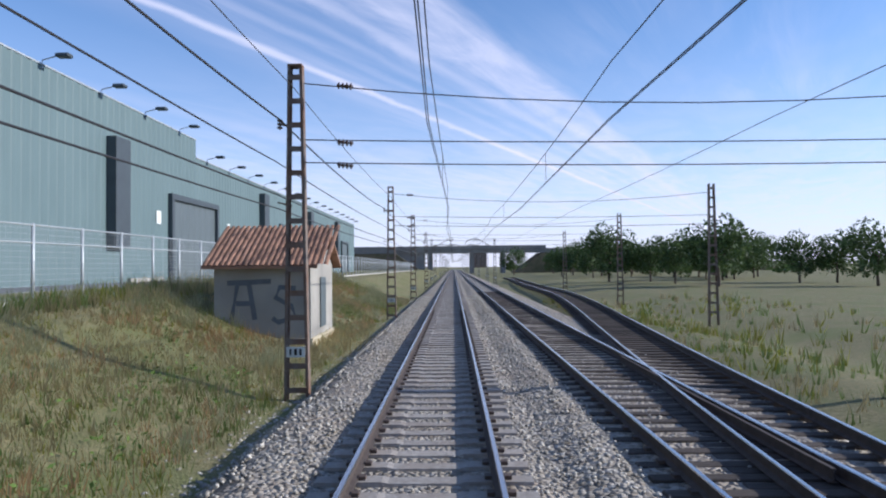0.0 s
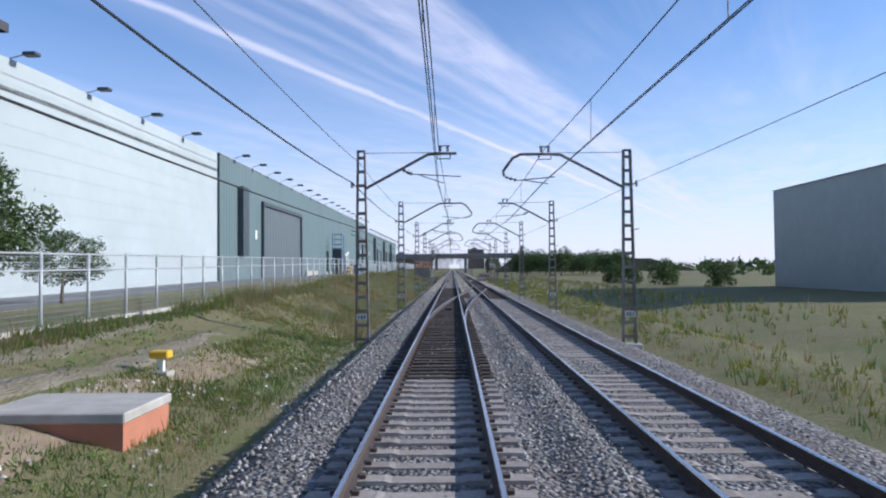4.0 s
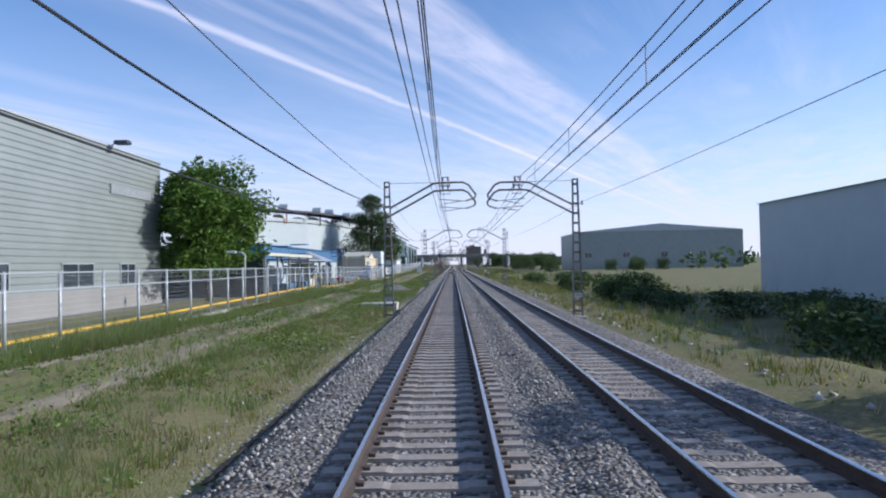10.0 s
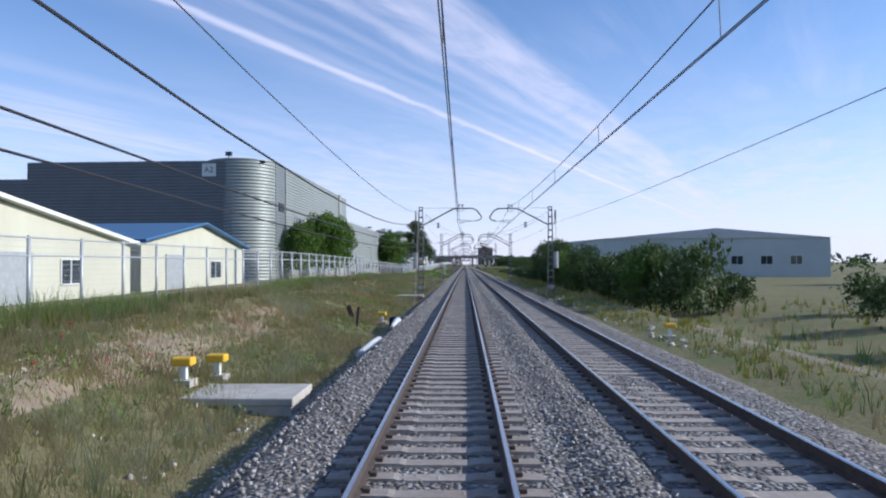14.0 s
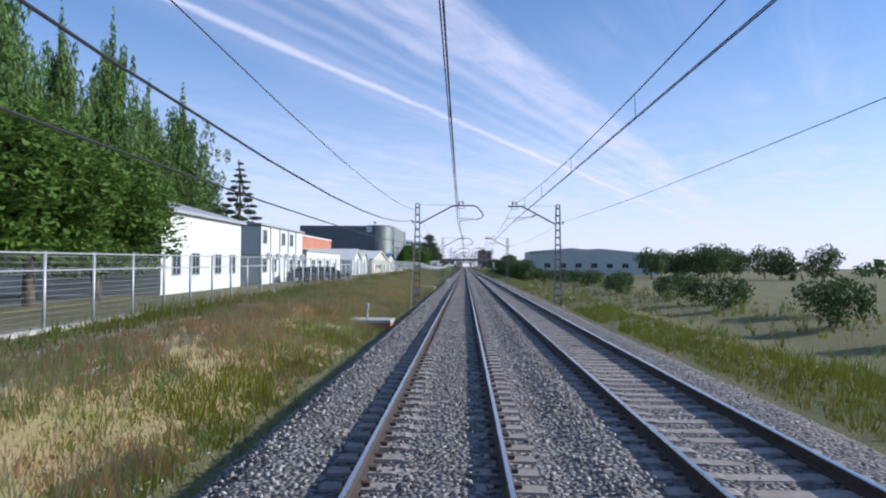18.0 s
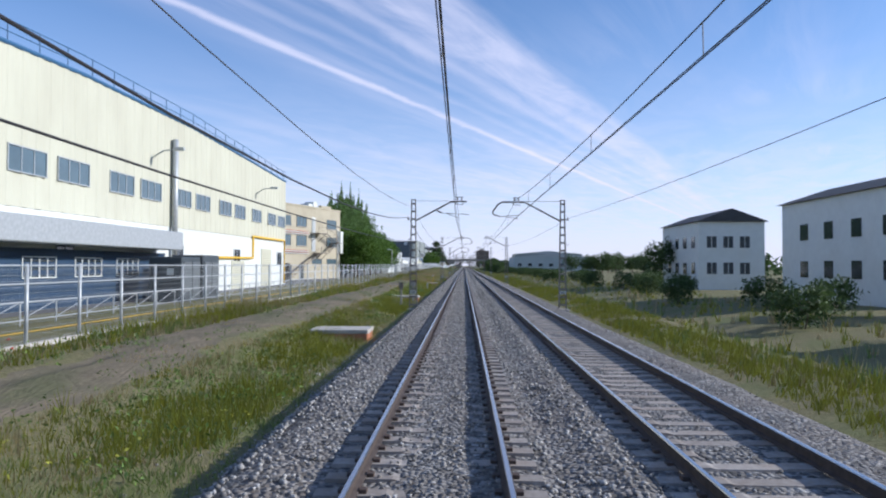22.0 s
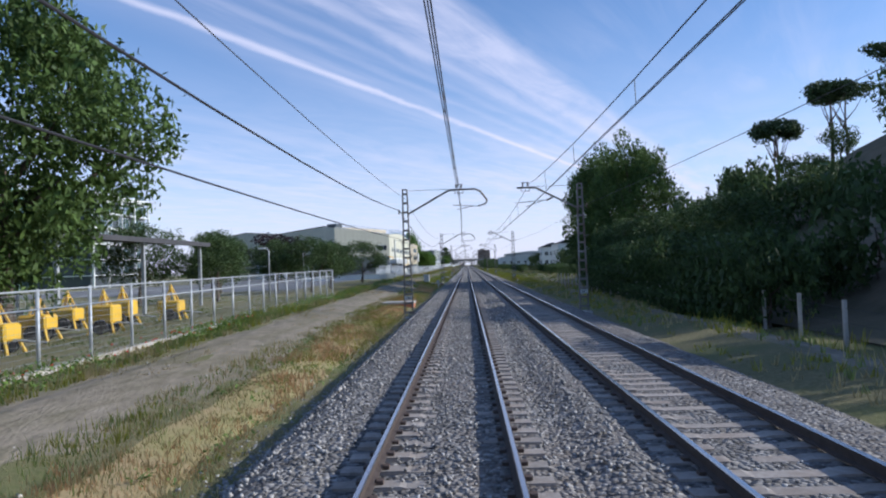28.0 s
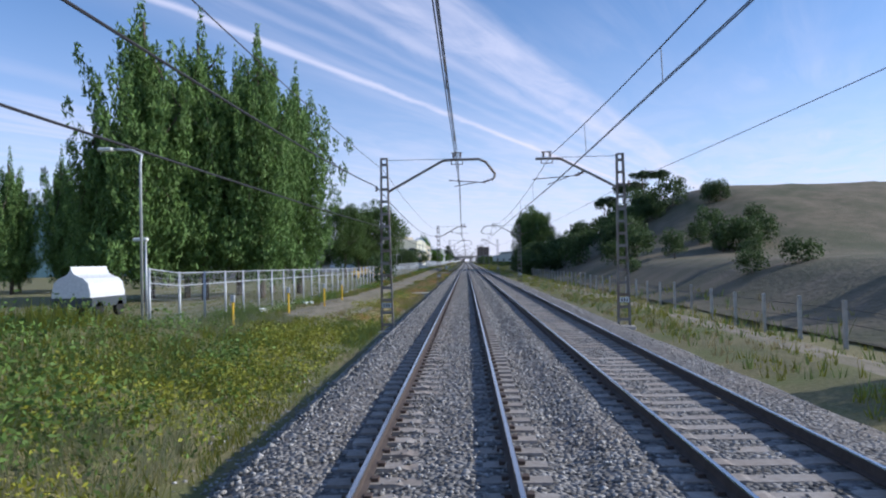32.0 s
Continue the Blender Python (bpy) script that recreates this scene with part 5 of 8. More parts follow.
part("jib", Mesh().prism([(-16.5, 3.2), (-16.2, 3.1), (-16.7, 4.2), (-16.95, 4.2)], "y", -204.15, -203.85), M_blue, bl)
bk = Mesh()
for z in (4.1, 4.65, 5.15):
    bk.tube([(-18.2, -204.7, z), (-16.6, -204.7, z), (-16.6, -203.5, z), (-18.2, -203.5, z), (-18.2, -204.7, z)], 0.035, 5)
for x in (-18.2, -17.4, -16.6):
    for y in (-204.7, -203.5):
        bk.tube([(x, y, 4.1), (x, y, 5.15)], 0.03, 5)
part("basket", bk, M_blue, bl)
part("basket_floor", B(-18.2, -16.6, -204.7, -203.5, 4.05, 4.12), M_blue, bl)
part("control_box", B(-17.2, -16.7, -204.5, -203.9, 4.6, 5.3, c=0.04), M_dark_clad, bl)
for x in (-15.0, -12.8):
    for y in (-204.9, -203.1):
        part("wheel", Mesh().lathe([(0.2, y - 0.14), (0.45, y - 0.14), (0.45, y + 0.14), (0.2, y + 0.14)], x, 0.55, 14, "y"), M_black, bl)
fit_parent(bl)
for k, (x, y, m_, h) in enumerate(((-14.2, -212, M_galv, 1.1), (-15.8, -208.5, M_red, 1.0), (-13.6, -215.5, M_white, 1.3), (-16.5, -219, M_blue, 1.2), (-13.9, -209, M_yellow, 1.0), (-15, -223, M_galv, 1.4))):
    c = thing("work_platform", x, y, 0, "small wheeled work platform parked in the yard", "work platform", "work platforms")
    part("body", B(x - 0.9, x + 0.5, y - 0.5, y + 0.5, 0.45, 0.45 + h * 0.5, c=0.05), m_, c)
    part("mast", Mesh().tube([(x - 0.6, y, 0.5), (x + 0.3, y, 0.5 + h)], 0.07, 6), M_galv, c)
    for s_ in (-0.45, 0.45):
        part("wheel", Mesh().lathe([(0.1, y + s_ - 0.07), (0.22, y + s_ - 0.07), (0.22, y + s_ + 0.07), (0.1, y + s_ + 0.07)], x - 0.4, 0.32, 10, "y"), M_black, c)
    fit_parent(c)

# canopy shelter, blue-roofed store and kiosk
sh = thing("loading_shelter", -17, -250, 0, "open loading shelter with a green and cream fascia", "shelter")
part("roof", Mesh().prism([(-14.2, 3.62), (-14.2, 3.72), (-24, 4.4), (-24, 4.2)], "y", -255.7, -239), M_teal, sh, "green sloping roof")
part("fascia", B(-14.18, -14.08, -255.75, -239, 3.5, 3.74), M_cream, sh, "cream fascia board")
part("ridge_panel", B(-19.4, -19.2, -255.7, -239, 3.9, 4.2), M_teal, sh)
for y in np.arange(-255.5, -238.8, 4.1):
    part("post", B(-14.6, -14.45, y, y + 0.15, 0.2, 3.62), M_galv, sh)
part("back_wall", B(-24, -23.8, -255.7, -239, 0.2, 4.3), M_dark_clad, sh)
part("end_wall", B(-24, -14.6, -255.7, -255.5, 0.2, 3.6), M_dark_clad, sh)
part("low_roof", Mesh().prism([(-14.4, 3.2), (-14.4, 3.32), (-20.6, 3.55), (-20.6, 3.4)], "y", -239, -230.3), M_galv, sh, "low grey sheet roof")
fit_parent(sh)
st = thing("blue_roof_store", -22, -215, 0, "white store with blue ribbed upper walls and roof", "building")
part("wall", B(-32, -21, -232, -183, 0.1, 3.3), M_white_wall, st)
part("upper_wall", ribbed_x(-20.95, -232.1, -182.9, 3.3, 5.15, 0.4, 0.03, back=11), M_blue_roof, st, "blue ribbed sheet upper wall")
part("roof", Mesh().prism([(-20.7, 5.1), (-26.5, 5.7), (-32.4, 5.1), (-32.4, 5.25), (-26.5, 5.9), (-20.7, 5.25)], "y", -232.4, -182.6), M_blue_roof, st, "blue sheet roof")
for y in np.arange(-230, -190, 6.5):
    win(st, "x", -21, y, y + 2.4, 1.6, 2.8, 3, M_galv)
fit_parent(st)
ki = thing("gatehouse", -15, -246, 0, "small white gatehouse under a hipped canopy roof", "kiosk")
for x in (-18.8, -15.2):
    for y in (-229.3, -224.7):
        part("post", B(x - 0.12, x + 0.12, y - 0.12, y + 0.12, 0.2, 3.2), M_white, ki)
part("wall", B(-18.9, -16.6, -228.5, -225.5, 0.2, 3.0), M_white, ki)
part("edge_trim", Mesh().box(-19.62, -14.38, -230.12, -223.88, 3.08, 3.2), M_blue_roof, ki, "blue edge trim")
part("roof", Mesh().add([(-19.6, -230.1, 3.2), (-14.4, -230.1, 3.2), (-14.4, -223.9, 3.2), (-19.6, -223.9, 3.2), (-17, -228, 4.4), (-17, -226, 4.4)],
                        [(0, 1, 4), (1, 2, 5, 4), (2, 3, 5), (3, 0, 4, 5), (3, 2, 1, 0)]), M_galv, ki)
win(ki, "x", -16.6, -228, -226, 1.2, 2.4, 2, M_blue)
fit_parent(ki)
for k, (y, z) in enumerate(((-236, 3.0), (-244, 2.6))):
    l = thing("scissor_lift", -16, y, 0, "blue scissor lift platform raised in the yard", "lift", "yard lifts")
    part("base", B(-17, -15.4, y, y + 2.4, 0.3, 1.0, c=0.05), M_blue, l)
    part("mast", Mesh().tube([(-16.2, y + 0.3, 1.0), (-16.2, y + 2.0, 2.0), (-16.2, y + 0.4, z + 1)], 0.09, 6), M_blue, l)
    part("cage", Mesh().tube([(-17, y, z + 1), (-15.4, y, z + 1), (-15.4, y + 1.6, z + 1), (-17, y + 1.6, z + 1), (-17, y, z + 1)], 0.05, 5).tube([(-17, y, z + 2), (-15.4, y, z + 2), (-15.4, y + 1.6, z + 2), (-17, y + 1.6, z + 2), (-17, y, z + 2)], 0.05, 5), M_blue, l)
    fit_parent(l)
solo("gas_pipe", Mesh().tube([(-12.2, -300, 0.5), (-12.2, -262, 0.75), (-12.2, -248.2, 0.8), (-12.2, -248.0, 1.6), (-12.2, -244.7, 1.6), (-12.2, -244.5, 0.6), (-12.2, -238, 0.5), (-12.2, -210, 0.4)], 0.07, 8), M_yellow, "yellow gas pipe beside the fence", "pipe", smooth=True)

# ---- silver ribbed halls ----
E1 = thing("ribbed_hall", -19.6, -284, 0, "silver-grey hall of horizontally ribbed cladding with small windows", "industrial building")
part("wall", ribbed_x(-19.6, -308, -263, 1.5, 9.8, 0.33, 0.05, False), M_silver, E1)
part("end_wall", ribbed_y(-307.9, -45, -19.8, 1.5, 9.8, 0.33, 0.05, False), M_silver, E1)
part("plinth", B(-45, -19.52, -308, -263, 0.1, 1.5), M_bridge, E1, "grey concrete plinth")
part("roof", B(-45, -19.7, -308, -263, 9.5, 9.7), M_roofdark, E1)
part("parapet_cap", B(-19.95, -19.48, -308, -263, 9.8, 9.92), M_galv, E1)
for a, b in ((-287.9, -286.2), (-284.6, -282.5), (-281.6, -279.3), (-275, -272), (-268.8, -267)):
    win(E1, "x", -19.56, a, b, 1.75, 2.93, 2, M_galv)
for a, b in ((-303, -302.3), (-301.2, -300.5), (-299.5, -298.7)):
    win(E1, "x", -19.52, a, b, 0.73, 1.4, 1, M_galv)
win(E1, "x", -19.54, -306.6, -304.6, 3.4, 5.3, 2, M_galv)
part("door", B(-19.54, -19.46, -306.6, -305.3, 0.4, 2.9), M_dark_clad, E1, "dark steel door")
dd = part("sliding_door", Mesh().prism([(-19.56, -296.8)] + ribs(-296.8, -289.5, 0.6, 0.03, -19.46) + [(-19.56, -289.5)], "z", 0.4, 4.0), M_midgrey, E1, "wide grey sliding door")
part("door_track", B(-19.56, -19.36, -297.2, -289.1, 4.0, 4.14), M_galv, dd)
part("louvre", Mesh().prism([(-19.58, 7.1)] + [(-19.44 - 0.06 * (k % 2), 7.1 + 0.06 * k) for k in range(11)] + [(-19.58, 7.7)], "y", -270, -264.7), M_galv, E1)
wall_lamp(E1, -19.6, -284, 9.8, 0.5), wall_lamp(E1, -19.6, -270, 9.8, 0.5)
part("pale_panel", ribbed_x(-19.5, -308, -302.5, 7.2, 9.95, 0.33, 0.05, False), M_pale_panel, E1, "pale ribbed panel")
part("panel_edge", B(-19.52, -19.4, -302.5, -302.35, 7.2, 9.98), M_white, E1, "white edge strip")
fit_parent(E1)
E2 = thing("tower_hall", -19.4, -325, 0, "tall silver ribbed hall with a rounded corner tower", "industrial building")
part("wall", ribbed_x(-19.4, -347, -308.2, 1.5, 13.3, 0.33, 0.05, False), M_silver, E2)
part("plinth", B(-45, -19.3, -347, -308.2, 0.4, 1.5), M_bridge, E2)
cyl = Mesh()
prof = []
for z in np.arange(0.8, 13.2, 0.34):
    prof += [(3.45, z), (3.45, z + 0.15), (3.52, z + 0.19), (3.52, z + 0.31)]
cyl.lathe(prof, -23.0, -350.6, 40)
part("corner_tower", cyl, M_silver, E2, "bright rounded corner of ribbed metal", True)
# both end walls face away from the sun; that shade is in their grey
part("end_wall", ribbed_y(-354.0, -44, -23.0, 0.8, 13.1, 0.33, 0.05, False), M_dark_and_shaded_silver, E2, "ribbed end wall with its shade in a darker grey")
part("low_end_wall", ribbed_y(-354.0, -95, -44, 0.8, 11.4, 0.33, 0.05, False), M_dark_and_shaded_silver, E2)
part("roof", Mesh().box(-44, -20, -353, -308.2, 13.0, 13.2).box(-95, -44, -353.8, -320, 11.0, 11.3), M_roofdark, E2)
part("tower_wall", ribbed_x(-19.5, -350.6, -347, 0.8, 13.2, 0.33, 0.05, False), M_midgrey, E2)
part("tower_recess", B(-19.6, -19.38, -349.6, -347.6, 8.3, 9.2), M_black, E2)
part("pilaster", Mesh().lathe([(0.42, 0.6 + 0.34 * k + d) for k in range(38) for d in (0.0, 0.16, 0.2, 0.3)], -19.4, -315, 16), M_silver, E2, "half-round ribbed corner strip")
part("sign", B(-26.0, -24.6, -354.14, -354.08, 11.5, 12.8), M_white, E2, "square white sign plate")
for y, w_ in ((-343, 4.0), (-336, 4.0), (-329, 4.0), (-322, 4.0)):
    win(E2, "x", -19.34, y, y + w_, 2.9, 4.5, 3, M_galv)
    win(E2, "x", -19.34, y, y + w_, 6.8, 8.1, 3, M_galv)
win(E2, "x", -19.34, -313.5, -310, 3.1, 4.7, 3, M_galv)
win(E2, "x", -19.34, -312.7, -309.7, 7.9, 8.4, 3, M_galv)
part("notice", B(-19.34, -19.3, -309.2, -308.25, 4.0, 4.9), M_white, E2, "white notice board")
part("door", B(-19.3, -19.22, -331, -329.4, 0.8, 3.0), M_dark_clad, E2)
for x, y in ((-24, -352), (-60, -352), (-22, -330), (-22, -312)):
    part("roof_lamp", Mesh().tube([(x, y, 13), (x, y, 13.9)], 0.05, 6).box(x - 0.3, x + 0.3, y - 0.2, y + 0.2, 13.9, 14.3), M_dark_clad, E2)
fit_parent(E2)
tx_ = bpy.data.curves.new("sign_text", "FONT")
tx_.body, tx_.size, tx_.extrude, tx_.align_x, tx_.align_y = "A2", 0.8, 0.01, "CENTER", "CENTER"
to = new("sign_lettering", tx_)
tx_.materials.append(M_dark_clad)
to.parent, to.matrix_parent_inverse = E2, E2.matrix_world.inverted()
to.matrix_basis = pose(-25.3, -354.16, 12.15, 90, 0, 0)


def gable_shed(name, x, y0, y1, depth, z0, eave, ridge, wall_m, roof_m, label, trim_m=None):
    """Shed with its gable to the line."""
    ym_ = (y0 + y1) / 2
    s = thing(name, x, ym_, z0, label, "shed", "gabled sheds")
    part("wall", Mesh().prism([(y0, z0), (y1, z0), (y1, eave), (ym_, ridge - 0.08), (y0, eave)], "x", x - depth, x), wall_m, s)
    for a, nm in ((y0, -1), (y1, 1)):
        o = 0.35 * nm
        part("roof", Mesh().prism([(a + o, eave - 0.12), (ym_, ridge), (ym_, ridge + 0.16), (a + o, eave + 0.06)], "x", x - depth - 0.2, x + 0.35), roof_m, s)
    if trim_m:
        part("trim", Mesh().tube([(x + 0.36, y0 - 0.35, eave - 0.02), (x + 0.36, ym_, ridge + 0.1), (x + 0.36, y1 + 0.35, eave - 0.02)], 0.1, 6), trim_m, s)
    return s


f = gable_shed("blue_trim_shed", -17, -386, -369, 12, 0.8, 3.9, 5.2, M_cream, M_blue_roof, "cream gabled shed with blue roof edges", M_blue_roof)
win(f, "x", -17, -376, -374, 1.7, 2.8, 2)
part("door", B(-17, -16.92, -383, -380.5, 0.9, 3.2), M_galv, f, "grey glazed door")
part("drainpipe", Mesh().tube([(-16.9, -371, 0.9), (-16.9, -371, 3.8)], 0.06, 6), M_blue, f)
fit_parent(f)
f = gable_shed("cream_shed", -16.6, -412, -388, 14, 0.9, 3.7, 5.3, M_cream, M_white, "cream gabled shed with pale roof")
win(f, "x", -16.6, -394, -392.6, 1.8, 2.8, 2)
part("door", B(-16.6, -16.5, -398, -396, 0.95, 3.1), M_galv, f)
for y in (-407, -402):
    part("vent_box", B(-16.6, -16.3, y, y + 0.6, 2.0, 2.6), M_dark_clad, f)
fit_parent(f)
for y in (-420, -428):
    t_ = gable_shed("storage_tent", -17, y - 3.8, y + 3.8, 12, 0.9, 3.4, 5.0, M_white, M_white, "white fabric storage tent")
    part("open_front", B(-17, -16.96, y - 2.6, y + 2.6, 0.95, 3.1), M_galv, t_)
    fit_parent(t_)
flat_house("brick_block", -25.2, -440, -407, 14, 0.7, 7.1, M_brick, M_white, "low red-brick block with pale flat roof", "building", [(-437, -435, 2, 3.4), (-431, -429, 2, 3.4)], (-424, -422.6), 0.1)
flat_house("annex", -16.8, -463.5, -443.5, 5, 0.7, 4.0, M_white, M_galv, "low white annex with grey doors beside the offices", "building", [(-461, -459.4, 1.9, 3.1), (-457.5, -456, 1.9, 3.1), (-453, -451.6, 1.9, 3.1)], (-448.5, -446.5), 0.15)

# two-storey modular offices
mo = thing("modular_offices", -17, -472, 0.7, "white two-storey modular office row with grey posts", "office building")
for k in range(5):
    ya = -480 + k * 3.05
    for j in range(2):
        part("module", B(-22, -17, ya, ya + 3.0, 0.8 + j * 2.55, 3.3 + j * 2.55, c=0.03), M_white, mo)
        if (k + j) % 3 != 2:
            win(mo, "x", -17, ya + 0.8, ya + 1.9, 1.9 + j * 2.5, 3.0 + j * 2.5, 2, M_galv)
    part("post", B(-17, -16.9, ya - 0.06, ya + 0.06, 0.8, 5.9), M_galv, mo)
    a_ = part("air_conditioner", B(-17, -16.65, ya + 1.9, ya + 2.6, 3.05, 3.6, c=0.03), M_white, mo)
    part("fan", Mesh().lathe([(0.2, -16.65), (0.19, -16.63)], ya + 2.25, 3.32, 10, "x"), M_black, a_)
part("roof", B(-22.2, -16.8, -480.3, -464.5, 5.9, 6.05), M_galv, mo)
fit_parent(mo)
ph = thing("pitched_hall", -17, -491, 0.7, "white pitched-roof hall with grey sheet roof", "building")
part("wall", B(-31, -17, -499, -485, 0.6, 5.8), M_white, ph)
part("gable", Mesh().prism([(-31, 5.8), (-17, 5.8), (-24, 7.6)], "y", -499, -485), M_white, ph)
part("roof", Mesh().prism([(-16.7, 5.6), (-16.7, 5.8), (-24, 7.8), (-31.3, 5.8), (-31.3, 5.6), (-24, 7.6)], "y", -499.4, -484.6), M_galv, ph)
for y in (-497.5, -494.5, -490.5, -487.5):
    win(ph, "x", -17, y, y + 1.1, 1.9, 3.2, 2, M_galv)
win(ph, "y", -499, -21.5, -20, 1.9, 3.2, 2, M_galv)
fit_parent(ph)


def car(x, y, m_, label, turn=0):
    """Parked car with its bonnet to the line."""
    c = thing("parked_car", 0, 0, 0, label, "car", "parked cars")
    side = [(-2.1, 0.35), (2.05, 0.35), (2.1, 0.75), (1.9, 0.9), (0.95, 1.0), (0.35, 1.42), (-1.1, 1.46), (-1.8, 1.02), (-2.1, 0.95)]
    part("body", Mesh().prism(side, "y", -0.86, 0.86), m_, c)
    gl = [(0.85, 1.0), (0.36, 1.36), (-1.05, 1.40), (-1.68, 1.03)]
    part("side_window", Mesh().prism(gl, "y", -0.875, -0.865).prism(gl, "y", 0.865, 0.875), M_glass, c)
    part("windscreen", Mesh().add([(0.97, -0.7, 1.02), (0.97, 0.7, 1.02), (0.40, 0.66, 1.41), (0.40, -0.66, 1.41)], [(0, 1, 2, 3)]), M_glass, c)
    for wx in (-1.35, 1.35):
        for wy in (-0.78, 0.78):
            w = part("wheel", Mesh().lathe([(0.2, wy - 0.1), (0.32, wy - 0.1), (0.32, wy + 0.1), (0.2, wy + 0.1)], wx, 0.32, 14, "y"), M_black, c, smooth=False)
            part("rim", Mesh().lathe([(0.19, wy - 0.108), (0.19, wy + 0.108)], wx, 0.32, 10, "y"), M_galv, w)
    for s in (-0.6, 0.6):
        part("headlight", B(2.04, 2.13, s - 0.16, s + 0.16, 0.66, 0.80, c=0.03), M_white, c)
    part("bumper", B(2.02, 2.16, -0.8, 0.8, 0.38, 0.58, c=0.04), M_black, c)
    c.matrix_world = pose(x, y, ground_z(x, y) + 0.03, 0, 0, turn)
    return c


for y, m_ in ((-465.5, M_dark_clad), (-469.8, M_black), (-474, M_dark_clad)):
    car(-14.0, y, m_, "dark parked car facing the fence", 20)

# ---- beige three-storey block with outside stairs ----
H = thing("beige_office", -19.9, -561, 0, "beige three-storey office block with outside stairs", "office building")
part("wall", B(-34, -19.9, -577, -544.8, 0.2, 11.2, c=0.03), M_ochre, H)
part("parapet", Mesh().box(-20.2, -19.8, -577, -544.8, 11.2, 11.45).box(-34, -20.2, -577.1, -576.8, 11.2, 11.45).box(-34, -20.2, -545, -544.7, 11.2, 11.45).box(-20.3, -19.78, -571, -565, 11.45, 11.8).box(-20.3, -19.78, -551, -548, 11.45, 11.8), M_ochre, H)
for a, b in ((-575.5, -572.8), (-571.0, -568.2), (-566.2, -563.4), (-561.3, -559.3), (-557.7, -555.1), (-549.1, -546.2)):
    for z0_, z1_ in ((5.45, 6.85), (8.3, 9.65)):
        win(H, "x", -19.9, a, b, z0_, z1_, 3, M_dark_and_shaded_silver, M_glass_b, True)
for a, b in ((-575.5, -572.8), (-571, -568.2), (-553.4, -550.7), (-549, -546.2)):
    win(H, "x", -19.9, a, b, 2.75, 3.45, 3, M_dark_and_shaded_silver, M_glass_b)
for z0_ in (4.26, 7.1):
    for k, z in enumerate((z0_, z0_ + 0.17, z0_ + 0.3, z0_ + 0.47)):
        part("pipe", Mesh().tube([(-19.72, -577, z), (-19.72, -554.8, z)], 0.03 if k in (1, 3) else 0.06, 6), M_red if k in (1, 3) else M_white, H, "painted service pipe")
part("downpipe", Mesh().tube([(-19.75, -545.9, 0.3), (-19.75, -545.9, 8.2)], 0.1, 8), M_white, H)
part("duct", B(-19.9, -19.35, -545.6, -544.75, 4.4, 8.0, c=0.05), M_white, H, "white square duct on the corner")
part("door_panel", B(-19.9, -19.82, -553.6, -552.6, 4.6, 9.8), M_white, H, "tall white panel with stair doors")
for z in (4.7, 7.5):
    part("door", B(-19.82, -19.78, -553.5, -552.7, z, z + 2.0), M_galv, H, "grey stair door")
part("garage_opening", B(-19.9, -19.86, -561.1, -559.5, 0.2, 2.8), M_black, H, "dark garage opening")
part("door", B(-19.9, -19.84, -557.0, -555.8, 0.3, 2.5), M_dark_clad, H, "dark ground-floor door")
for ya_, yb_, z in ((-553.9, -551.4, 7.3), (-553.2, -551.0, 4.3)):
    part("landing", B(-19.9, -18.4, ya_, yb_, z, z + 0.1), M_mast, H)
    part("landing_rail", Mesh().tube([(-18.4, ya_, z), (-18.4, ya_, z + 1), (-18.4, yb_, z + 1), (-18.4, yb_, z)], 0.03, 5).tube([(-18.4, ya_, z + 0.5), (-18.4, yb_, z + 0.5)], 0.02, 5), M_mast, H)
    part("bracket", Mesh().tube([(-19.9, ya_ + 0.3, z - 1.2), (-18.5, ya_ + 0.3, z)], 0.04, 5).tube([(-19.9, yb_ - 0.3, z - 1.2), (-18.5, yb_ - 0.3, z)], 0.04, 5), M_mast, H)
def flight(parent, x, ya, za, yb, zb, n=12, w=0.9, m_=M_galv):
    fl = part("stair_flight", Mesh().tube([(x, ya, za), (x, yb, zb)], 0.06, 5).tube([(x + w, ya, za), (x + w, yb, zb)], 0.06, 5).tube([(x + w, ya, za + 0.95), (x + w, yb, zb + 0.95)], 0.025, 5), m_, parent)
    m = Mesh()
    for k in range(n):
        y, z = ya + (yb - ya) * k / n, za + (zb - za) * k / n
        m.box(x, x + w, y - 0.13, y + 0.13, z, z + 0.04)
        if k % 3 == 0:
            m.tube([(x + w, y, z), (x + w, y, z + 0.95)], 0.018, 4)
    part("treads", m, m_, fl)
flight(H, -19.35, -548.1, 6.06, -551.4, 7.35, 8, 0.9, M_mast)
part("landing", B(-19.9, -18.4, -548.1, -547.0, 5.98, 6.06), M_mast, H)
flight(H, -19.35, -548.1, 6.06, -551.0, 4.35, 9, 0.9, M_mast)
flight(H, -19.35, -553.2, 4.35, -556.8, 2.8, 9, 0.9, M_mast)
flight(H, -19.35, -556.8, 2.8, -561.8, 0.4, 13, 0.9, M_mast)
fit_parent(H)
turned = Matrix.Translation((-19.9, -544.8, 0)) @ Matrix.Rotation(radians(-19), 4, "Z") @ Matrix.Translation((19.9, 544.8, 0))
H.matrix_world = turned @ H.matrix_world
bh = thing("roof_water_tank", -21, -552.5, 11.2, "white box-shaped tanks on the flat roof", "tank")
for ya_, yb_, z in ((-553.7, -552.5, 11.9), (-552.3, -551.2, 12.3)):
    part("tank", B(-22.0, -20.4, ya_, yb_, 11.2, z, c=0.08), M_white, bh)
fit_parent(bh)
bh.matrix_world = turned @ bh.matrix_world
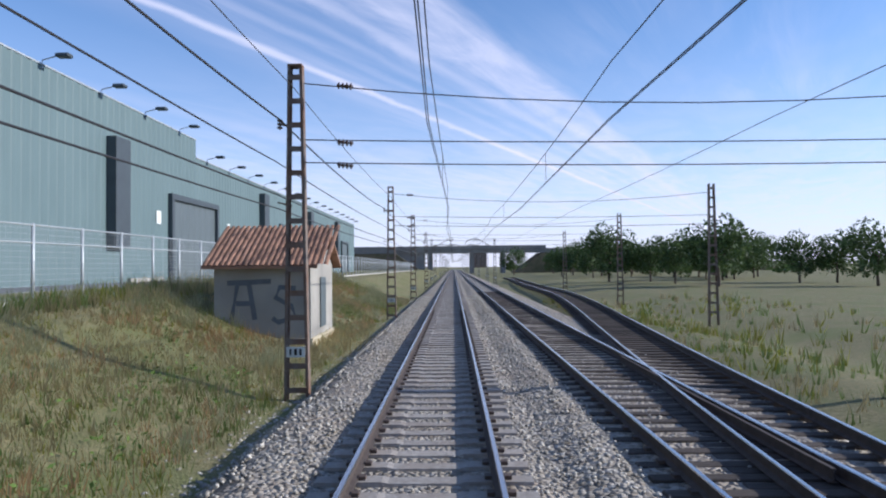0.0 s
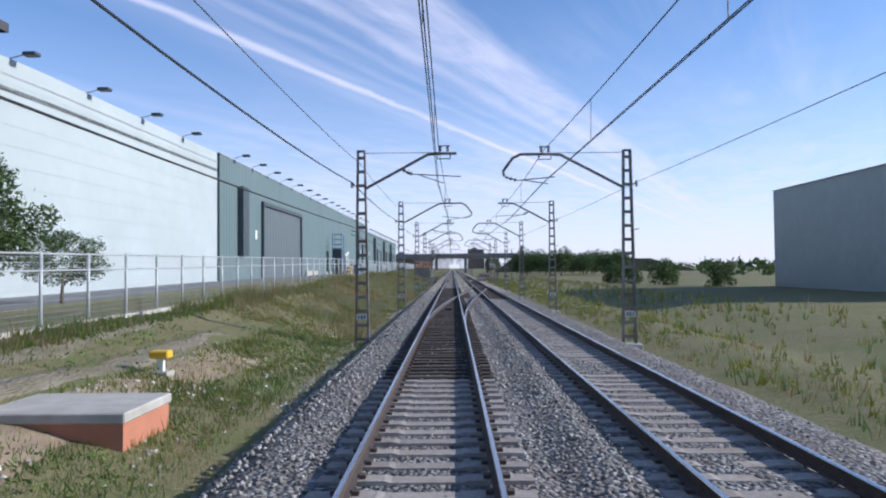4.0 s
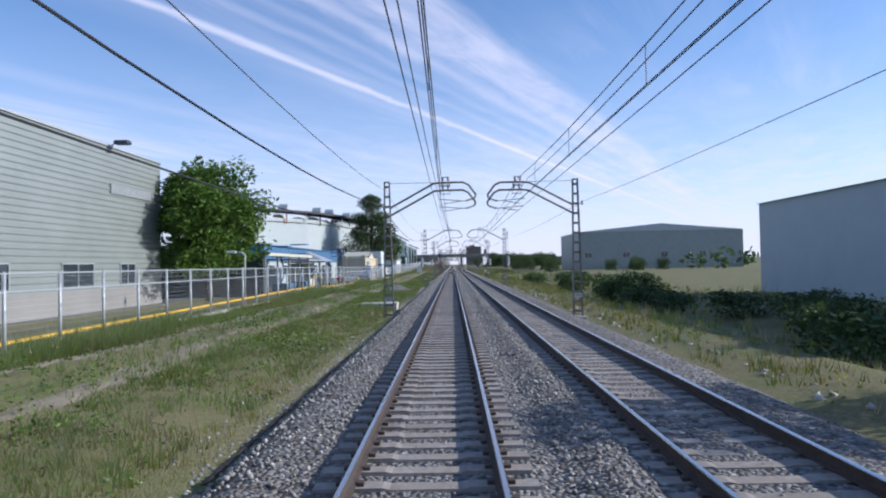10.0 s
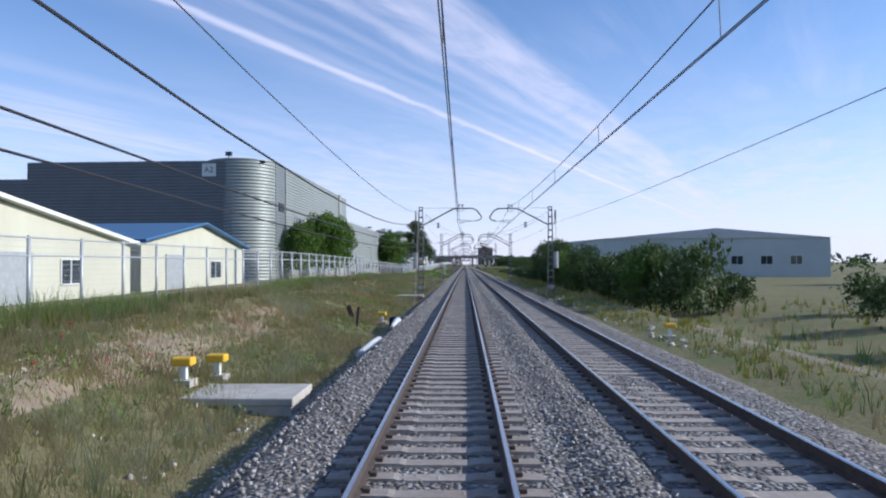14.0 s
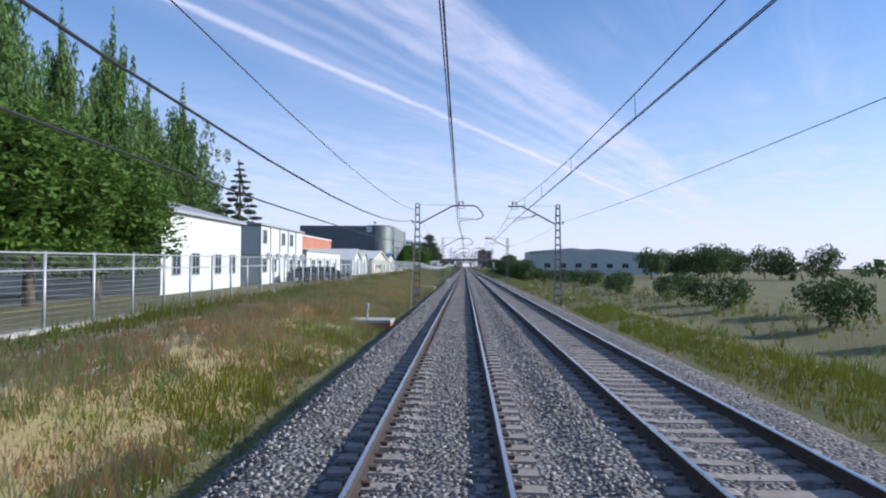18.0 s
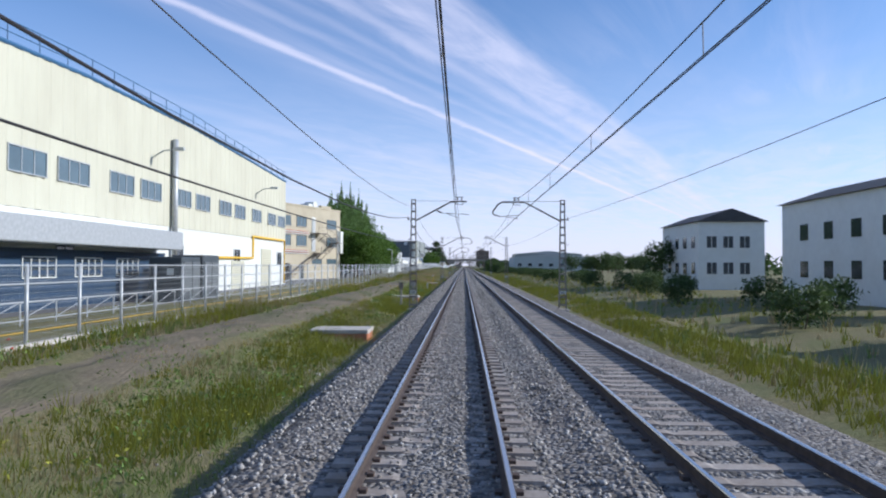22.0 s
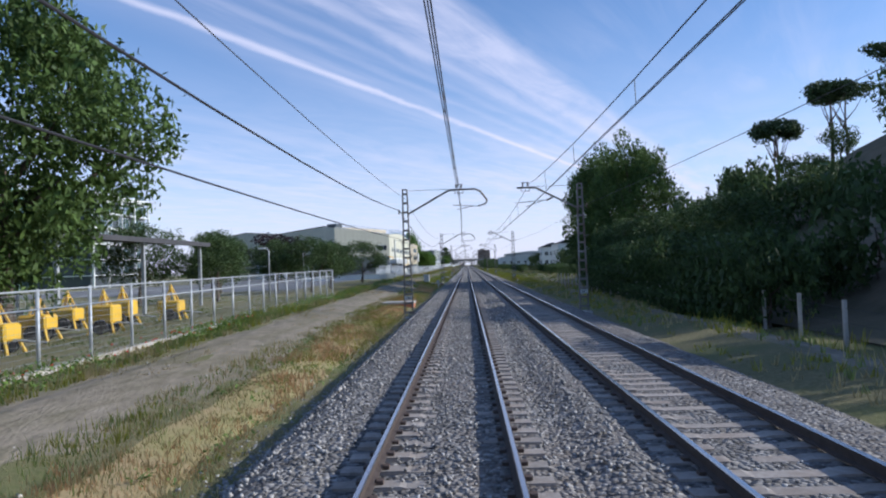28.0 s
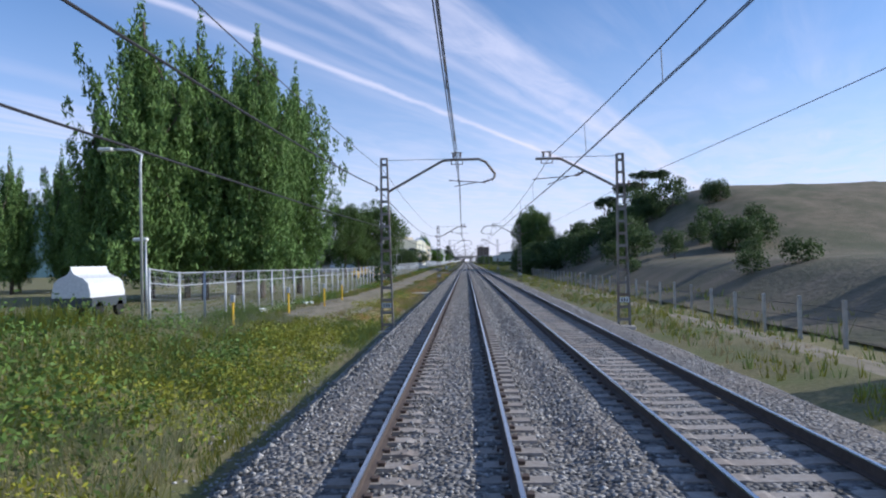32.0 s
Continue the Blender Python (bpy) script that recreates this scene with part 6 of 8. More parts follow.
sp = thing("site_plate", -11.26, -574, 2.1, "white number plate fixed to the fence", "sign")
part("plate", B(-11.27, -11.24, -574.3, -573.7, 1.98, 2.36), M_white, sp)
for y in (-574.18, -574.02, -573.86):
    part("digit_bar", B(-11.241, -11.234, y - 0.03, y + 0.03, 2.06, 2.28), M_black, sp)
fit_parent(sp)

# ---- long cream works building ----
I = thing("cream_works", -20.4, -610, 0, "long cream-clad works building with a blue roof railing", "industrial building")
roof_pts = [(-645.8, 11.6), (-632, 12.4), (-620, 12.9), (-605, 13.0), (-590, 12.6), (-577.5, 12.2)]
up_ = Mesh()
p = ribs(-645.8, -577.5, 1.1, 0.04, -20.4)
vs = [(x, y, 5.2) for x, y in p] + [(x, y, float(np.interp(y, [q[0] for q in roof_pts], [q[1] for q in roof_pts]))) for x, y in p]
n = len(p)
up_.add(vs, [(i, i + 1, n + i + 1, n + i) for i in range(n - 1)])
up_.add([(-20.7, y, z) for y, z in ((-645.8, 5.2), (-577.5, 5.2))] + [(-20.7, y, z) for y, z in roof_pts[::-1]], [tuple(range(2 + len(roof_pts)))])
part("upper_wall", up_, M_cream, I, "cream ribbed cladding")
part("lower_wall", B(-21, -20.42, -645.8, -577.5, 0.2, 5.2), M_white, I, "white lower wall")
part("back", B(-35.2, -21, -645.5, -577.5, 0.2, 11.4), M_white, I)
ew = Mesh()
p = [(a, -645.8 - o) for o, a in ribs(-35.2, -20.4, 1.1, 0.012, 0.0)]
ew.add([(x, y, 5.2) for x, y in p] + [(x, y, 11.6 + 2.1 * (-20.4 - x) / 14.8) for x, y in p], [(i, i + 1, len(p) + i + 1, len(p) + i) for i in range(len(p) - 1)])
ew.prism([(-35.2, 5.2), (-20.6, 5.2), (-20.6, 11.5), (-35.2, 13.6)], "y", -645.74, -645.4)
end_parts = [part("end_wall", ew, M_cream, I)]
end_parts += [part("end_wall_low", B(-35.2, -20.5, -646.0, -645.6, 0.2, 5.6), M_dark_and_shaded_silver, I, "dark grey lower wall")]
part("end_roof", Mesh().prism([(-35.2, 11.4), (-20.6, 11.4), (-35.2, 13.6)], "y", -645.4, -577.5), M_galv, I)
end_parts += [part("loading_door", B(-34.6, -28.2, -646.1, -645.98, 0.3, 5.0), M_dark_clad, I, "dark loading-bay shutter"), part("low_band", B(-24.4, -20.6, -646.06, -645.98, 0.3, 3.2), M_white, I, "white painted lower band")]
Wg = thing("works_wing", 0, 0, 0, "grey-beige gabled rear wing of the works", "industrial building")
Wg.matrix_world = pose(-34.4, -650.6, 0, 0, 0, -25)
wtop = [(0, 13.7), (-3.5, 14.2), (-19.2, 12.9), (-30.7, 13.9), (-38.6, 13.2)]
wp = [(a, -o) for o, a in ribs(-38.6, 0, 1.1, 0.012, 0.0)]
wm = Mesh()
wz = lambda x: float(np.interp(x, [q[0] for q in wtop[::-1]], [q[1] for q in wtop[::-1]]))
wm.add([(x, y, 5.2) for x, y in wp] + [(x, y, wz(x)) for x, y in wp], [(i, i + 1, len(wp) + i + 1, len(wp) + i) for i in range(len(wp) - 1)])
part("upper_wall", wm, M_cream, Wg, "shaded cream ribbed cladding")
part("core", Mesh().prism([(-38.6, 0.2), (0, 0.2)] + wtop, "y", 0.06, 26), M_beige, Wg)
part("lower_wall", Mesh().box(-38.6, -0.1, -0.1, 0.05, 0.2, 5.0), M_beige, Wg, "beige lower wall")
part("ledge", Mesh().box(-38.7, 0, -0.35, 0.04, 5.0, 5.25), M_white, Wg, "white projecting ledge")
part("roof_edge", Mesh().tube([(x, 0, z) for x, z in wtop], 0.1, 6), M_roofdark, Wg)
for k in range(7):
    win(Wg, "y", -0.03, -5.6 - 5.1 * k, -3.4 - 5.1 * k, 7.7, 9.0, 2, M_galv)
    if k < 5:
        win(Wg, "y", -0.16 if 1 <= k <= 3 else -0.1, -6.0 - 6.4 * k, -3.0 - 6.4 * k, 2.4, 3.8, 3, M_galv)
part("lamp_arm", Mesh().tube([(-2.4, 0, 10.2), (-2.6, -0.9, 10.8), (-3.4, -1.5, 11.0)], 0.05, 6), M_white, Wg)
part("roof_unit", B(-4.6, -1.6, 3, 6, 13.6, 14.9, c=0.05), M_dark_clad, Wg, "dark roof air-handling unit")
part("white_panel", Mesh().box(-27.5, -6.2, -0.16, -0.1, 0.6, 4.6), M_white, Wg, "white painted stretch of the lower wall")
lw = thing("yard_wall", -20, -707, 0, "low pale rendered wall closing the yard", "wall", kind="structure")
part("wall", B(-30, -12.6, -707.2, -706.9, -0.2, 1.35), M_white, lw)
part("coping", B(-30, -12.5, -707.26, -706.84, 1.35, 1.45, c=0.02), M_conc, lw)
fit_parent(lw)
ed = Mesh()
for (a, za), (b, zb) in zip(roof_pts, roof_pts[1:]):
    ed.tube([(-20.4, a, za), (-20.4, b, zb)], 0.12, 6)
for h in (0.55, 1.1):
    part("roof_rail", Mesh().tube([(-20.5, a, za + h) for a, za in roof_pts], 0.03, 5), M_blue_roof, I, "blue roof railing")
for y in np.arange(-645.6, -577, 2.4):
    z = float(np.interp(y, [q[0] for q in roof_pts], [q[1] for q in roof_pts]))
    part("rail_post", Mesh().tube([(-20.5, y, z), (-20.5, y, z + 1.1)], 0.03, 5), M_blue_roof, I)
part("roof_edge", ed, M_blue_roof, I)
end_parts.append(part("end_rail", Mesh().tube([(-35.2, -645.6, 14.8), (-20.5, -645.6, 12.7)], 0.03, 5).tube([(-35.2, -645.6, 14.2), (-20.5, -645.6, 12.1)], 0.03, 5).tube([(-35.2, -645.6, 13.7), (-20.4, -645.6, 11.6)], 0.1, 6), M_blue_roof, I))
for k, y in enumerate([-590.25 - 9.05 * (j // 2) - 5.15 * (j % 2) for j in range(12)] + [-584.8, -581.0]):
    if y > -645:
        win(I, "x", -20.36, y, y + 2.85, 6.85, 8.0, 3, M_galv, M_glass_b)
    if k % 3 == 1:
        win(I, "x", -20.4, y, y + 1.6, 2.6, 3.9, 2, M_galv)
for x in (-34.0, -28.6, -23.8):
    end_parts.append(win(I, "y", -645.85, x, x + 2.6, 7.3, 8.6, 3, M_white))
for y, zt in ((-603, 2.9), (-596, 2.9), (-587, 4.2)):
    part("roller_door", Mesh().prism([(-20.44, 0.3)] + ribs(0.3, zt, 0.2, 0.03, -20.38) + [(-20.44, zt)], "y", y, y + 3.6), M_cream, I, "cream roller shutter door")
part("ground_floor", Mesh().prism([(-20.42, 0.3)] + [(-20.3 + 0.04 * (k % 2), 0.3 + 0.2 * k) for k in range(16)] + [(-20.42, 3.3)], "y", -645, -610), M_navy, I, "dark navy grooved ground-floor panels")
for y in np.arange(-643, -611, 4.4):
    win(I, "x", -20.3, y, y + 2.6, 1.9, 2.85, 4, M_white)
part("awning", B(-20.4, -18.6, -645.5, -611, 3.5, 4.7, c=0.05), M_galv, I, "grey sheet canopy box")
part("flue", Mesh().tube([(-20.1, -634.5, 4.0), (-20.1, -634.5, 10.6)], 0.22, 10), M_galv, I, "grey flue pipe", True)
part("flue", Mesh().tube([(-20.1, -608.9, 3.0), (-20.1, -608.9, 11.4)], 0.2, 10), M_galv, I, "grey flue pipe", True)
gp = Mesh().tube([(-20.2, -649, 5.35), (-20.2, -642, 5.35), (-20.1, -640.6, 5.3), (-20.1, -640.6, 2.9), (-20.1, -638.6, 2.9)], 0.13, 8).tube([(-20.2, -606, 3.1), (-20.2, -590.4, 3.2), (-20.2, -590.4, 5.3), (-20.2, -578.7, 5.3), (-20.2, -578.7, 0.5)], 0.11, 8)
part("gas_pipe", gp, M_yellow, I, "yellow gas pipe on brackets", True)
for y in (-636, -612, -589):
    part("lamp_arm", Mesh().tube([(-20.4, y, 9.6), (-19.6, y, 10.1), (-18.6, y, 10.2)], 0.05, 6).box(-18.9, -18.2, y - 0.15, y + 0.15, 10.1, 10.3), M_galv, I)
flight(I, -19.4, -648.5, 0.3, -638.5, 4.6, 20)
part("landing", B(-20.4, -18.4, -638.5, -634.8, 4.55, 4.65), M_galv, I)
part("landing_rail", Mesh().tube([(-18.4, -638.5, 5.6), (-18.4, -634.8, 5.6), (-20.4, -634.8, 5.6)], 0.03, 5), M_galv, I)
part("door", B(-20.42, -20.34, -637.4, -636.3, 4.65, 6.8), M_galv, I)
part("door", B(-20.42, -20.34, -617, -614, 0.3, 3.0), M_glass, I)
part("end_core", Mesh().prism([(-20.6, -645.4), (-35.2, -645.4), (-34.3, -650.1)], "z", 0.2, 11.3), M_white, I)
fit_parent(I)
# the end wall stands askew to the long front
askew = Matrix.Translation((-20.4, -645.8, 0)) @ Matrix.Rotation(radians(19), 4, "Z") @ Matrix.Translation((20.4, 645.8, 0))
for ob in end_parts:
    ob.matrix_basis = askew
for k, y in enumerate((-616.5, -613.2)):
    c = thing("switchgear_cabinet", -17.5, y, 0, "tall dark grey switchgear cabinet standing in the yard", "cabinet", "switchgear cabinets")
    part("body", B(-18.4, -16.4, y, y + 2.9, 0.3, 3.0 + 0.15 * k, c=0.05), M_dark_clad, c)
    part("door", B(-16.4, -16.34, y + 0.2, y + 1.4, 0.6, 2.7), M_dark_and_shaded_silver, c)
    part("door", B(-16.4, -16.34, y + 1.5, y + 2.7, 0.6, 2.7), M_dark_and_shaded_silver, c)
    part("notice", B(-17.3, -16.9, y - 0.03, y + 0.005, 1.9, 2.3), M_white, c)
    fit_parent(c)
yr = thing("guard_rail", -14.5, -640, 0, "white lattice guard rail along the yard edge", "guard rail")
for z_, r_ in ((1.15, 0.04), (0.5, 0.03)):
    part("rail", Mesh().tube([(-15.5, -668, z_), (-15.5, -585, z_)], r_, 6), M_galv, yr)
for y in np.arange(-668, -584, 2.2):
    part("brace", Mesh().tube([(-15.5, y, 0.3), (-15.5, y, 1.15)], 0.03, 5).tube([(-15.5, y, 0.5), (-15.5, y + 2.2, 1.15)], 0.02, 5), M_galv, yr)
fit_parent(yr)
solo("yard_line", B(-13.9, -13.75, -668, -580, 0.32, 0.335), M_yellow, "yellow painted edge line of the yard", "marking", kind="structure")

# ---- bridge ----
br_ = thing("road_bridge", 0, 300, 0, "grey concrete road bridge across the line", "bridge")
part("deck", Mesh().prism([(-60, 8.6), (-60, 10.2), (40, 10.2), (90, 9.0), (90, 7.4), (40, 8.4)], "y", 294, 308), M_bridge, br_)
part("parapet", Mesh().box(-60, 40, 293.6, 293.9, 10.0, 11.4), M_bridge, br_)
for x in (-9.5, 8.5, 22):
    part("pier", B(x - 0.8, x + 0.8, 295, 307, -0.6, 8.5, c=0.1), M_bridge, br_)
part("abutment", B(-30, -12, 295, 307, -0.5, 8.6), M_bridge, br_)
fit_parent(br_)
solo("approach_bank", Mesh().prism([(-140, 0), (-12, 0), (-24, 8.4), (-120, 8.0)], "y", 290, 312), M_hill, "grassy bridge approach bank", "embankment", kind="structure")
solo("approach_bank", Mesh().prism([(26, -0.5), (150, -0.5), (120, 7.4), (38, 8.2)], "y", 290, 312), M_hill, "grassy bridge approach bank", "embankment", kind="structure")
tb = thing("tower_block", 74, 2000, 0, "brown slab block of flats far behind the bridge", "building")
part("wall", B(48, 98, 2000, 2030, -0.6, 60), M_brown, tb)
part("roof_house", B(60, 76, 2004, 2020, 60, 65), M_brown, tb)
for z in range(6, 58, 6):
    for x in range(50, 96, 8):
        win(tb, "y", 2000, x, x + 5, z, z + 3, 1)
fit_parent(tb)

# ---- buildings beyond the other track ----
def far_hall(name, x0, x1, y0, y1, z1, m_, label, wins=6):
    h = thing(name, x0, y0, 0, label, "industrial building")
    part("wall", Mesh().box(x0, x1, y0, y1, -0.6, z1), m_, h)
    part("roof", Mesh().prism([(x0 - 0.3, z1), (x1 + 0.3, z1), ((x0 + x1) / 2, z1 + (x1 - x0) * 0.045)], "y", y0 - 0.3, y1), M_galv, h)
    for k in range(wins):
        x = x0 + 2 + (x1 - x0 - 4) * k / wins
        win(h, "y", y0, x, x + 2.2, z1 * 0.3, z1 * 0.3 + 1.6, 2)
    return fit_parent(h)


far_hall("grey_shed", 44, 100, -73, -34, 12.6, M_silver, "large plain grey shed far beyond the line", 4)
far_hall("low_shed", 27, 70, -289, -250, 7.2, M_white_wall, "long low pale shed beyond the trees", 7)
def white_house(x0, x1, y0, y1, z1, label):
    h = thing("white_house", x0, y0, 0, label, "house", "white houses")
    part("wall", B(x0, x1, y0, y1, -0.5, z1), M_white, h)
    part("roof", Mesh().prism([(x0 - 0.4, z1), (x1 + 0.4, z1), ((x0 + x1) / 2, z1 + 1.6)], "y", y0 - 0.4, y1 + 0.4), M_roofdark, h)
    for z in (1.6, 4.8):
        if z + 2 < z1:
            for k in range(3):
                x = x0 + 1 + (x1 - x0 - 2) * k / 3
                win(h, "y", y0, x, x + 1.2, z, z + 1.4, 2)
            for k in range(4):
                y = y0 + 1.2 + (y1 - y0 - 2) * k / 4
                m = Mesh().box(x0 - 0.06, x0 + 0.01, y, y + 1.3, z, z + 1.4)
                part("window", m, M_glass, h)
    return fit_parent(h)
white_house(33, 42, -646, -628, 8.4, "white two-storey house with grey pitched roof")
white_house(30, 39, -610, -592, 8.2, "white two-storey house beside another")
white_house(29, 37, -572, -557, 8.0, "white terraced house with grey roof")
white_house(47, 57, -640, -622, 8.6, "white two-storey house behind trees")

# ---- trees ----
def blob_leaves(blobs, count, size, seed, flat=0.0, lift=0.0, slim=0.42):
    """Leaf cards gathered in clumps: blobs are (x, y, z, radius, squash)."""
    rng = np.random.default_rng(seed)
    vol = np.array([b[3] ** 2 * b[4] for b in blobs])
    pick = rng.choice(len(blobs), count, p=vol / vol.sum())
    bl = np.array(blobs)[pick]
    d = rng.normal(size=(count, 3))
    d /= np.linalg.norm(d, axis=1, keepdims=True)
    r = rng.uniform(0.45, 1.0, count) ** 0.6
    r *= 1 + 0.25 * rng.normal(size=count) * (rng.uniform(size=count) < 0.3)
    c = bl[:, :3] + d * (r * bl[:, 3])[:, None] * np.stack([np.ones(count), np.ones(count), bl[:, 4]], 1)
    s = size * rng.uniform(0.55, 1.35, count)
    u = rng.normal(size=(count, 3)) + d * 0.3
    u[:, 2] *= 1 - flat
    u[:, 2] += lift
    u /= np.linalg.norm(u, axis=1, keepdims=True)
    w = np.cross(u, rng.normal(size=(count, 3)))
    w /= np.linalg.norm(w, axis=1, keepdims=True)
    a, b = u * s[:, None], w * (s * slim)[:, None]
    co = np.stack([c - a, c + b - 0.15 * a, c + a, c - b - 0.15 * a], 1).reshape(-1, 3)
    return co, np.arange(4 * count)


def tree(name, label, h, crown, count, leaf, mat_leaf, seed, trunk_r=0.2, trunk_h=None, limbs=5, category="tree", flat=0.0, group="", lift=0.0, slim=0.42):
    """Tapered trunk, limbs out to the clumps, and a crown of many small leaves."""
    ob = thing(name, 0, 0, 0, label, category, group)
    rng = random.Random(seed)
    th = trunk_h or h * 0.55
    tr = Mesh()
    pts = [(rng.uniform(-0.05, 0.05) * k, rng.uniform(-0.05, 0.05) * k, -0.3 + (th + 0.3) * k / 5) for k in range(6)]
    tr.tube(pts, trunk_r, 8, trunk_r * 0.35)
    for b in rng.sample(crown, min(limbs, len(crown))):
        z0 = th * rng.uniform(0.45, 0.95)
        base = Vector((0, 0, z0))
        tip = Vector(b[:3])
        mid = base.lerp(tip, 0.5) + Vector((0, 0, -0.1 * (tip - base).length))
        tr.tube([base, mid, tip], trunk_r * 0.4, 5, trunk_r * 0.08)
    part("trunk", tr, M_bark, ob, smooth=True)
    co, idx = blob_leaves(crown, count, leaf, seed, flat, lift, slim)
    part("crown", raw_mesh("crown", co, idx, mat_leaf, 4), mat_leaf, ob)
    return ob


def clumps(seed, n, rx, rz, zc, rb, top=1.0, squash=0.85):
    rng = random.Random(seed)
    out = []
    for k in range(n):
        a, e = rng.uniform(0, 6.28), rng.uniform(-0.75, 1.0)
        q = math.sqrt(max(0, 1 - e * e)) * rng.uniform(0.45, 0.95)
        out.append((rx * q * math.cos(a), rx * q * math.sin(a), zc + rz * e * 0.85, rb * rng.uniform(0.65, 1.2), squash))
    return out


def place(ob, x, y, s=1.0, turn=0.0, first=False, sz=None, dz=0.0):
    m = pose(x, y, ground_z(x, y) + dz, 0, 0, turn) @ Matrix.Diagonal((s, s, sz or s, 1))
    if first:
        ob.matrix_world = m
        return ob
    return copy_thing(ob, m)


broad = tree("broadleaf_tree", "round-crowned green broadleaf tree", 9, clumps(1, 38, 3.3, 3.9, 5.2, 1.3), 9500, 0.145, M_leaf, 1, 0.2, 4.2)
broad2 = tree("broadleaf_tree", "spreading dark green broadleaf tree", 11, clumps(2, 46, 4.3, 4.6, 6.2, 1.4), 10000, 0.16, M_leaf_d, 2, 0.26, 5)
far_tree = tree("broadleaf_tree", "dark green broadleaf tree among others", 11, clumps(22, 24, 4.4, 4.6, 5.6, 1.9), 2400, 0.36, M_leaf_d, 22, 0.26, 5)
light = tree("light_tree", "light green open-crowned tree", 11, clumps(3, 28, 3.6, 4.2, 6.8, 1.1), 4600, 0.19, M_leaf_l, 3, 0.2, 5.5)
pin_c = []
pr_ = random.Random(44)
for k in range(92):
    u = pr_.random()
    az, q = pr_.uniform(0, 6.283), math.sqrt(pr_.uniform(0.1, 1))
    wide_ = (4.4 * (1 - u ** 1.7) + 0.9) * (0.72 if k % 6 == 0 else 1)
    pin_c.append((wide_ * q * math.cos(az), wide_ * q * math.sin(az), 4.6 + 14.4 * u, pr_.uniform(1.5, 2.2) * (1.1 - 0.45 * u), 0.85))
pine = tree("pine_tree", "tall dark green pine with a dense clumped crown", 20, pin_c, 27000, 0.19, M_needle, 4, 0.4, 17, 12)
pop_c = []
for k in range(30):
    rise = random.Random(500 + k)
    az, z0 = k * 2.4, 0.6 + 0.43 * k + rise.uniform(-0.4, 0.4)
    span = rise.uniform(0.42, 0.62) * (22.0 - z0)
    lean_ = rise.uniform(0.34, 0.56) if k < 22 else rise.uniform(0.15, 0.3)
    for q in (0.2, 0.4, 0.6, 0.8, 1.0):
        r_ = span * q * lean_ * (1.25 - 0.35 * q) + 0.25
        pop_c.append((r_ * math.cos(az), r_ * math.sin(az), z0 + span * q, 1.0 * (1.15 - 0.75 * q), 2.2))
for k in range(26):
    low = random.Random(800 + k)
    az, r_ = low.uniform(0, 6.283), low.uniform(0.6, 3.4)
    pop_c.append((r_ * math.cos(az), r_ * math.sin(az), low.uniform(1.2, 5.5) + 0.5 * r_, low.uniform(0.6, 1.0), 1.5))
pop_c += [(0, 0, 16 + 0.9 * k, 0.75 - 0.09 * k, 2.0) for k in range(7)]
poplar = tree("poplar_tree", "tall grey-green poplar with upswept branches", 22, pop_c, 25000, 0.24, M_poplar, 5, 0.32, 19, 16, lift=1.5, slim=0.3)
rc = random.Random(71)
pla_c = []
for k in range(64):
    az, q, zz = rc.uniform(0, 6.283), math.sqrt(rc.uniform(0.05, 1)), rc.uniform(0, 1)
    wide_ = 2.9 * q * (1 - 0.45 * max(0, zz - 0.55) / 0.45)
    pla_c.append((wide_ * math.cos(az), wide_ * math.sin(az), 2.4 + 6.6 * zz, 1.1, 0.9))
plane = tree("plane_tree", "dense mid-green round-topped plane tree behind the fence", 10, pla_c, 18000, 0.16, M_leaf, 31, 0.22, 5, 8)
spr_c = []
for k in range(120):
    az, e = rc.uniform(0, 6.283), rc.uniform(-1.0, 1.0)
    q = math.sqrt(max(0, 1 - e * e)) * math.sqrt(rc.uniform(0.08, 1))
    spr_c.append((6.4 * q * math.cos(az), 6.4 * q * math.sin(az), 7.3 + 5.6 * e * rc.uniform(0.5, 1.0), 1.5 * rc.uniform(0.6, 1.15), 0.7))
spread = tree("spreading_tree", "wide spreading green tree with feathery foliage", 14, spr_c, 28000, 0.17, M_leaf_s, 33, 0.35, 6, 12)
shrub = tree("shrub", "dense green roadside shrub", 2.6, clumps(6, 16, 1.5, 1.0, 1.0, 0.75), 1500, 0.13, M_leaf_d, 6, 0.05, 1, 3, "shrub")
cypress = tree("cypress", "dark green slim cypress on the hillside", 9, [(0, 0, 0.8 + k * 0.55, 0.75 * (1 - k / 17) + 0.12, 1.2) for k in range(15)], 2200, 0.14, M_needle, 7, 0.14, 8, 0)
stone_pine = tree("stone_pine", "stone pine with a flat umbrella crown", 9, clumps(8, 18, 3.0, 0.9, 7.6, 1.1, squash=0.6), 3000, 0.2, M_needle, 8, 0.2, 7, 6)
cedar_c = [(1.0 * (14 - k) * 0.24 * math.cos(k * 2.4 + j * 1.57), 1.0 * (14 - k) * 0.24 * math.sin(k * 2.4 + j * 1.57), 5 + k * 0.95, 0.75 * (15 - k) / 10 + 0.1, 0.25) for k in range(14) for j in range(4)]
cedar = tree("cedar_tree", "dark layered cedar with a thin spire top", 18.5, cedar_c, 7500, 0.27, M_needle, 9, 0.26, 18, 14, flat=0.6)
plum = tree("plum_tree", "dark purple-leaved plum tree", 6, clumps(10, 14, 2.2, 2.0, 4.0, 1.0), 2200, 0.16, M_purple, 10, 0.14, 3)

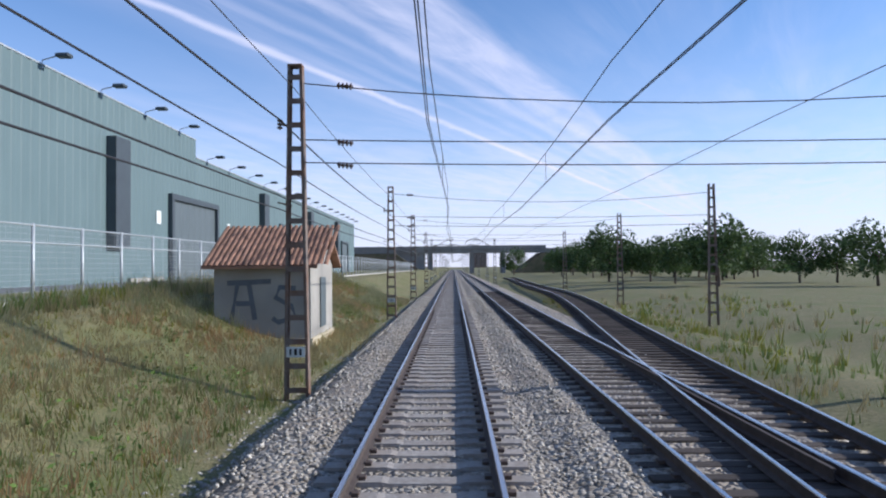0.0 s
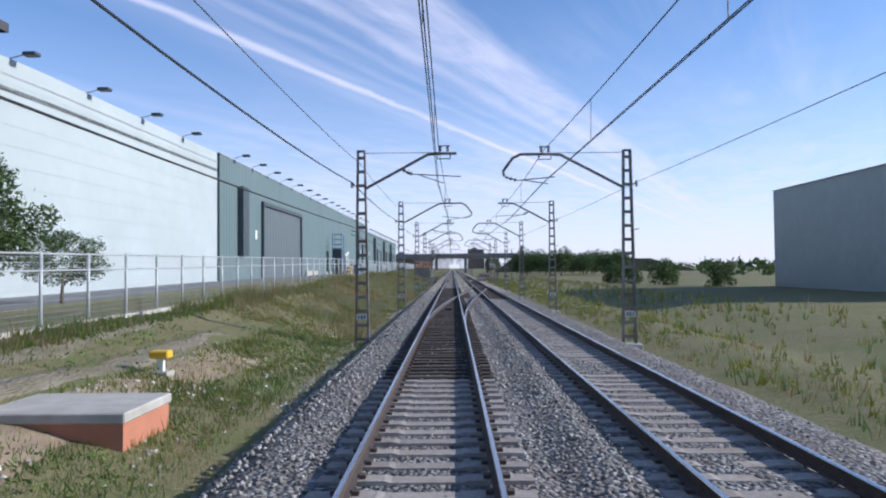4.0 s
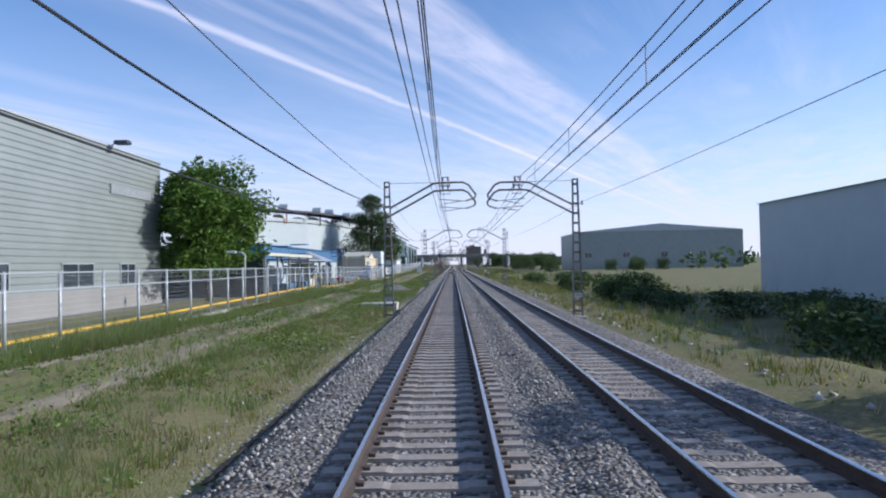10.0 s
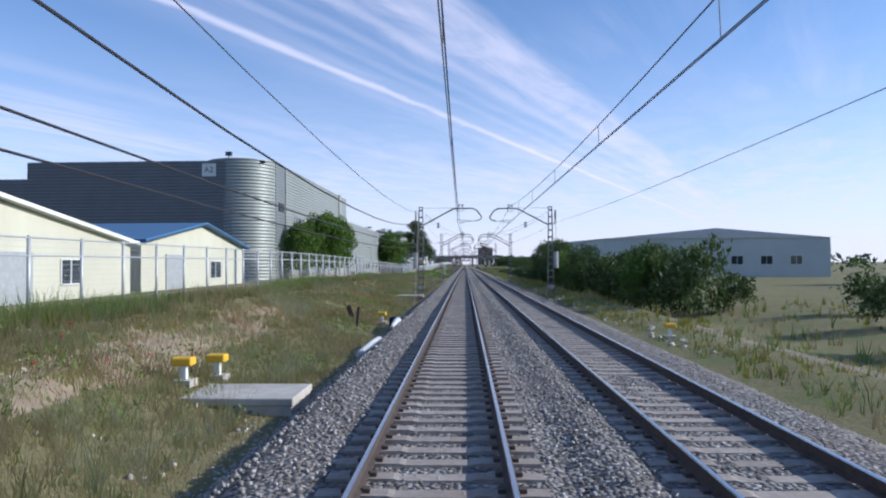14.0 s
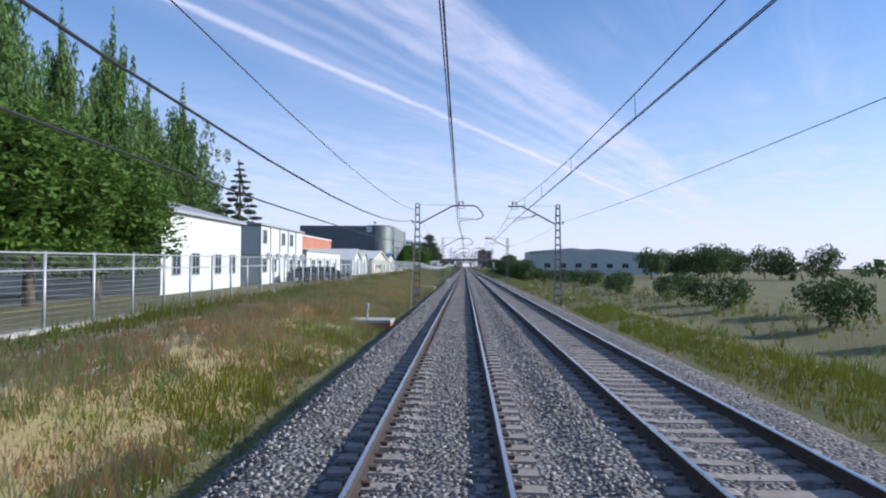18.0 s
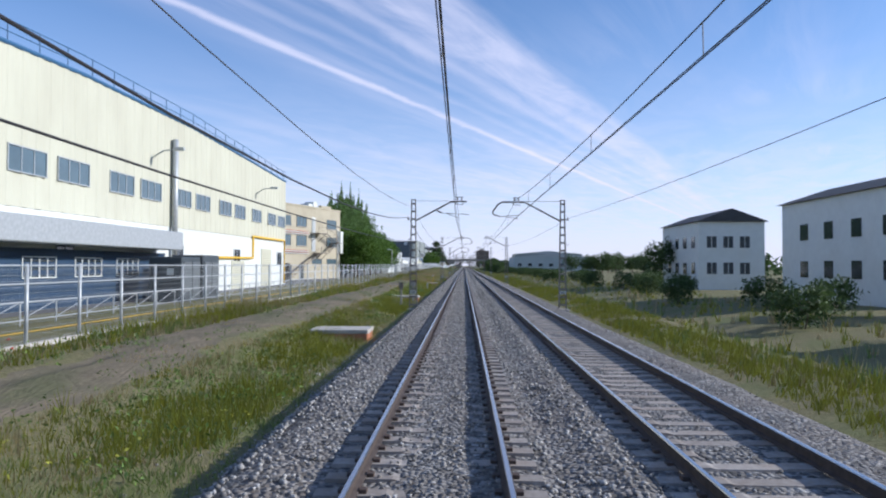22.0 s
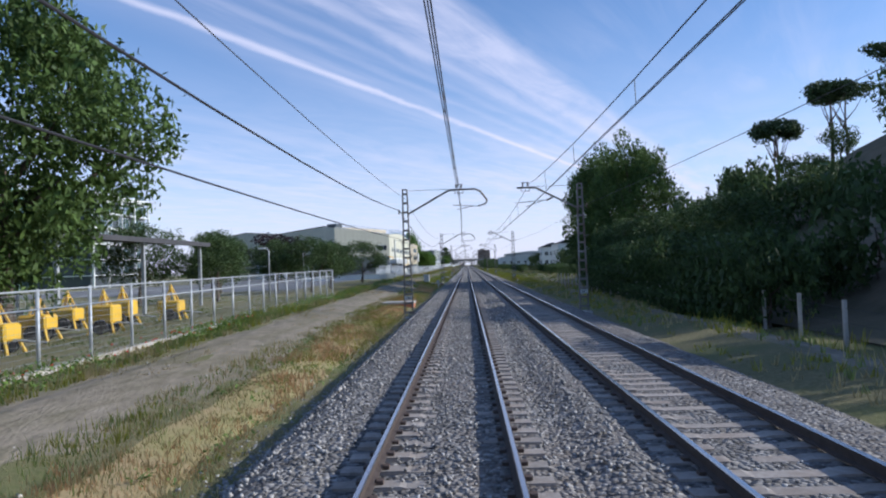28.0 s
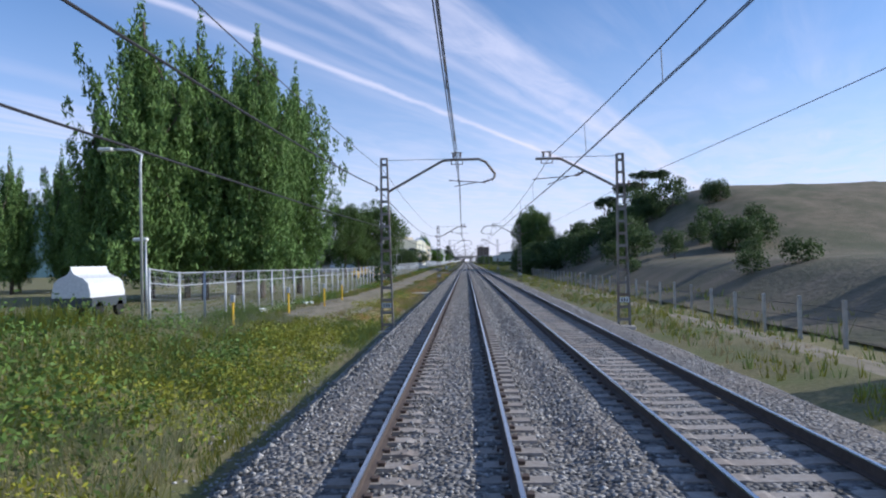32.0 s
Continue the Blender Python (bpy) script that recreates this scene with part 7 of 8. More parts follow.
place(pine, -20.5, -130.6, 1.3, 0, True, 1.05)
place(light, -18.0, -116, 1.3, 0, True, 0.92)
place(light, -20.5, -124, 1.25, 80, sz=0.9)
place(light, -19.5, -107, 1.0, 160, sz=0.8)
place(broad2, -19.5, -100, 0.7, 0, True, 0.6)
place(far_tree, 27, 118, 0.95, 0, True)
place(broad2, -19.0, -94, 0.62, 60, sz=0.55)
place(broad, -18.5, -257, 0.7, 140, True)
place(plane, -17, -261, 1.34, 25, True, 1.02)
for x, y, s in ((-15.6, -338, 0.78), (-15.2, -347, 0.74), (-15.8, -355, 0.58)):
    place(plane, x, y, s * 0.78, y * 7 % 360, sz=s)
place(cedar, -35, -431, 1.0, 0, True)
place(pine, -41, -446, 0.74, 30, sz=0.72)
place(pine, -36.5, -441, 0.68, 130, sz=0.66)
place(pine, -46, -452, 0.75, 230)
for k in range(9):
    place(plane, -18.0 - 0.5 * (k % 2), -504 - 4.6 * k, 0.92 + 0.06 * (k % 3), k * 77, sz=0.76 + 0.05 * ((k * 2) % 3))
for k in range(11):
    place(poplar, -25.5 - 1.3 * (k % 3), -476 - 4.2 * k, 0.74 + 0.05 * (k * 3 % 4), k * 50, k == 0, 0.84 + 0.24 * math.sin(math.pi * k / 10) + 0.03 * (k * 5 % 4))
place(broad2, -14.2, -737, 1.12, 10, sz=0.88)
place(plum, -33, -694, 1.8, 0, True, 1.28)
place(plum, -37.5, -697, 1.6, 90, sz=1.22)
place(broad2, -38, -686, 1.15, 45)
place(broad2, -34, -706, 0.85, 145)
for x, y, s in ((-23, -770, 0.85), (-19, -763, 0.75), (-25, -780, 0.9), (-20, -777, 0.78), (-27, -757, 0.9), (-15.5, -752, 0.75), (-14.5, -758, 0.7), (-32, -786, 1.0)):
    place(broad2, x, y, s * 1.2, y * 11 % 360, sz=s * 1.1)
place(spread, -16.4, -808, 0.84, 200, True, 1.08)
place(broad2, -30, -838, 0.55, 35, sz=0.5)
place(spread, -21.0, -817, 0.8, 80, sz=1.0)
place(spread, -19.6, -811, 0.8, 300, sz=0.95)
place(broad2, -15.2, -764, 0.95, 20, sz=0.85)
for k, (x, y, s) in enumerate(((-15.3, -874, 0.98), (-17.5, -878.5, 1.06), (-16.2, -883, 1.0), (-20.3, -876, 1.03), (-20.4, -884, 1.05), (-23.5, -880, 1.0), (-23.6, -887.5, 1.08), (-27, -879, 0.92), (-19, -870, 0.9),
                               (-28, -886, 0.7), (-45, -852, 0.72), (-50, -848, 0.66), (-56, -853, 0.7), (-62, -850, 0.8), (-40, -846, 0.6), (-48, -857, 0.8), (-53, -859, 0.78), (-43.5, -858, 0.72))):
    place(poplar, x, y, s * 1.2, k * 63, sz=s * 1.22)
place(shrub, -10.2, -853, 1.2, 10, True, 1.75)
for x, y, s in ((14.6, -298, 1.0), (15, -304.5, 1.1), (15.2, -312, 1.1), (14.6, -319, 1.0)):
    place(broad2, x, y, s, y * 13 % 360)
# far woods along the plain
fw = random.Random(91)
wood = []
for k in range(420):
    y = fw.uniform(-1000, 700)
    x = fw.choice((fw.uniform(75, 120), fw.uniform(120, 300))) if k % 3 else fw.uniform(-320, -110)
    wood.append((x, y, fw.uniform(1.2, 3.2), fw.uniform(2.6, 5.0), 0.75))
for k in range(160):
    x = fw.uniform(-420, 420)
    if abs(x) > 45:
        wood.append((x, fw.uniform(480, 760), fw.uniform(1.5, 4), fw.uniform(3.5, 7), 0.8))
co, idx = blob_leaves(wood, 26000, 1.25, 92)
tagged(new("far_woods", raw_mesh("far_woods", co, idx, M_leaf_d, 4)), "dark green scrub and woods far across the plain", "woods", kind="stuff")
# beyond the other track
rr = random.Random(5)
for y in np.arange(-308, -378, -6.5):
    place(broad2 if rr.random() < 0.6 else broad, 12.5 + rr.uniform(-1, 3.5), float(y), rr.uniform(0.6, 0.8), rr.uniform(0, 360))
for y in np.arange(-200, -300, -5.5):
    place(shrub, 13.5 + rr.uniform(-0.8, 4), float(y), rr.uniform(0.7, 1.1), rr.uniform(0, 360), sz=rr.uniform(0.35, 0.6))
for y in np.arange(-306, -380, -2.7):
    place(shrub, 14 + rr.uniform(-0.6, 2.2), float(y), rr.uniform(0.9, 1.3), rr.uniform(0, 360), sz=rr.uniform(0.7, 1.3))
for k in range(14):
    place(far_tree, 50 + rr.uniform(-6, 30), -330 - k * 4 + rr.uniform(-3, 3), rr.uniform(0.7, 0.9), rr.uniform(0, 360))
for k in range(16):
    place(far_tree, rr.uniform(20, 70), rr.uniform(130, 260), rr.uniform(0.8, 1.15), rr.uniform(0, 360))
for k in range(12):
    place(far_tree, rr.uniform(26, 70), rr.uniform(-120, 40), rr.uniform(0.45, 0.6), rr.uniform(0, 360), dz=-1.1)
for y in (-545, -548, -618, -650, -560):
    place(far_tree, 31 + rr.uniform(-2, 4), y, 0.7, rr.uniform(0, 360))
for y in (-762, -767, -772, -779, -786, -793):
    place(broad2, 15.6 + rr.uniform(-0.5, 1), y, rr.uniform(1.0, 1.15), y * 3 % 360)
for y in np.arange(-762, -802, -1.9):
    place(shrub, 13.6, float(y), 1.05, y * 5 % 360, sz=1.15)
for k in range(14):
    place(far_tree, rr.uniform(28, 60), rr.uniform(85, 190), rr.uniform(0.7, 0.95), rr.uniform(0, 360))
for y in np.arange(-640, -760, -4.5):
    place(shrub, 22 + rr.uniform(-2, 4), float(y), rr.uniform(0.6, 0.9), rr.uniform(0, 360), sz=0.6)
for y in np.arange(-300, -640, -7):
    place(shrub, 19 + rr.uniform(-2, 4), float(y), rr.uniform(0.6, 1.0), rr.uniform(0, 360), sz=0.6)


def soft_step(v):
    v = min(1.0, max(0.0, v))
    return v * v * (3 - 2 * v)


def hill_z(x, y):
    """A low dry bank beside the line, and a tall round hill behind it."""
    bank = 2.9 * soft_step((x - 15.5) / 9) * soft_step((-735 - y) / 30)
    hill = 15.0 * soft_step((x - 18) / 36) * soft_step((-688 - y) / 34) * soft_step((y + 858) / 70)
    return -0.75 + bank + hill + 0.5 * noise.noise((x * 0.2, y * 0.2, 1)) * soft_step((x - 16) / 8)


def on_hill(ob, x, y, s_, turn, first=False, sz=None):
    return place(ob, x, y, s_, turn, first, sz, dz=hill_z(x, y) - ground_z(x, y) - 0.2)


for k in range(70):
    x, y = rr.uniform(18.5, 44), rr.uniform(-850, -715)
    if k % 5:
        on_hill(shrub, x, y, rr.uniform(0.8, 1.7), rr.uniform(0, 360))
    else:
        on_hill(far_tree, x + 4, y, 0.42, rr.uniform(0, 360))
for k in range(16):
    on_hill(shrub, rr.uniform(18, 26), rr.uniform(-950, -850), rr.uniform(0.5, 0.9), rr.uniform(0, 360), sz=0.5)
for k, (x, y) in enumerate(((28.6, -752), (30.2, -756), (31.6, -750), (33.0, -757), (45, -770))):
    on_hill(cypress, x, y, 0.75, 0, k == 0)
for k, (x, y) in enumerate(((38.5, -748), (43, -752), (48, -746), (41, -742), (52, -754), (46, -760))):
    on_hill(stone_pine, x, y, 1.05, k * 60, k == 0)
place(spread, 19, -744.5, 0.95, 40, sz=1.25)
place(spread, 19.5, -755, 0.92, 140, sz=1.2)
place(spread, 19, -735.5, 0.9, 240, sz=1.25)
place(far_tree, 17.5, -741, 0.9, 70)
# two unseen trees, added out of view to cast shade on the last ballast
place(broad2, 14.5, -931, 0.72, 70)
place(broad2, 15.5, -924, 0.66, 170)

hv, hf = [], []
hx, hy = np.linspace(14.5, 110, 30), np.linspace(-680, -965, 58)
for y in hy:
    for x in hx:
        hv.append((x, y, hill_z(x, y)))
for j in range(len(hy) - 1):
    for i in range(len(hx) - 1):
        q = j * len(hx) + i
        hf.append((q, q + len(hx), q + len(hx) + 1, q + 1))
hm = raw_mesh("hillside", hv, hf, M_hill, 4)
hm.polygons.foreach_set("use_smooth", [True] * len(hm.polygons))
tagged(new("hillside", hm), "dry brown hillside beyond the line", "hill", kind="structure")

# ---- surfaces ----
strip("yard", M_asphalt, -70, -11.5, 60, -760, 0.02, "grey asphalt factory yard behind the fence", "yard", 4, 0.0)
strip("dirt_path", M_path, -9.9, -8.8, -105, -306, 0.025, "pale wheel rut of the track beside the fence", "path", 0.6, 0.8, 1)
strip("dirt_path", M_path, -7.9, -6.9, -105, -306, 0.025, "pale wheel rut of the track beside the fence", "path", 0.6, 0.8, 7)
for xa, xb, sd in ((-9.7, -8.9, 2), (-8.0, -7.2, 21)):
    strip("dirt_path", M_path, xa, xb, -500, -562, 0.025, "faint pale wheel rut beside the fence", "path", 0.6, 0.8, sd)
strip("dirt_path", M_path_b, -9.5, -6.5, -556, -742, 0.03, "brown rutted dirt track beside the fence", "path", 0.6, 0.9, 25)
strip("dry_verge", M_straw, -9.2, -3.7, -428, -556, 0.02, "dry straw-coloured litter on the verge", "verge", 0.8, 0.8, 31)
strip("dry_verge", M_straw, -5.5, -3.6, -742, -908, 0.02, "dry straw-coloured litter beside the track", "verge", 0.8, 0.5, 32)
strip("dirt_path", M_path, -9.7, -5.4, -738, -909, 0.034, "pale beaten dirt track beside the fence", "path", 0.6, 0.8, 3)
strip("lawn", M_ground, -60, -11.5, -765, -905, 0.015, "green ground behind the fence", "lawn", 4, 0)
strip("gravel_path", M_path, 9.6, 12.2, -740, -960, 0.03, "pale service track beyond the rails", "path", 2, 0.4, 4)


# ---- grass ----
def blades(name, count, xa, xb, ya, yb, hgt, width, material, seed, label, tuft=5, lean=0.45, gap=0.0):
    """Tufts of grass blades, thinned into patches."""
    rng = np.random.default_rng(seed)
    x, y = rng.uniform(xa, xb, count), rng.uniform(yb, ya, count)
    if gap > 0:
        f = np.array([noise.noise((a * 0.3, b * 0.22, seed)) for a, b in zip(x, y)])
        keep = f > (gap - 0.5)
        x, y = x[keep], y[keep]
    z = np.array([ground_z(a, b) for a, b in zip(x, y)])
    n = len(x)
    big = rng.uniform(0.5, 1.3, n) * (1 + 0.5 * np.sin(y * 0.21 + seed) * np.cos(x * 0.9))
    bx_ = x[:, None] + rng.normal(0, 0.07, (n, tuft))
    by_ = y[:, None] + rng.normal(0, 0.07, (n, tuft))
    h = hgt * big[:, None] * rng.uniform(0.5, 1.2, (n, tuft))
    a = rng.uniform(0, 6.283, (n, tuft))
    l = lean * h * rng.uniform(0.2, 1.2, (n, tuft))
    w = width * rng.uniform(0.6, 1.3, (n, tuft))
    pz = np.repeat(z[:, None], tuft, 1) - 0.03
    p0 = np.stack([bx_ - w, by_, pz], -1)
    p1 = np.stack([bx_ + w, by_, pz], -1)
    p2 = np.stack([bx_ + l * np.cos(a), by_ + l * np.sin(a), pz + h], -1)
    co = np.stack([p0, p1, p2], 2).reshape(-1, 3)
    return tagged(new(name, raw_mesh(name, co, np.arange(len(co)), material)), label, "grass", kind="stuff")


G, GY, GD = M_grass, M_grass_y, M_grass_d
for i, (ya, yb, mixes) in enumerate((
        (60, -100, ((GD, 9000, 0.40, 0.35), (G, 6000, 0.35, 0.55), (GY, 3500, 0.3, 0.6))),
        (-100, -300, ((G, 8500, 0.2, 0.45), (GD, 5500, 0.22, 0.5), (GY, 3000, 0.25, 0.6))),
        (-300, -500, ((GD, 10000, 0.34, 0.4), (G, 8000, 0.28, 0.5), (GY, 3500, 0.3, 0.55))),
        (-500, -740, ((GD, 6500, 0.3, 0.45), (GY, 6500, 0.36, 0.5), (G, 5000, 0.22, 0.5))),
        (-740, -905, ((GD, 4500, 0.25, 0.5), (GY, 3500, 0.3, 0.55), (G, 3500, 0.25, 0.5))),
        (-905, -985, ((GY, 5000, 0.4, 0.4), (G, 6000, 0.4, 0.35))))):
    for j, (m_, c_, h_, g_) in enumerate(mixes):
        wide = -9.2 if i in (0, 2, 5) else -6.6
        nm = {G: "green", GY: "yellowish", GD: "dry straw-coloured"}[m_]
        blades("grass", int(c_ * 1.75), wide, -3.35, ya, yb, h_ * 0.75, 0.011, m_, 10 * i + j, nm + " grass on the verge", gap=g_ - 0.12)
        blades("grass", int(c_ * 0.6), -11.2, -9.2, ya, yb, h_ * 1.25, 0.018, m_, 10 * i + j + 5, nm + " grass along the fence", gap=g_ - 0.15)
for j, (m_, c_) in enumerate(((GY, 9000), (GD, 6000), (G, 6000))):
    blades("grass", c_, 7.7, 11.4, 60, -985, 0.36, 0.02, m_, 80 + j, "grass beyond the other track", gap=0.42)
    blades("grass", c_ // 2, 12, 24, 60, -985, 0.6, 0.03, m_, 90 + j, "rough grass beyond the other track", gap=0.4)


for j, (ya, yb, m_) in enumerate(((-105, -306, G), (-500, -742, GD), (-735, -905, GD))):
    blades("grass", 6500, -9.8, -6.4, ya, yb, 0.12, 0.012, m_, 60 + j, "short thin grass on the dirt track", gap=0.62)


blades("grass", 9000, -32, -11.6, -770, -918, 0.16, 0.016, G, 127, "short lawn grass behind the fence", gap=0.3)
blades("grass", 14000, 7.7, 10.4, -490, -740, 0.34, 0.016, GY, 120, "yellow-green grass beyond the other track", gap=0.3)
blades("grass", 15000, -9.2, -3.7, -395, -512, 0.3, 0.012, GD, 126, "dry straw grass on the bank", gap=0.3)
blades("grass", 9000, -5.6, -3.5, -505, -735, 0.34, 0.014, GY, 121, "yellow-green weeds beside the ballast", gap=0.5)
blades("grass", 15000, -9.0, -3.7, -425, -556, 0.27, 0.012, M_grass_r, 122, "reddish sorrel on the verge", gap=0.42)
blades("grass", 5000, -9.0, -3.7, 60, -60, 0.26, 0.012, M_grass_r, 123, "reddish sorrel on the bank", gap=0.5)
blades("grass", 4500, -8.0, -3.7, -310, -400, 0.24, 0.012, M_grass_r, 124, "reddish sorrel on the verge", gap=0.5)


blades("grass", 5200, -11.2, -9.4, -215, -420, 0.5, 0.014, M_grass_g, 128, "tall pale green grass along the fence", tuft=9, gap=0.3)
blades("grass", 9000, -9.0, -3.8, -425, -556, 0.3, 0.012, M_grass_g, 130, "yellow-green grass on the verge", gap=0.45)
blades("grass", 7000, -9.0, -3.8, -215, -420, 0.32, 0.012, M_grass_g, 131, "yellow-green grass on the verge", gap=0.5)
blades("grass", 9000, -8.8, -3.8, -425, -556, 0.34, 0.011, GD, 129, "golden dry grass on the verge", gap=0.35)


# pale plume grass in soft tall tussocks on the banks
for j, (ya, yb, c_, h_) in enumerate(((60, -96, 3600, 0.62), (-300, -500, 4200, 0.55), (-500, -560, 900, 0.5), (-905, -985, 1500, 0.6))):
    blades("grass", c_, -9.4, -3.7, ya, yb, h_, 0.008, M_grass_p, 140 + j, "pale feathery grass in tall tussocks", tuft=16, lean=0.7, gap=0.58)


def weeds(count, clump_n, xa, xb, ya, yb, size, rad, material, seed, label, gap=0.45):
    """Low leafy weeds in patches: many small leaves gathered in clumps on the ground."""
    r_ = random.Random(seed)
    blobs = []
    while len(blobs) < clump_n:
        x, y = r_.uniform(xa, xb), r_.uniform(yb, ya)
        if noise.noise((x * 0.35, y * 0.16, seed * 1.7)) > gap - 0.5:
            b = rad * r_.uniform(0.5, 1.5)
            blobs.append((x, y, ground_z(x, y) + b * 0.35, b, 0.75))
    co, idx = blob_leaves(blobs, count, size, seed, 0.2)
    tagged(new("weeds", raw_mesh("weeds", co, idx, material, 4)), label, "weeds", kind="stuff")


weeds(16000, 1300, -9.6, -3.9, -915, -962, 0.055, 0.33, M_weed, 201, "leafy green weeds on the bank", 0.3)
weeds(14000, 900, -7.0, -3.6, -880, -962, 0.045, 0.28, M_weed_y, 202, "yellow-flowering weeds beside the ballast", 0.4)
weeds(26000, 420, -11.0, -5.2, -919, -962, 0.065, 0.62, M_weed, 210, "tall leafy green weeds heaped on the bank", 0.2)
weeds(16000, 420, -7.6, -3.9, -912, -962, 0.05, 0.42, M_weed_y, 211, "tall yellow-green weeds heaped on the bank", 0.2)
weeds(12000, 500, -6.6, -3.6, -560, -735, 0.05, 0.3, M_weed, 212, "leafy green weeds beside the dirt track", 0.45)
weeds(8000, 620, -9.6, -6.3, -558, -742, 0.04, 0.17, M_weed, 214, "low green weeds between the wheel ruts", 0.5)
weeds(9000, 360, -9.0, -4.0, -215, -300, 0.05, 0.3, M_weed, 213, "tall green weeds on the verge", 0.5)
for j, (ya, yb, m_, xa) in enumerate(((60, -100, GD, -9.3), (-100, -300, G, -6.8), (-300, -500, GD, -9.3), (-500, -742, G, -6.4), (-742, -905, GD, -5.4))):
    blades("grass", int(115 * (ya - yb)), xa, -2.95, ya, yb, 0.13, 0.014, m_, 150 + j, "short turf on the verge", tuft=4, lean=0.9, gap=0.2)
weeds(16000, 1700, -9.4, -3.7, -100, -306, 0.045, 0.22, M_weed, 203, "low leafy green weeds on the verge", 0.5)
weeds(9000, 900, -9.6, -3.9, 45, -70, 0.05, 0.28, M_weed, 204, "green weeds among dry grass on the bank", 0.55)
weeds(12000, 1300, -9.8, -3.9, -306, -500, 0.05, 0.25, M_weed, 205, "green weeds among dry grass on the verge", 0.55)
weeds(9000, 1000, -6.4, -3.6, -500, -742, 0.045, 0.2, M_weed_y, 206, "yellow-green weeds beside the ballast", 0.5)
weeds(8000, 900, -10.9, -9.6, -500, -915, 0.05, 0.24, M_weed, 207, "green weeds along the fence foot", 0.45)
weeds(20000, 700, -10.8, -9.7, -735, -915, 0.06, 0.36, M_weed, 215, "tall green weeds along the fence foot", 0.35)
weeds(6000, 800, -5.6, -3.6, -742, -905, 0.045, 0.16, M_weed, 208, "low green weeds beside the ballast", 0.55)
weeds(9000, 900, 7.8, 11.2, 40, -985, 0.06, 0.24, M_weed_y, 209, "yellow-green weeds beyond the other track", 0.5)
blades("grass", 7000, -5.7, -3.6, -742, -905, 0.22, 0.012, M_grass_r, 125, "rust-red dry sorrel beside the ballast", gap=0.4)
strip("eroded_bank", M_earth, -6.9, -5.0, -108, -157, 0.03, "bare eroded earth bank", "bank", 1.0, 0.7, 11)
strip("eroded_bank", M_earth, -8.6, -6.2, -392, -416, 0.03, "bare stony earth bank", "bank", 1.0, 0.9, 12)
strip("sandy_path", M_path, 10.2, 12.4, -325, -500, 0.03, "sandy path beyond the other track", "path", 1.5, 0.6, 13)
gfun = lambda x, y: np.array([ground_z(a, b) for a, b in zip(x, y)])
stones("rubble", 420, 7.7, 8.7, -195, -400, (0.06, 0.2), gfun, 40, M_pale_stone, "pale broken rocks along the far ballast edge")
stones("rubble", 500, -7.5, -3.6, -55, -100, (0.03, 0.1), gfun, 41, M_pale_stone, "pale stones scattered on the bank")
stones("rubble", 700, -9, -3.7, -385, -500, (0.03, 0.1), gfun, 42, M_pale_stone, "pale stones scattered on the verge")
stones("rubble", 500, -7, -3.6, -105, -160, (0.03, 0.1), gfun, 43, M_pale_stone, "pale stones scattered on the bank")
stones("rubble", 500, -9.6, -3.6, -740, -910, (0.02, 0.07), gfun, 44, M_pale_stone, "pale stones scattered beside the track")


# ---- trackside things ----
def slab(x, y, w=2.3, d=1.7, h=0.24):
    c = thing("cable_chamber", x, y, 0, "flat concrete cable chamber cover beside the ballast", "concrete slab", "cable chambers")
    z = max(ground_z(x, y), -0.5) + 0.06
    part("cover", B(x - w / 2, x + w / 2, y - d / 2, y + d / 2, z + h - 0.16, z + h, c=0.02), M_conc, c)
    part("base", B(x - w / 2 + 0.04, x + w / 2 - 0.04, y - d / 2 + 0.04, y + d / 2 - 0.04, z - 0.5, z + h - 0.16), M_brick if int(y) % 2 else M_conc, c)
    return fit_parent(c)


for x, y in ((-4.5, -160.7), (-5.6, -117), (-4.3, -266), (-4.5, -313), (-4.2, -365.5), (-4.2, -408), (-4.5, -450), (-4.2, -505), (-4.7, -553), (-4.5, -599.5), (-4.5, -629.5), (-4.7, -682), (-4.3, -731.5), (-4.6, -783), (-9.5, 4), (-4.4, -655)):
    slab(x, y)


slab(-3.95, -875, 1.6, 1.5, 0.06)


def marker(x, y, h=1.5, m_=M_yellow, label="yellow marker post with a white cap"):
    c = thing("marker_post", x, y, 0, label, "marker post", "marker posts")
    z = ground_z(x, y) - 0.2
    part("post", Mesh().tube([(x, y, z), (x, y, z + h)], 0.045, 8), m_, c)
    part("cap", B(x - 0.08, x + 0.08, y - 0.06, y + 0.06, z + h, z + h + 0.28, c=0.02), M_galv, c)
    return fit_parent(c)


marker(-4.1, -556.5), marker(-4.2, -505.6, 1.0, M_galv, "short grey marker post beside the ballast"), marker(-3.9, -576, 0.8, M_galv, "short grey marker post beside the ballast")
for x, y in ((-8.6, -912), (-8.8, -903), (-8.2, -897), (-8.4, -890)):
    marker(x, y, 1.3)


def bollard(x, y):
    c = thing("balise_cable_box", x, y, 0, "yellow cable box on a short white post", "cable box", "yellow cable boxes")
    z = ground_z(x, y)
    part("post", B(x - 0.07, x + 0.07, y - 0.07, y + 0.07, z - 0.2, z + 0.4), M_white, c)
    part("box", B(x - 0.22, x + 0.22, y - 0.16, y + 0.16, z + 0.4, z + 0.58, c=0.03), M_yellow, c)
    part("base", B(x - 0.22, x + 0.22, y - 0.22, y + 0.22, z - 0.1, z + 0.1), M_conc, c)
    return fit_parent(c)


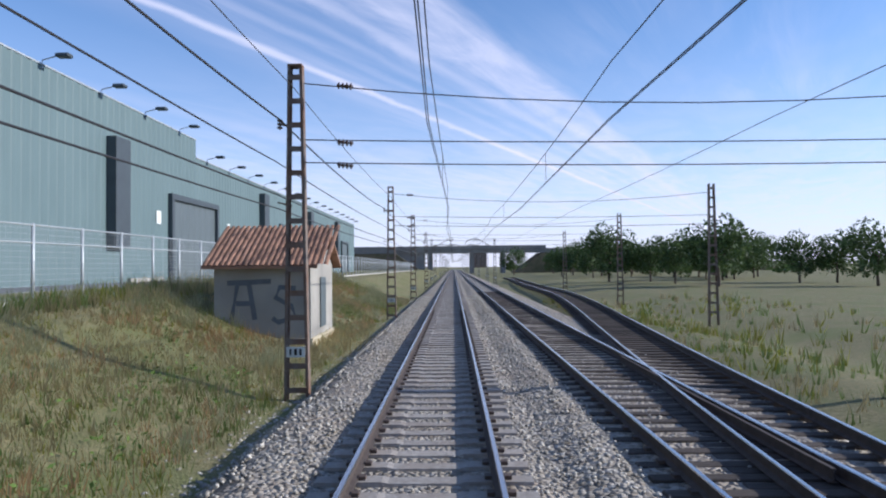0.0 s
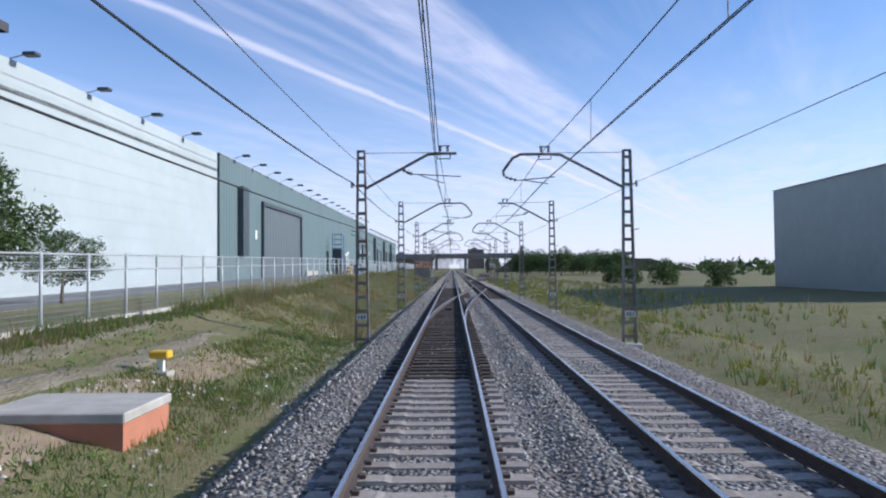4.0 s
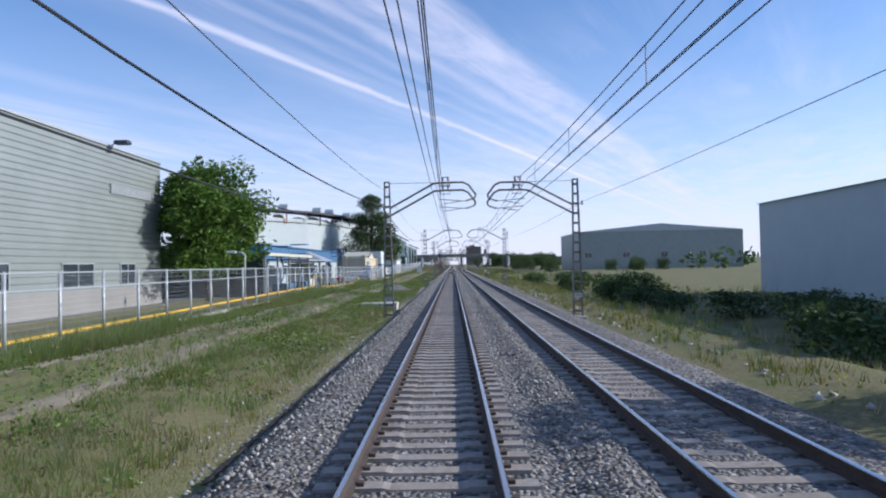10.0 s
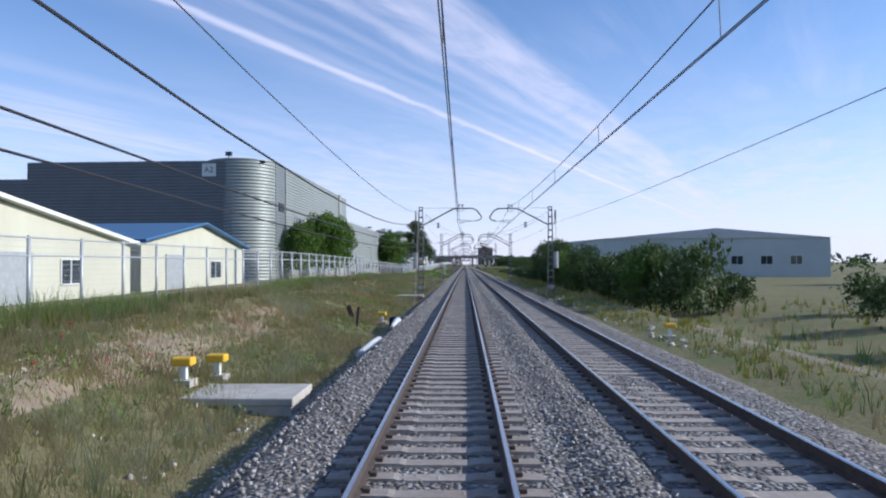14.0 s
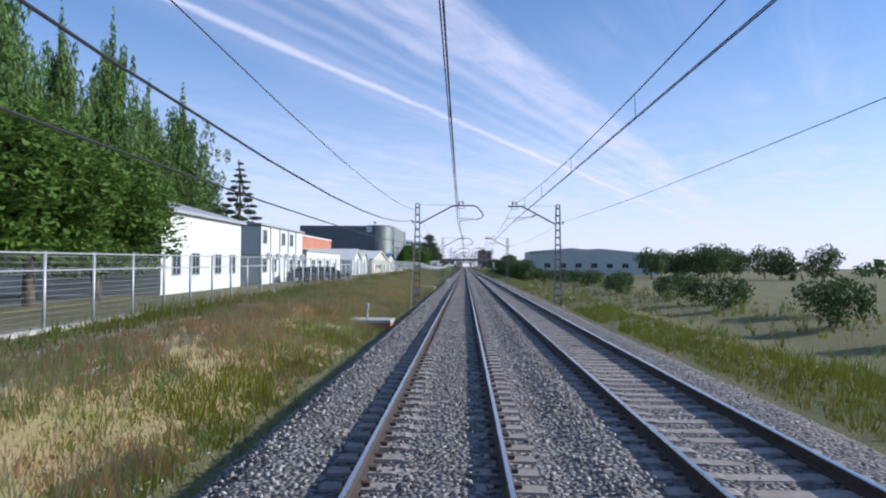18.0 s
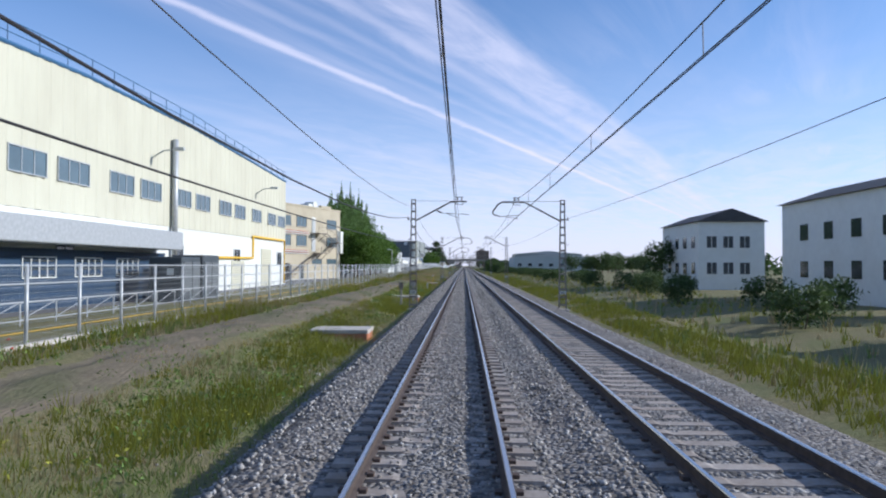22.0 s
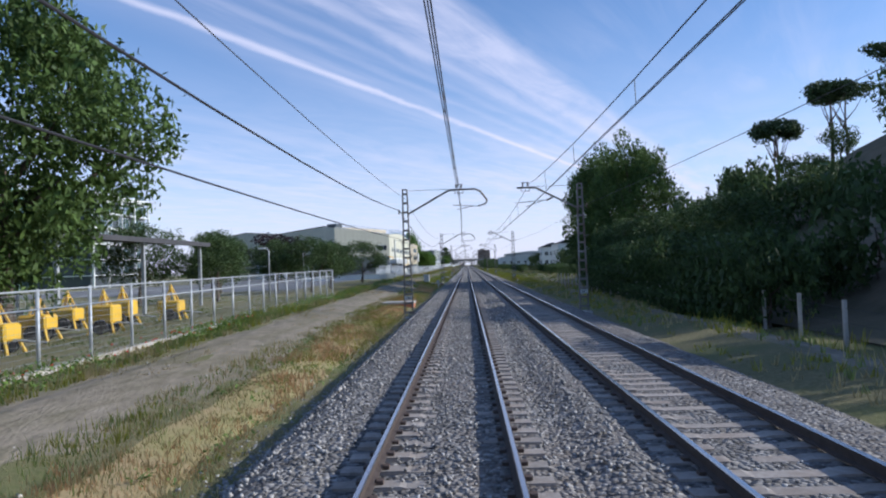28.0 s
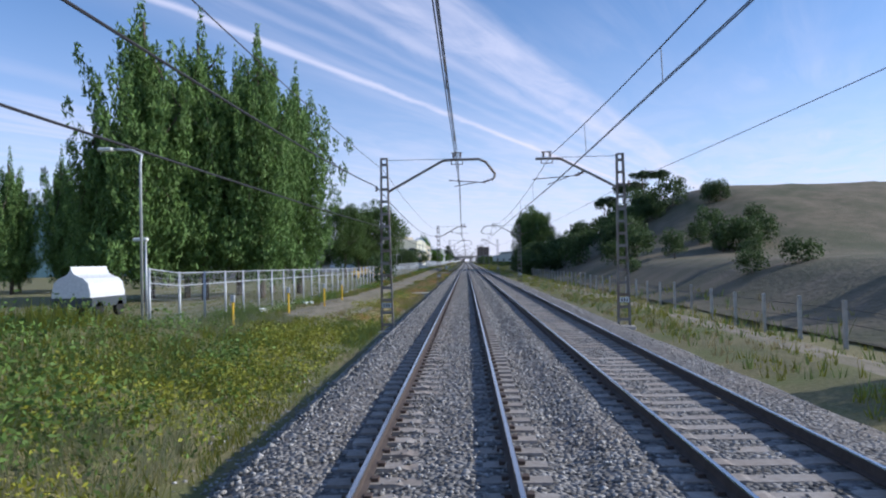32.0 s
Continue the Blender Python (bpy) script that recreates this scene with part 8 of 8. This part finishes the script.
for x, y in ((-5.75, -407.6), (-5.45, -406.4), (-3.8, -388), (-3.7, -733.5), (-3.6, -718), (8.4, -395), (8.3, -724), (-7.3, -118.7), (-7.0, -117.4), (-6.4, -112), (8.4, -135)):
    bollard(x, y)


def signal(x, y, top, label, dark=True, disc=True):
    c = thing("railway_signal", x, y, 0, label, "railway signal", "signals")
    z = -0.6
    n = 6
    for k in range(n):
        part("pole_band", Mesh().tube([(x, y, z + (top - z - 1.2) * k / n), (x, y, z + (top - z - 1.2) * (k + 1) / n)], 0.07, 8), M_white if k % 2 else (M_black if dark else M_galv), c)
    hd = Mesh().prism([(x + 0.27 * math.cos(a), top - 0.65 + (0.38 if math.sin(a) > 0 else -0.38) + 0.27 * math.sin(a)) for a in np.linspace(0.0001, 2 * math.pi - 0.0001, 24)], "y", y - 0.05, y + 0.02)
    part("backboard", hd, M_black if dark else M_galv, c, "oval signal backboard")
    part("lamp_case", B(x - 0.14, x + 0.14, y - 0.3, y - 0.05, top - 1.15, top - 0.15, c=0.04), M_black if dark else M_galv, c)
    if disc:
        part("disc", Mesh().lathe([(0.24, y - 0.08), (0.26, y - 0.06), (0.26, y), (0.24, y + 0.02)], x, top - 1.75, 18, "y"), M_black, c)
    part("relay_box", B(x + 0.2, x + 0.62, y - 0.3, y + 0.1, -0.7, 0.05, c=0.03), M_black, c)
    if x == -3.1:
        pl = part("plate", B(x - 0.34, x + 0.2, y - 0.14, y - 0.1, 2.4, 2.74), M_white, c, "white plate lettered R1")
        part("plate_half", B(x - 0.08, x + 0.19, y - 0.146, y - 0.14, 2.41, 2.73), M_black, pl)
        for body, dx, m_ in (("R", -0.2, M_black), ("1", 0.06, M_white)):
            txt = bpy.data.curves.new("letter", "FONT")
            txt.body, txt.size, txt.extrude, txt.align_x, txt.align_y = body, 0.32, 0.003, "CENTER", "CENTER"
            txt.materials.append(m_)
            lt = new("letter", txt)
            lt.parent, lt.matrix_basis = pl, pose(x + dx, y - 0.152, 2.57, 90)
    part("foot", B(x - 0.25, x + 0.25, y - 0.25, y + 0.25, -0.9, -0.4), M_conc, c)
    return fit_parent(c)


signal(-3.4, 4, 6.0, "tall signal with grey backboard seen from behind", False)
signal(-3.1, -123.5, 5.6, "black signal with oval head seen from behind")
signal(8.2, -146, 6.0, "black signal with oval head and striped post", True, False)

cab = thing("trackside_cabinet", -5.6, -731, 0, "grey trackside equipment cabinet", "cabinet")
z = ground_z(-5.6, -731)
part("body", B(-6.0, -5.2, -731.4, -730.6, z, z + 1.25, c=0.03), M_galv, cab)
part("lid", B(-6.06, -5.14, -731.46, -730.54, z + 1.25, z + 1.32, c=0.02), M_galv, cab)
part("door", B(-5.9, -5.3, -731.43, -731.4, z + 0.1, z + 1.15), M_galv, cab)
fit_parent(cab)
cab = thing("trackside_cabinet", -8.2, -134, 0, "white trackside equipment cabinet on a concrete base", "cabinet")
z = ground_z(-8.2, -134)
part("body", B(-8.7, -7.7, -134.4, -133.6, z + 0.1, z + 1.45, c=0.03), M_white, cab)
part("base", B(-8.9, -7.5, -134.6, -133.4, z - 0.2, z + 0.1), M_conc, cab)
fit_parent(cab)
for x, y in ((-5.0, -133.5), (-4.0, -609)):
    c = thing("sign_post", x, y, 0, "grey concrete sign post seen from behind", "sign post")
    z = ground_z(x, y)
    part("post", B(x - 0.06, x + 0.06, y - 0.06, y + 0.06, z - 0.2, z + 1.3), M_conc, c)
    part("plate", B(x - 0.16, x + 0.16, y - 0.02, y + 0.02, z + 1.3, z + 1.75, c=0.01), M_mast, c)
    fit_parent(c)


def stay(x0, y0, z0, x1, y1, z1):
    solo("mast_stay", Mesh().tube([(x0, y0, z0), (x1, y1, z1)], 0.025, 6), M_mast, "steel stay rod anchoring the mast", "stay rod", "mast stays")


stay(-MX - 0.05, -180.5, 6.6, -MX - 0.1, -171.5, ground_z(-MX - 0.1, -171.5) - 0.1), stay(-MX + 0.05, -180.5, 5.8, -MX, -171.5, ground_z(-MX - 0.1, -171.5) - 0.1)
for y, dx in ((-136, 0.05), (-369.7, 0.1), (-488.5, 0.05), (-735, 0.45)):
    stay(-MX - 0.1, y, 6.6, -MX - dx, y - 5.3, ground_z(-MX - 0.4, y - 5.3) - 0.1)


def street_lamp(x, y, h, label, arm=1.2):
    c = thing("street_lamp", x, y, 0, label, "street lamp", "yard lamps")
    z = ground_z(x, y)
    part("pole", Mesh().tube([(x, y, z), (x, y, z + h - 0.6), (x + 0.05 * arm, y, z + h - 0.2), (x - 0.3 * arm, y, z + h), (x - arm, y, z + h + 0.05)] if arm else [(x, y, z), (x, y, z + h)], 0.06, 8, 0.045), M_galv, c, smooth=True)
    part("lantern", B(x - arm - 0.5, x - arm + 0.1, y - 0.13, y + 0.13, z + h - 0.03, z + h + 0.12, c=0.04), M_white, c)
    return fit_parent(c)


street_lamp(-12.6, -911, 7.2, "tall curved grey street lamp"), street_lamp(-12.9, -910, 3.6, "short grey lamp post", 0)
street_lamp(-11.7, -541.5, 4.7, "grey yard lamp post with square head", 0.3)
street_lamp(-12.3, -268, 3.2, "grey yard lamp post with square head", 0.6)
street_lamp(-17.5, -291.6, 5.5, "slim grey lamp post before the ribbed hall", 0.4)
for y in (-752, -764, -776):
    street_lamp(-16, y, 4.2, "slim grey lamp post among trees", 0.4)
rp2 = thing("spare_rail", -4.1, -150, 0, "orange-rusted spare rail lying in the grass", "rail", "spare rails")
part("bar", Mesh().prism([(-4.1 + px * 0.5, ground_z(-4.1, -148) + 0.04 + pz * 0.5) for px, pz in RAILP], "y", -154, -143), M_tile, rp2)
fit_parent(rp2)
for x, y0, y1 in ((-2.6, -272, -266), (-2.9, -301, -288), (-3.5, -74, -58), (-3.2, -90, -78)):
    c = thing("spare_rail", x, y0, 0, "rusty spare rail lying on the ballast slope", "rail", "spare rails")
    part("bar", Mesh().prism([(x + px * 0.7, bed_z(x) + 0.03 + pz * 0.7) for px, pz in RAILP], "y", y0, y1), M_rail_side, c)
    fit_parent(c)
def km_post(x, y, lab, top=1.38):
    c = thing("distance_post", x, y, 0, lab, "distance post", "distance posts")
    z = ground_z(x, y)
    o = top - 1.38
    part("post", B(x - 0.09, x + 0.09, y - 0.07, y + 0.07, z - 0.3, 0.92 + o, c=0.015), M_conc, c)
    part("head", Mesh().prism([(x + px, pz + o) for px, pz in ((-0.2, 1.0), (-0.12, 0.9), (0.12, 0.9), (0.2, 1.0), (0.2, 1.33), (0.14, 1.38), (-0.14, 1.38), (-0.2, 1.33))], "y", y - 0.12, y + 0.12), M_conc, c)
    for dx in (-0.07, 0.05):
        part("worn_digit", B(x + dx - 0.025, x + dx + 0.025, y - 0.126, y - 0.119, 1.18 + o, 1.29 + o), M_render, c)
    fit_parent(c)


km_post(-3.55, -603.6, "weathered concrete distance post beside the ballast")
km_post(-3.4, -743.4, "weathered concrete distance post in the shaded grass", 0.66)
km_post(-3.5, -342, "pale concrete distance post in the grass", 0.66)
for pts, r0, r1 in ((((-2.85, -389.6), (-2.8, -391.2), (-2.72, -393.4)), 0.2, 0.08), (((-2.75, -397.6), (-2.85, -398.6), (-3.0, -400.4)), 0.12, 0.16)):
    solo("wrapped_pipe", Mesh().tube([(x, y, bed_z(x) + r0 * 0.8 + 0.02 * (j % 2)) for j, (x, y) in enumerate(pts)], r0, 10, r1), M_wrap, "white plastic-wrapped pipe bundle lying on the ballast", "pipe", "wrapped pipes", smooth=True)
solo("cable_pit", B(-3.3, -2.6, -389.3, -388.6, -0.6, 0.0, c=0.03), M_black, "black cable pit box at the ballast edge", "box")
for x, y, h, a in ((-4.6, -391, 0.9, 0.1), (-5.0, -388.5, 0.8, -0.35), (-5.2, -388.2, 0.7, -0.3)):
    z = ground_z(x, y)
    solo("timber_stub", Mesh().tube([(x, y, z - 0.2), (x + a, y, z + h)], 0.08, 5), M_wood_sl, "old timber stub leaning in the bank", "timber", "timber stubs")
gs = thing("covered_shunting_signal", -2.9, -126.6, 0, "ground signal wrapped in black plastic with white straps", "signal")
for dx in (-0.22, 0.22):
    part("lamp_head", Mesh().lathe([(0.14, -0.28), (0.2, -0.24), (0.21, 0.3), (0.19, 0.42), (0.1, 0.46)], -2.9 + dx, -126.6, 14), M_black, gs, smooth=True)
    for z in (-0.12, 0.1, 0.3):
        part("strap", Mesh().lathe([(0.205, z - 0.025), (0.222, z - 0.02), (0.222, z + 0.02), (0.205, z + 0.025)], -2.9 + dx, -126.6, 14), M_white, gs, "white strap")
part("base", B(-3.3, -2.5, -126.9, -126.3, -0.62, -0.28, c=0.03), M_conc, gs)
fit_parent(gs)
rl_ = thing("red_clamp", -3.2, -145, 0, "red steel rail clamp dropped on the ballast", "rail clamp")
part("bar", Mesh().tube([(-3.45, -145.5, bed_z(-3.4) + 0.1), (-3.25, -145.2, bed_z(-3.2) + 0.16), (-3.0, -144.5, bed_z(-3.0) + 0.34)], 0.04, 6), M_red, rl_)
part("jaw", Mesh().tube([(-3.25, -145.2, bed_z(-3.2) + 0.12), (-3.3, -144.8, bed_z(-3.2) + 0.4)], 0.045, 6), M_red, rl_)
fit_parent(rl_)
for x, y, s in ((-9.6, -905, 0.34), (-9.9, -895, 0.26), (-10.0, -879, 0.3), (-9.8, -893.6, 0.2), (-8.8, -132, 0.2)):
    z = ground_z(x, y)
    sm = Mesh().lathe([(s * 0.75, z - 0.03), (s, z + s * 0.3), (s * 0.8, z + s * 0.75), (s * 0.25, z + s * 1.0), (s * 0.3, z + s * 1.15)], x, y, 11)
    sm.v = [(vx + 0.2 * s * noise.noise((vx * 4, vy * 4, vz * 4)), vy + 0.6 * s * noise.noise((vx * 3, vy * 3, 7)), vz) for vx, vy, vz in sm.v]
    solo("rubbish_sack", sm, M_wrap, "crumpled white plastic sack by the fence", "sack", "rubbish sacks", smooth=True)
tr_ = thing("covered_trailer", -19.5, -903, 0, "trailer under a grey-white rounded cover", "trailer")
part("cover", Mesh().prism([(-20.6, 1.1)] + [(-19.6 - 1.0 * math.cos(a) ** 3, 1.1 + 1.5 * math.sin(a) ** 0.7 + 0.12 * math.sin(5 * a)) for a in np.linspace(0.05, 3.09, 14)] + [(-18.6, 1.1)], "y", -904, -900.5), M_wrap, tr_)
part("bed", B(-20.7, -18.5, -904, -900.5, 0.6, 1.1, c=0.03), M_dark_clad, tr_)
for y in (-903.3, -901.2):
    for x in (-20.6, -18.6):
        part("wheel", Mesh().lathe([(0.2, x - 0.1), (0.42, x - 0.1), (0.42, x + 0.1), (0.2, x + 0.1)], y, ground_z(-19.6, y) + 0.42, 14, "x"), M_black, tr_)
fit_parent(tr_)
# heap of ballast
hp = Mesh()
for j in range(9):
    for i in range(24):
        r = j / 8
        a = 2 * math.pi * i / 24
        hp.v.append((-5.6 + 1.55 * r * math.cos(a) * (1 + 0.15 * math.sin(3 * a)), -238 + 3.0 * r * math.sin(a), ground_z(-5.6, -238) - 0.1 + 0.66 * (1 - r) ** 0.8 * (1 + 0.1 * math.sin(5 * a))))
hp.f = [(j * 24 + i, (j + 1) * 24 + i, (j + 1) * 24 + (i + 1) % 24, j * 24 + (i + 1) % 24) for j in range(8) for i in range(24)]
solo("ballast_heap", hp, M_ballast, "heap of grey ballast on the grass", "gravel heap", smooth=True)
stones("heap_stones", 800, -6.9, -4.3, -235.5, -240.5, (0.03, 0.06), lambda x, y: np.array([ground_z(-5.6, -238) - 0.08 + 0.66 * max(0, 1 - math.hypot((a + 5.6) / 1.55, (b + 238) / 3.0)) ** 0.8 for a, b in zip(x, y)]), 30, M_stone, "loose stones on the ballast heap")
# machines in the far yard
for k in range(12):
    y = -796 - 2.3 * k
    c = thing("yard_machine", -15, y, 0, "yellow construction machine parked behind the fence", "machine", "yard machines")
    x = -15.5 - 1.5 * (k % 3)
    z = ground_z(x, y)
    part("engine_box", B(x - 0.7, x + 0.5, y - 0.45, y + 0.45, z + 0.45, z + 1.05 + 0.2 * (k % 2), c=0.08), M_yellow, c)
    part("a_frame", Mesh().tube([(x - 0.5, y - 0.6, z), (x - 0.1, y, z + 1.9), (x + 0.5, y + 0.6, z)], 0.07, 6).tube([(x + 0.6, y - 0.5, z), (x - 0.1, y, z + 1.9), (x - 0.6, y + 0.5, z)], 0.06, 6), M_yellow, c)
    part("tow_bar", Mesh().tube([(x + 0.4, y, z + 0.5), (x + 1.5, y + 0.2, z + 0.35)], 0.04, 6), M_galv, c)
    for s in (-0.5, 0.5):
        part("wheel", Mesh().lathe([(0.18, y + s - 0.1), (0.32, y + s - 0.1), (0.32, y + s + 0.1), (0.18, y + s + 0.1)], x, z + 0.32, 12, "y"), M_black, c)
    fit_parent(c)
cv = thing("yard_canopy", -26, -800, 0, "dark open-sided canopy over the far yard", "shelter")
part("roof", Mesh().prism([(-19, 4.6), (-19, 4.9), (-34, 6.2), (-34, 5.9)], "y", -801, -781), M_roofdark, cv)
for y in (-800, -791, -782):
    part("post", B(-19.6, -19.4, y, y + 0.2, 0, 4.7), M_galv, cv)
    part("post", B(-33.6, -33.4, y, y + 0.2, 0, 6.0), M_galv, cv)
fit_parent(cv)
gg = thing("green_glass_block", -110, -716, 0, "modern block faced with pale green glass", "office building")
part("facade", B(-130, -90, -742, -690, 0, 21.4), M_greenglass, gg, "pale green glass facade")
for z in np.arange(3.2, 21, 1.75):
    part("floor_band", Mesh().box(-130.04, -89.96, -742.05, -689.96, z, z + 0.07), M_galv, gg)
part("roof_parapet", Mesh().box(-130, -89.9, -742.1, -741.6, 21.4, 21.9).box(-90.4, -89.9, -741.6, -690, 21.4, 21.9), M_galv, gg)
part("roof_plant", B(-112, -93, -735, -712, 21.4, 23.0), M_white, gg)
part("stair_tower", B(-96, -91, -706, -694, 21.4, 23.4), M_conc, gg)
for a, z in ((-717, 14.6), (-717, 10.6)):
    win(gg, "x", -89.95, a, a + 4.4, z, z + 2.6, 1, M_galv)
fit_parent(gg)
dg = thing("dark_frame_block", -82, -682, 0, "dark glazed block with a pale steel frame", "office building")
part("facade", B(-88, -76.4, -694.4, -670, 0, 19.6), M_dark_clad, dg)
for z in np.arange(3, 20, 3.3):
    part("balcony_rail", Mesh().box(-76.4, -75.4, -695, -670, z, z + 0.25).box(-88, -76.4, -695, -694.4, z, z + 0.2), M_white, dg)
    for y in (-690, -682.5, -675):
        win(dg, "x", -76.38, y, y + 4.6, z + 0.6, z + 2.8, 3, M_white, M_glass_b)
for y in (-695, -689, -683, -677, -670.3):
    part("column", B(-75.7, -75.35, y, y + 0.35, 0, 20.2), M_white, dg)
part("roof_frame", Mesh().box(-88, -75.3, -695.1, -669.9, 19.9, 20.3), M_white, dg)
fit_parent(dg)
lowh = gable_shed("low_shed", -43, -802, -778, 18, 0, 3.7, 5.4, M_render, M_galv, "low pale shed among the trees")
fit_parent(lowh)
pw = thing("fence_post_row", 13.2, -850, 0, "old wire fence on concrete posts beyond the line", "fence")
for y in np.arange(-735, -960, -3.2):
    z = ground_z(13.2, y)
    part("post", B(13.14, 13.26, y - 0.06, y + 0.06, z - 0.2, z + 1.7), M_conc, pw)
for h in (0.4, 0.9, 1.4):
    part("wire", Mesh().tube([(13.2, y, ground_z(13.2, y) + h) for y in np.arange(-735, -960, -6.4)], 0.008, 4), M_wire, pw)
fit_parent(pw)

for i, (x, y) in enumerate(((0.2, -129), (-0.45, 0.5), (0.1, -86))):
    c = thing("track_magnet", x, y, 0, "dark signalling magnet between the rails", "track magnet", "track magnets")
    part("body", B(x - 0.2, x + 0.2, y - 0.35, y + 0.35, -0.02, 0.14, c=0.03), M_black, c)
    part("bracket", B(x - 0.3, x + 0.3, y - 0.05, y + 0.05, -0.04, 0.02), M_rail_side, c)
    fit_parent(c)
rng_ = np.random.default_rng(77)
pco, pix_ = [], []
for k in range(520):
    y = float(rng_.choice([rng_.uniform(-690, -640), rng_.uniform(-860, -800), rng_.uniform(-500, -390), rng_.uniform(-80, -60)]))
    x = float(rng_.uniform(-10.9, -9.2)) if y < -600 else float(rng_.uniform(-9, -5))
    z, s_ = ground_z(x, y) + 0.38, 0.05
    n0 = len(pco)
    pco += [(x - s_, y, z), (x, y - s_, z + 0.03), (x + s_, y, z), (x, y + s_, z + 0.05)]
    pix_ += [n0, n0 + 1, n0 + 2, n0 + 3]
tagged(new("poppies", raw_mesh("poppies", pco, pix_, M_poppy, 4)), "scattered red poppies in the grass", "flowers", kind="stuff")
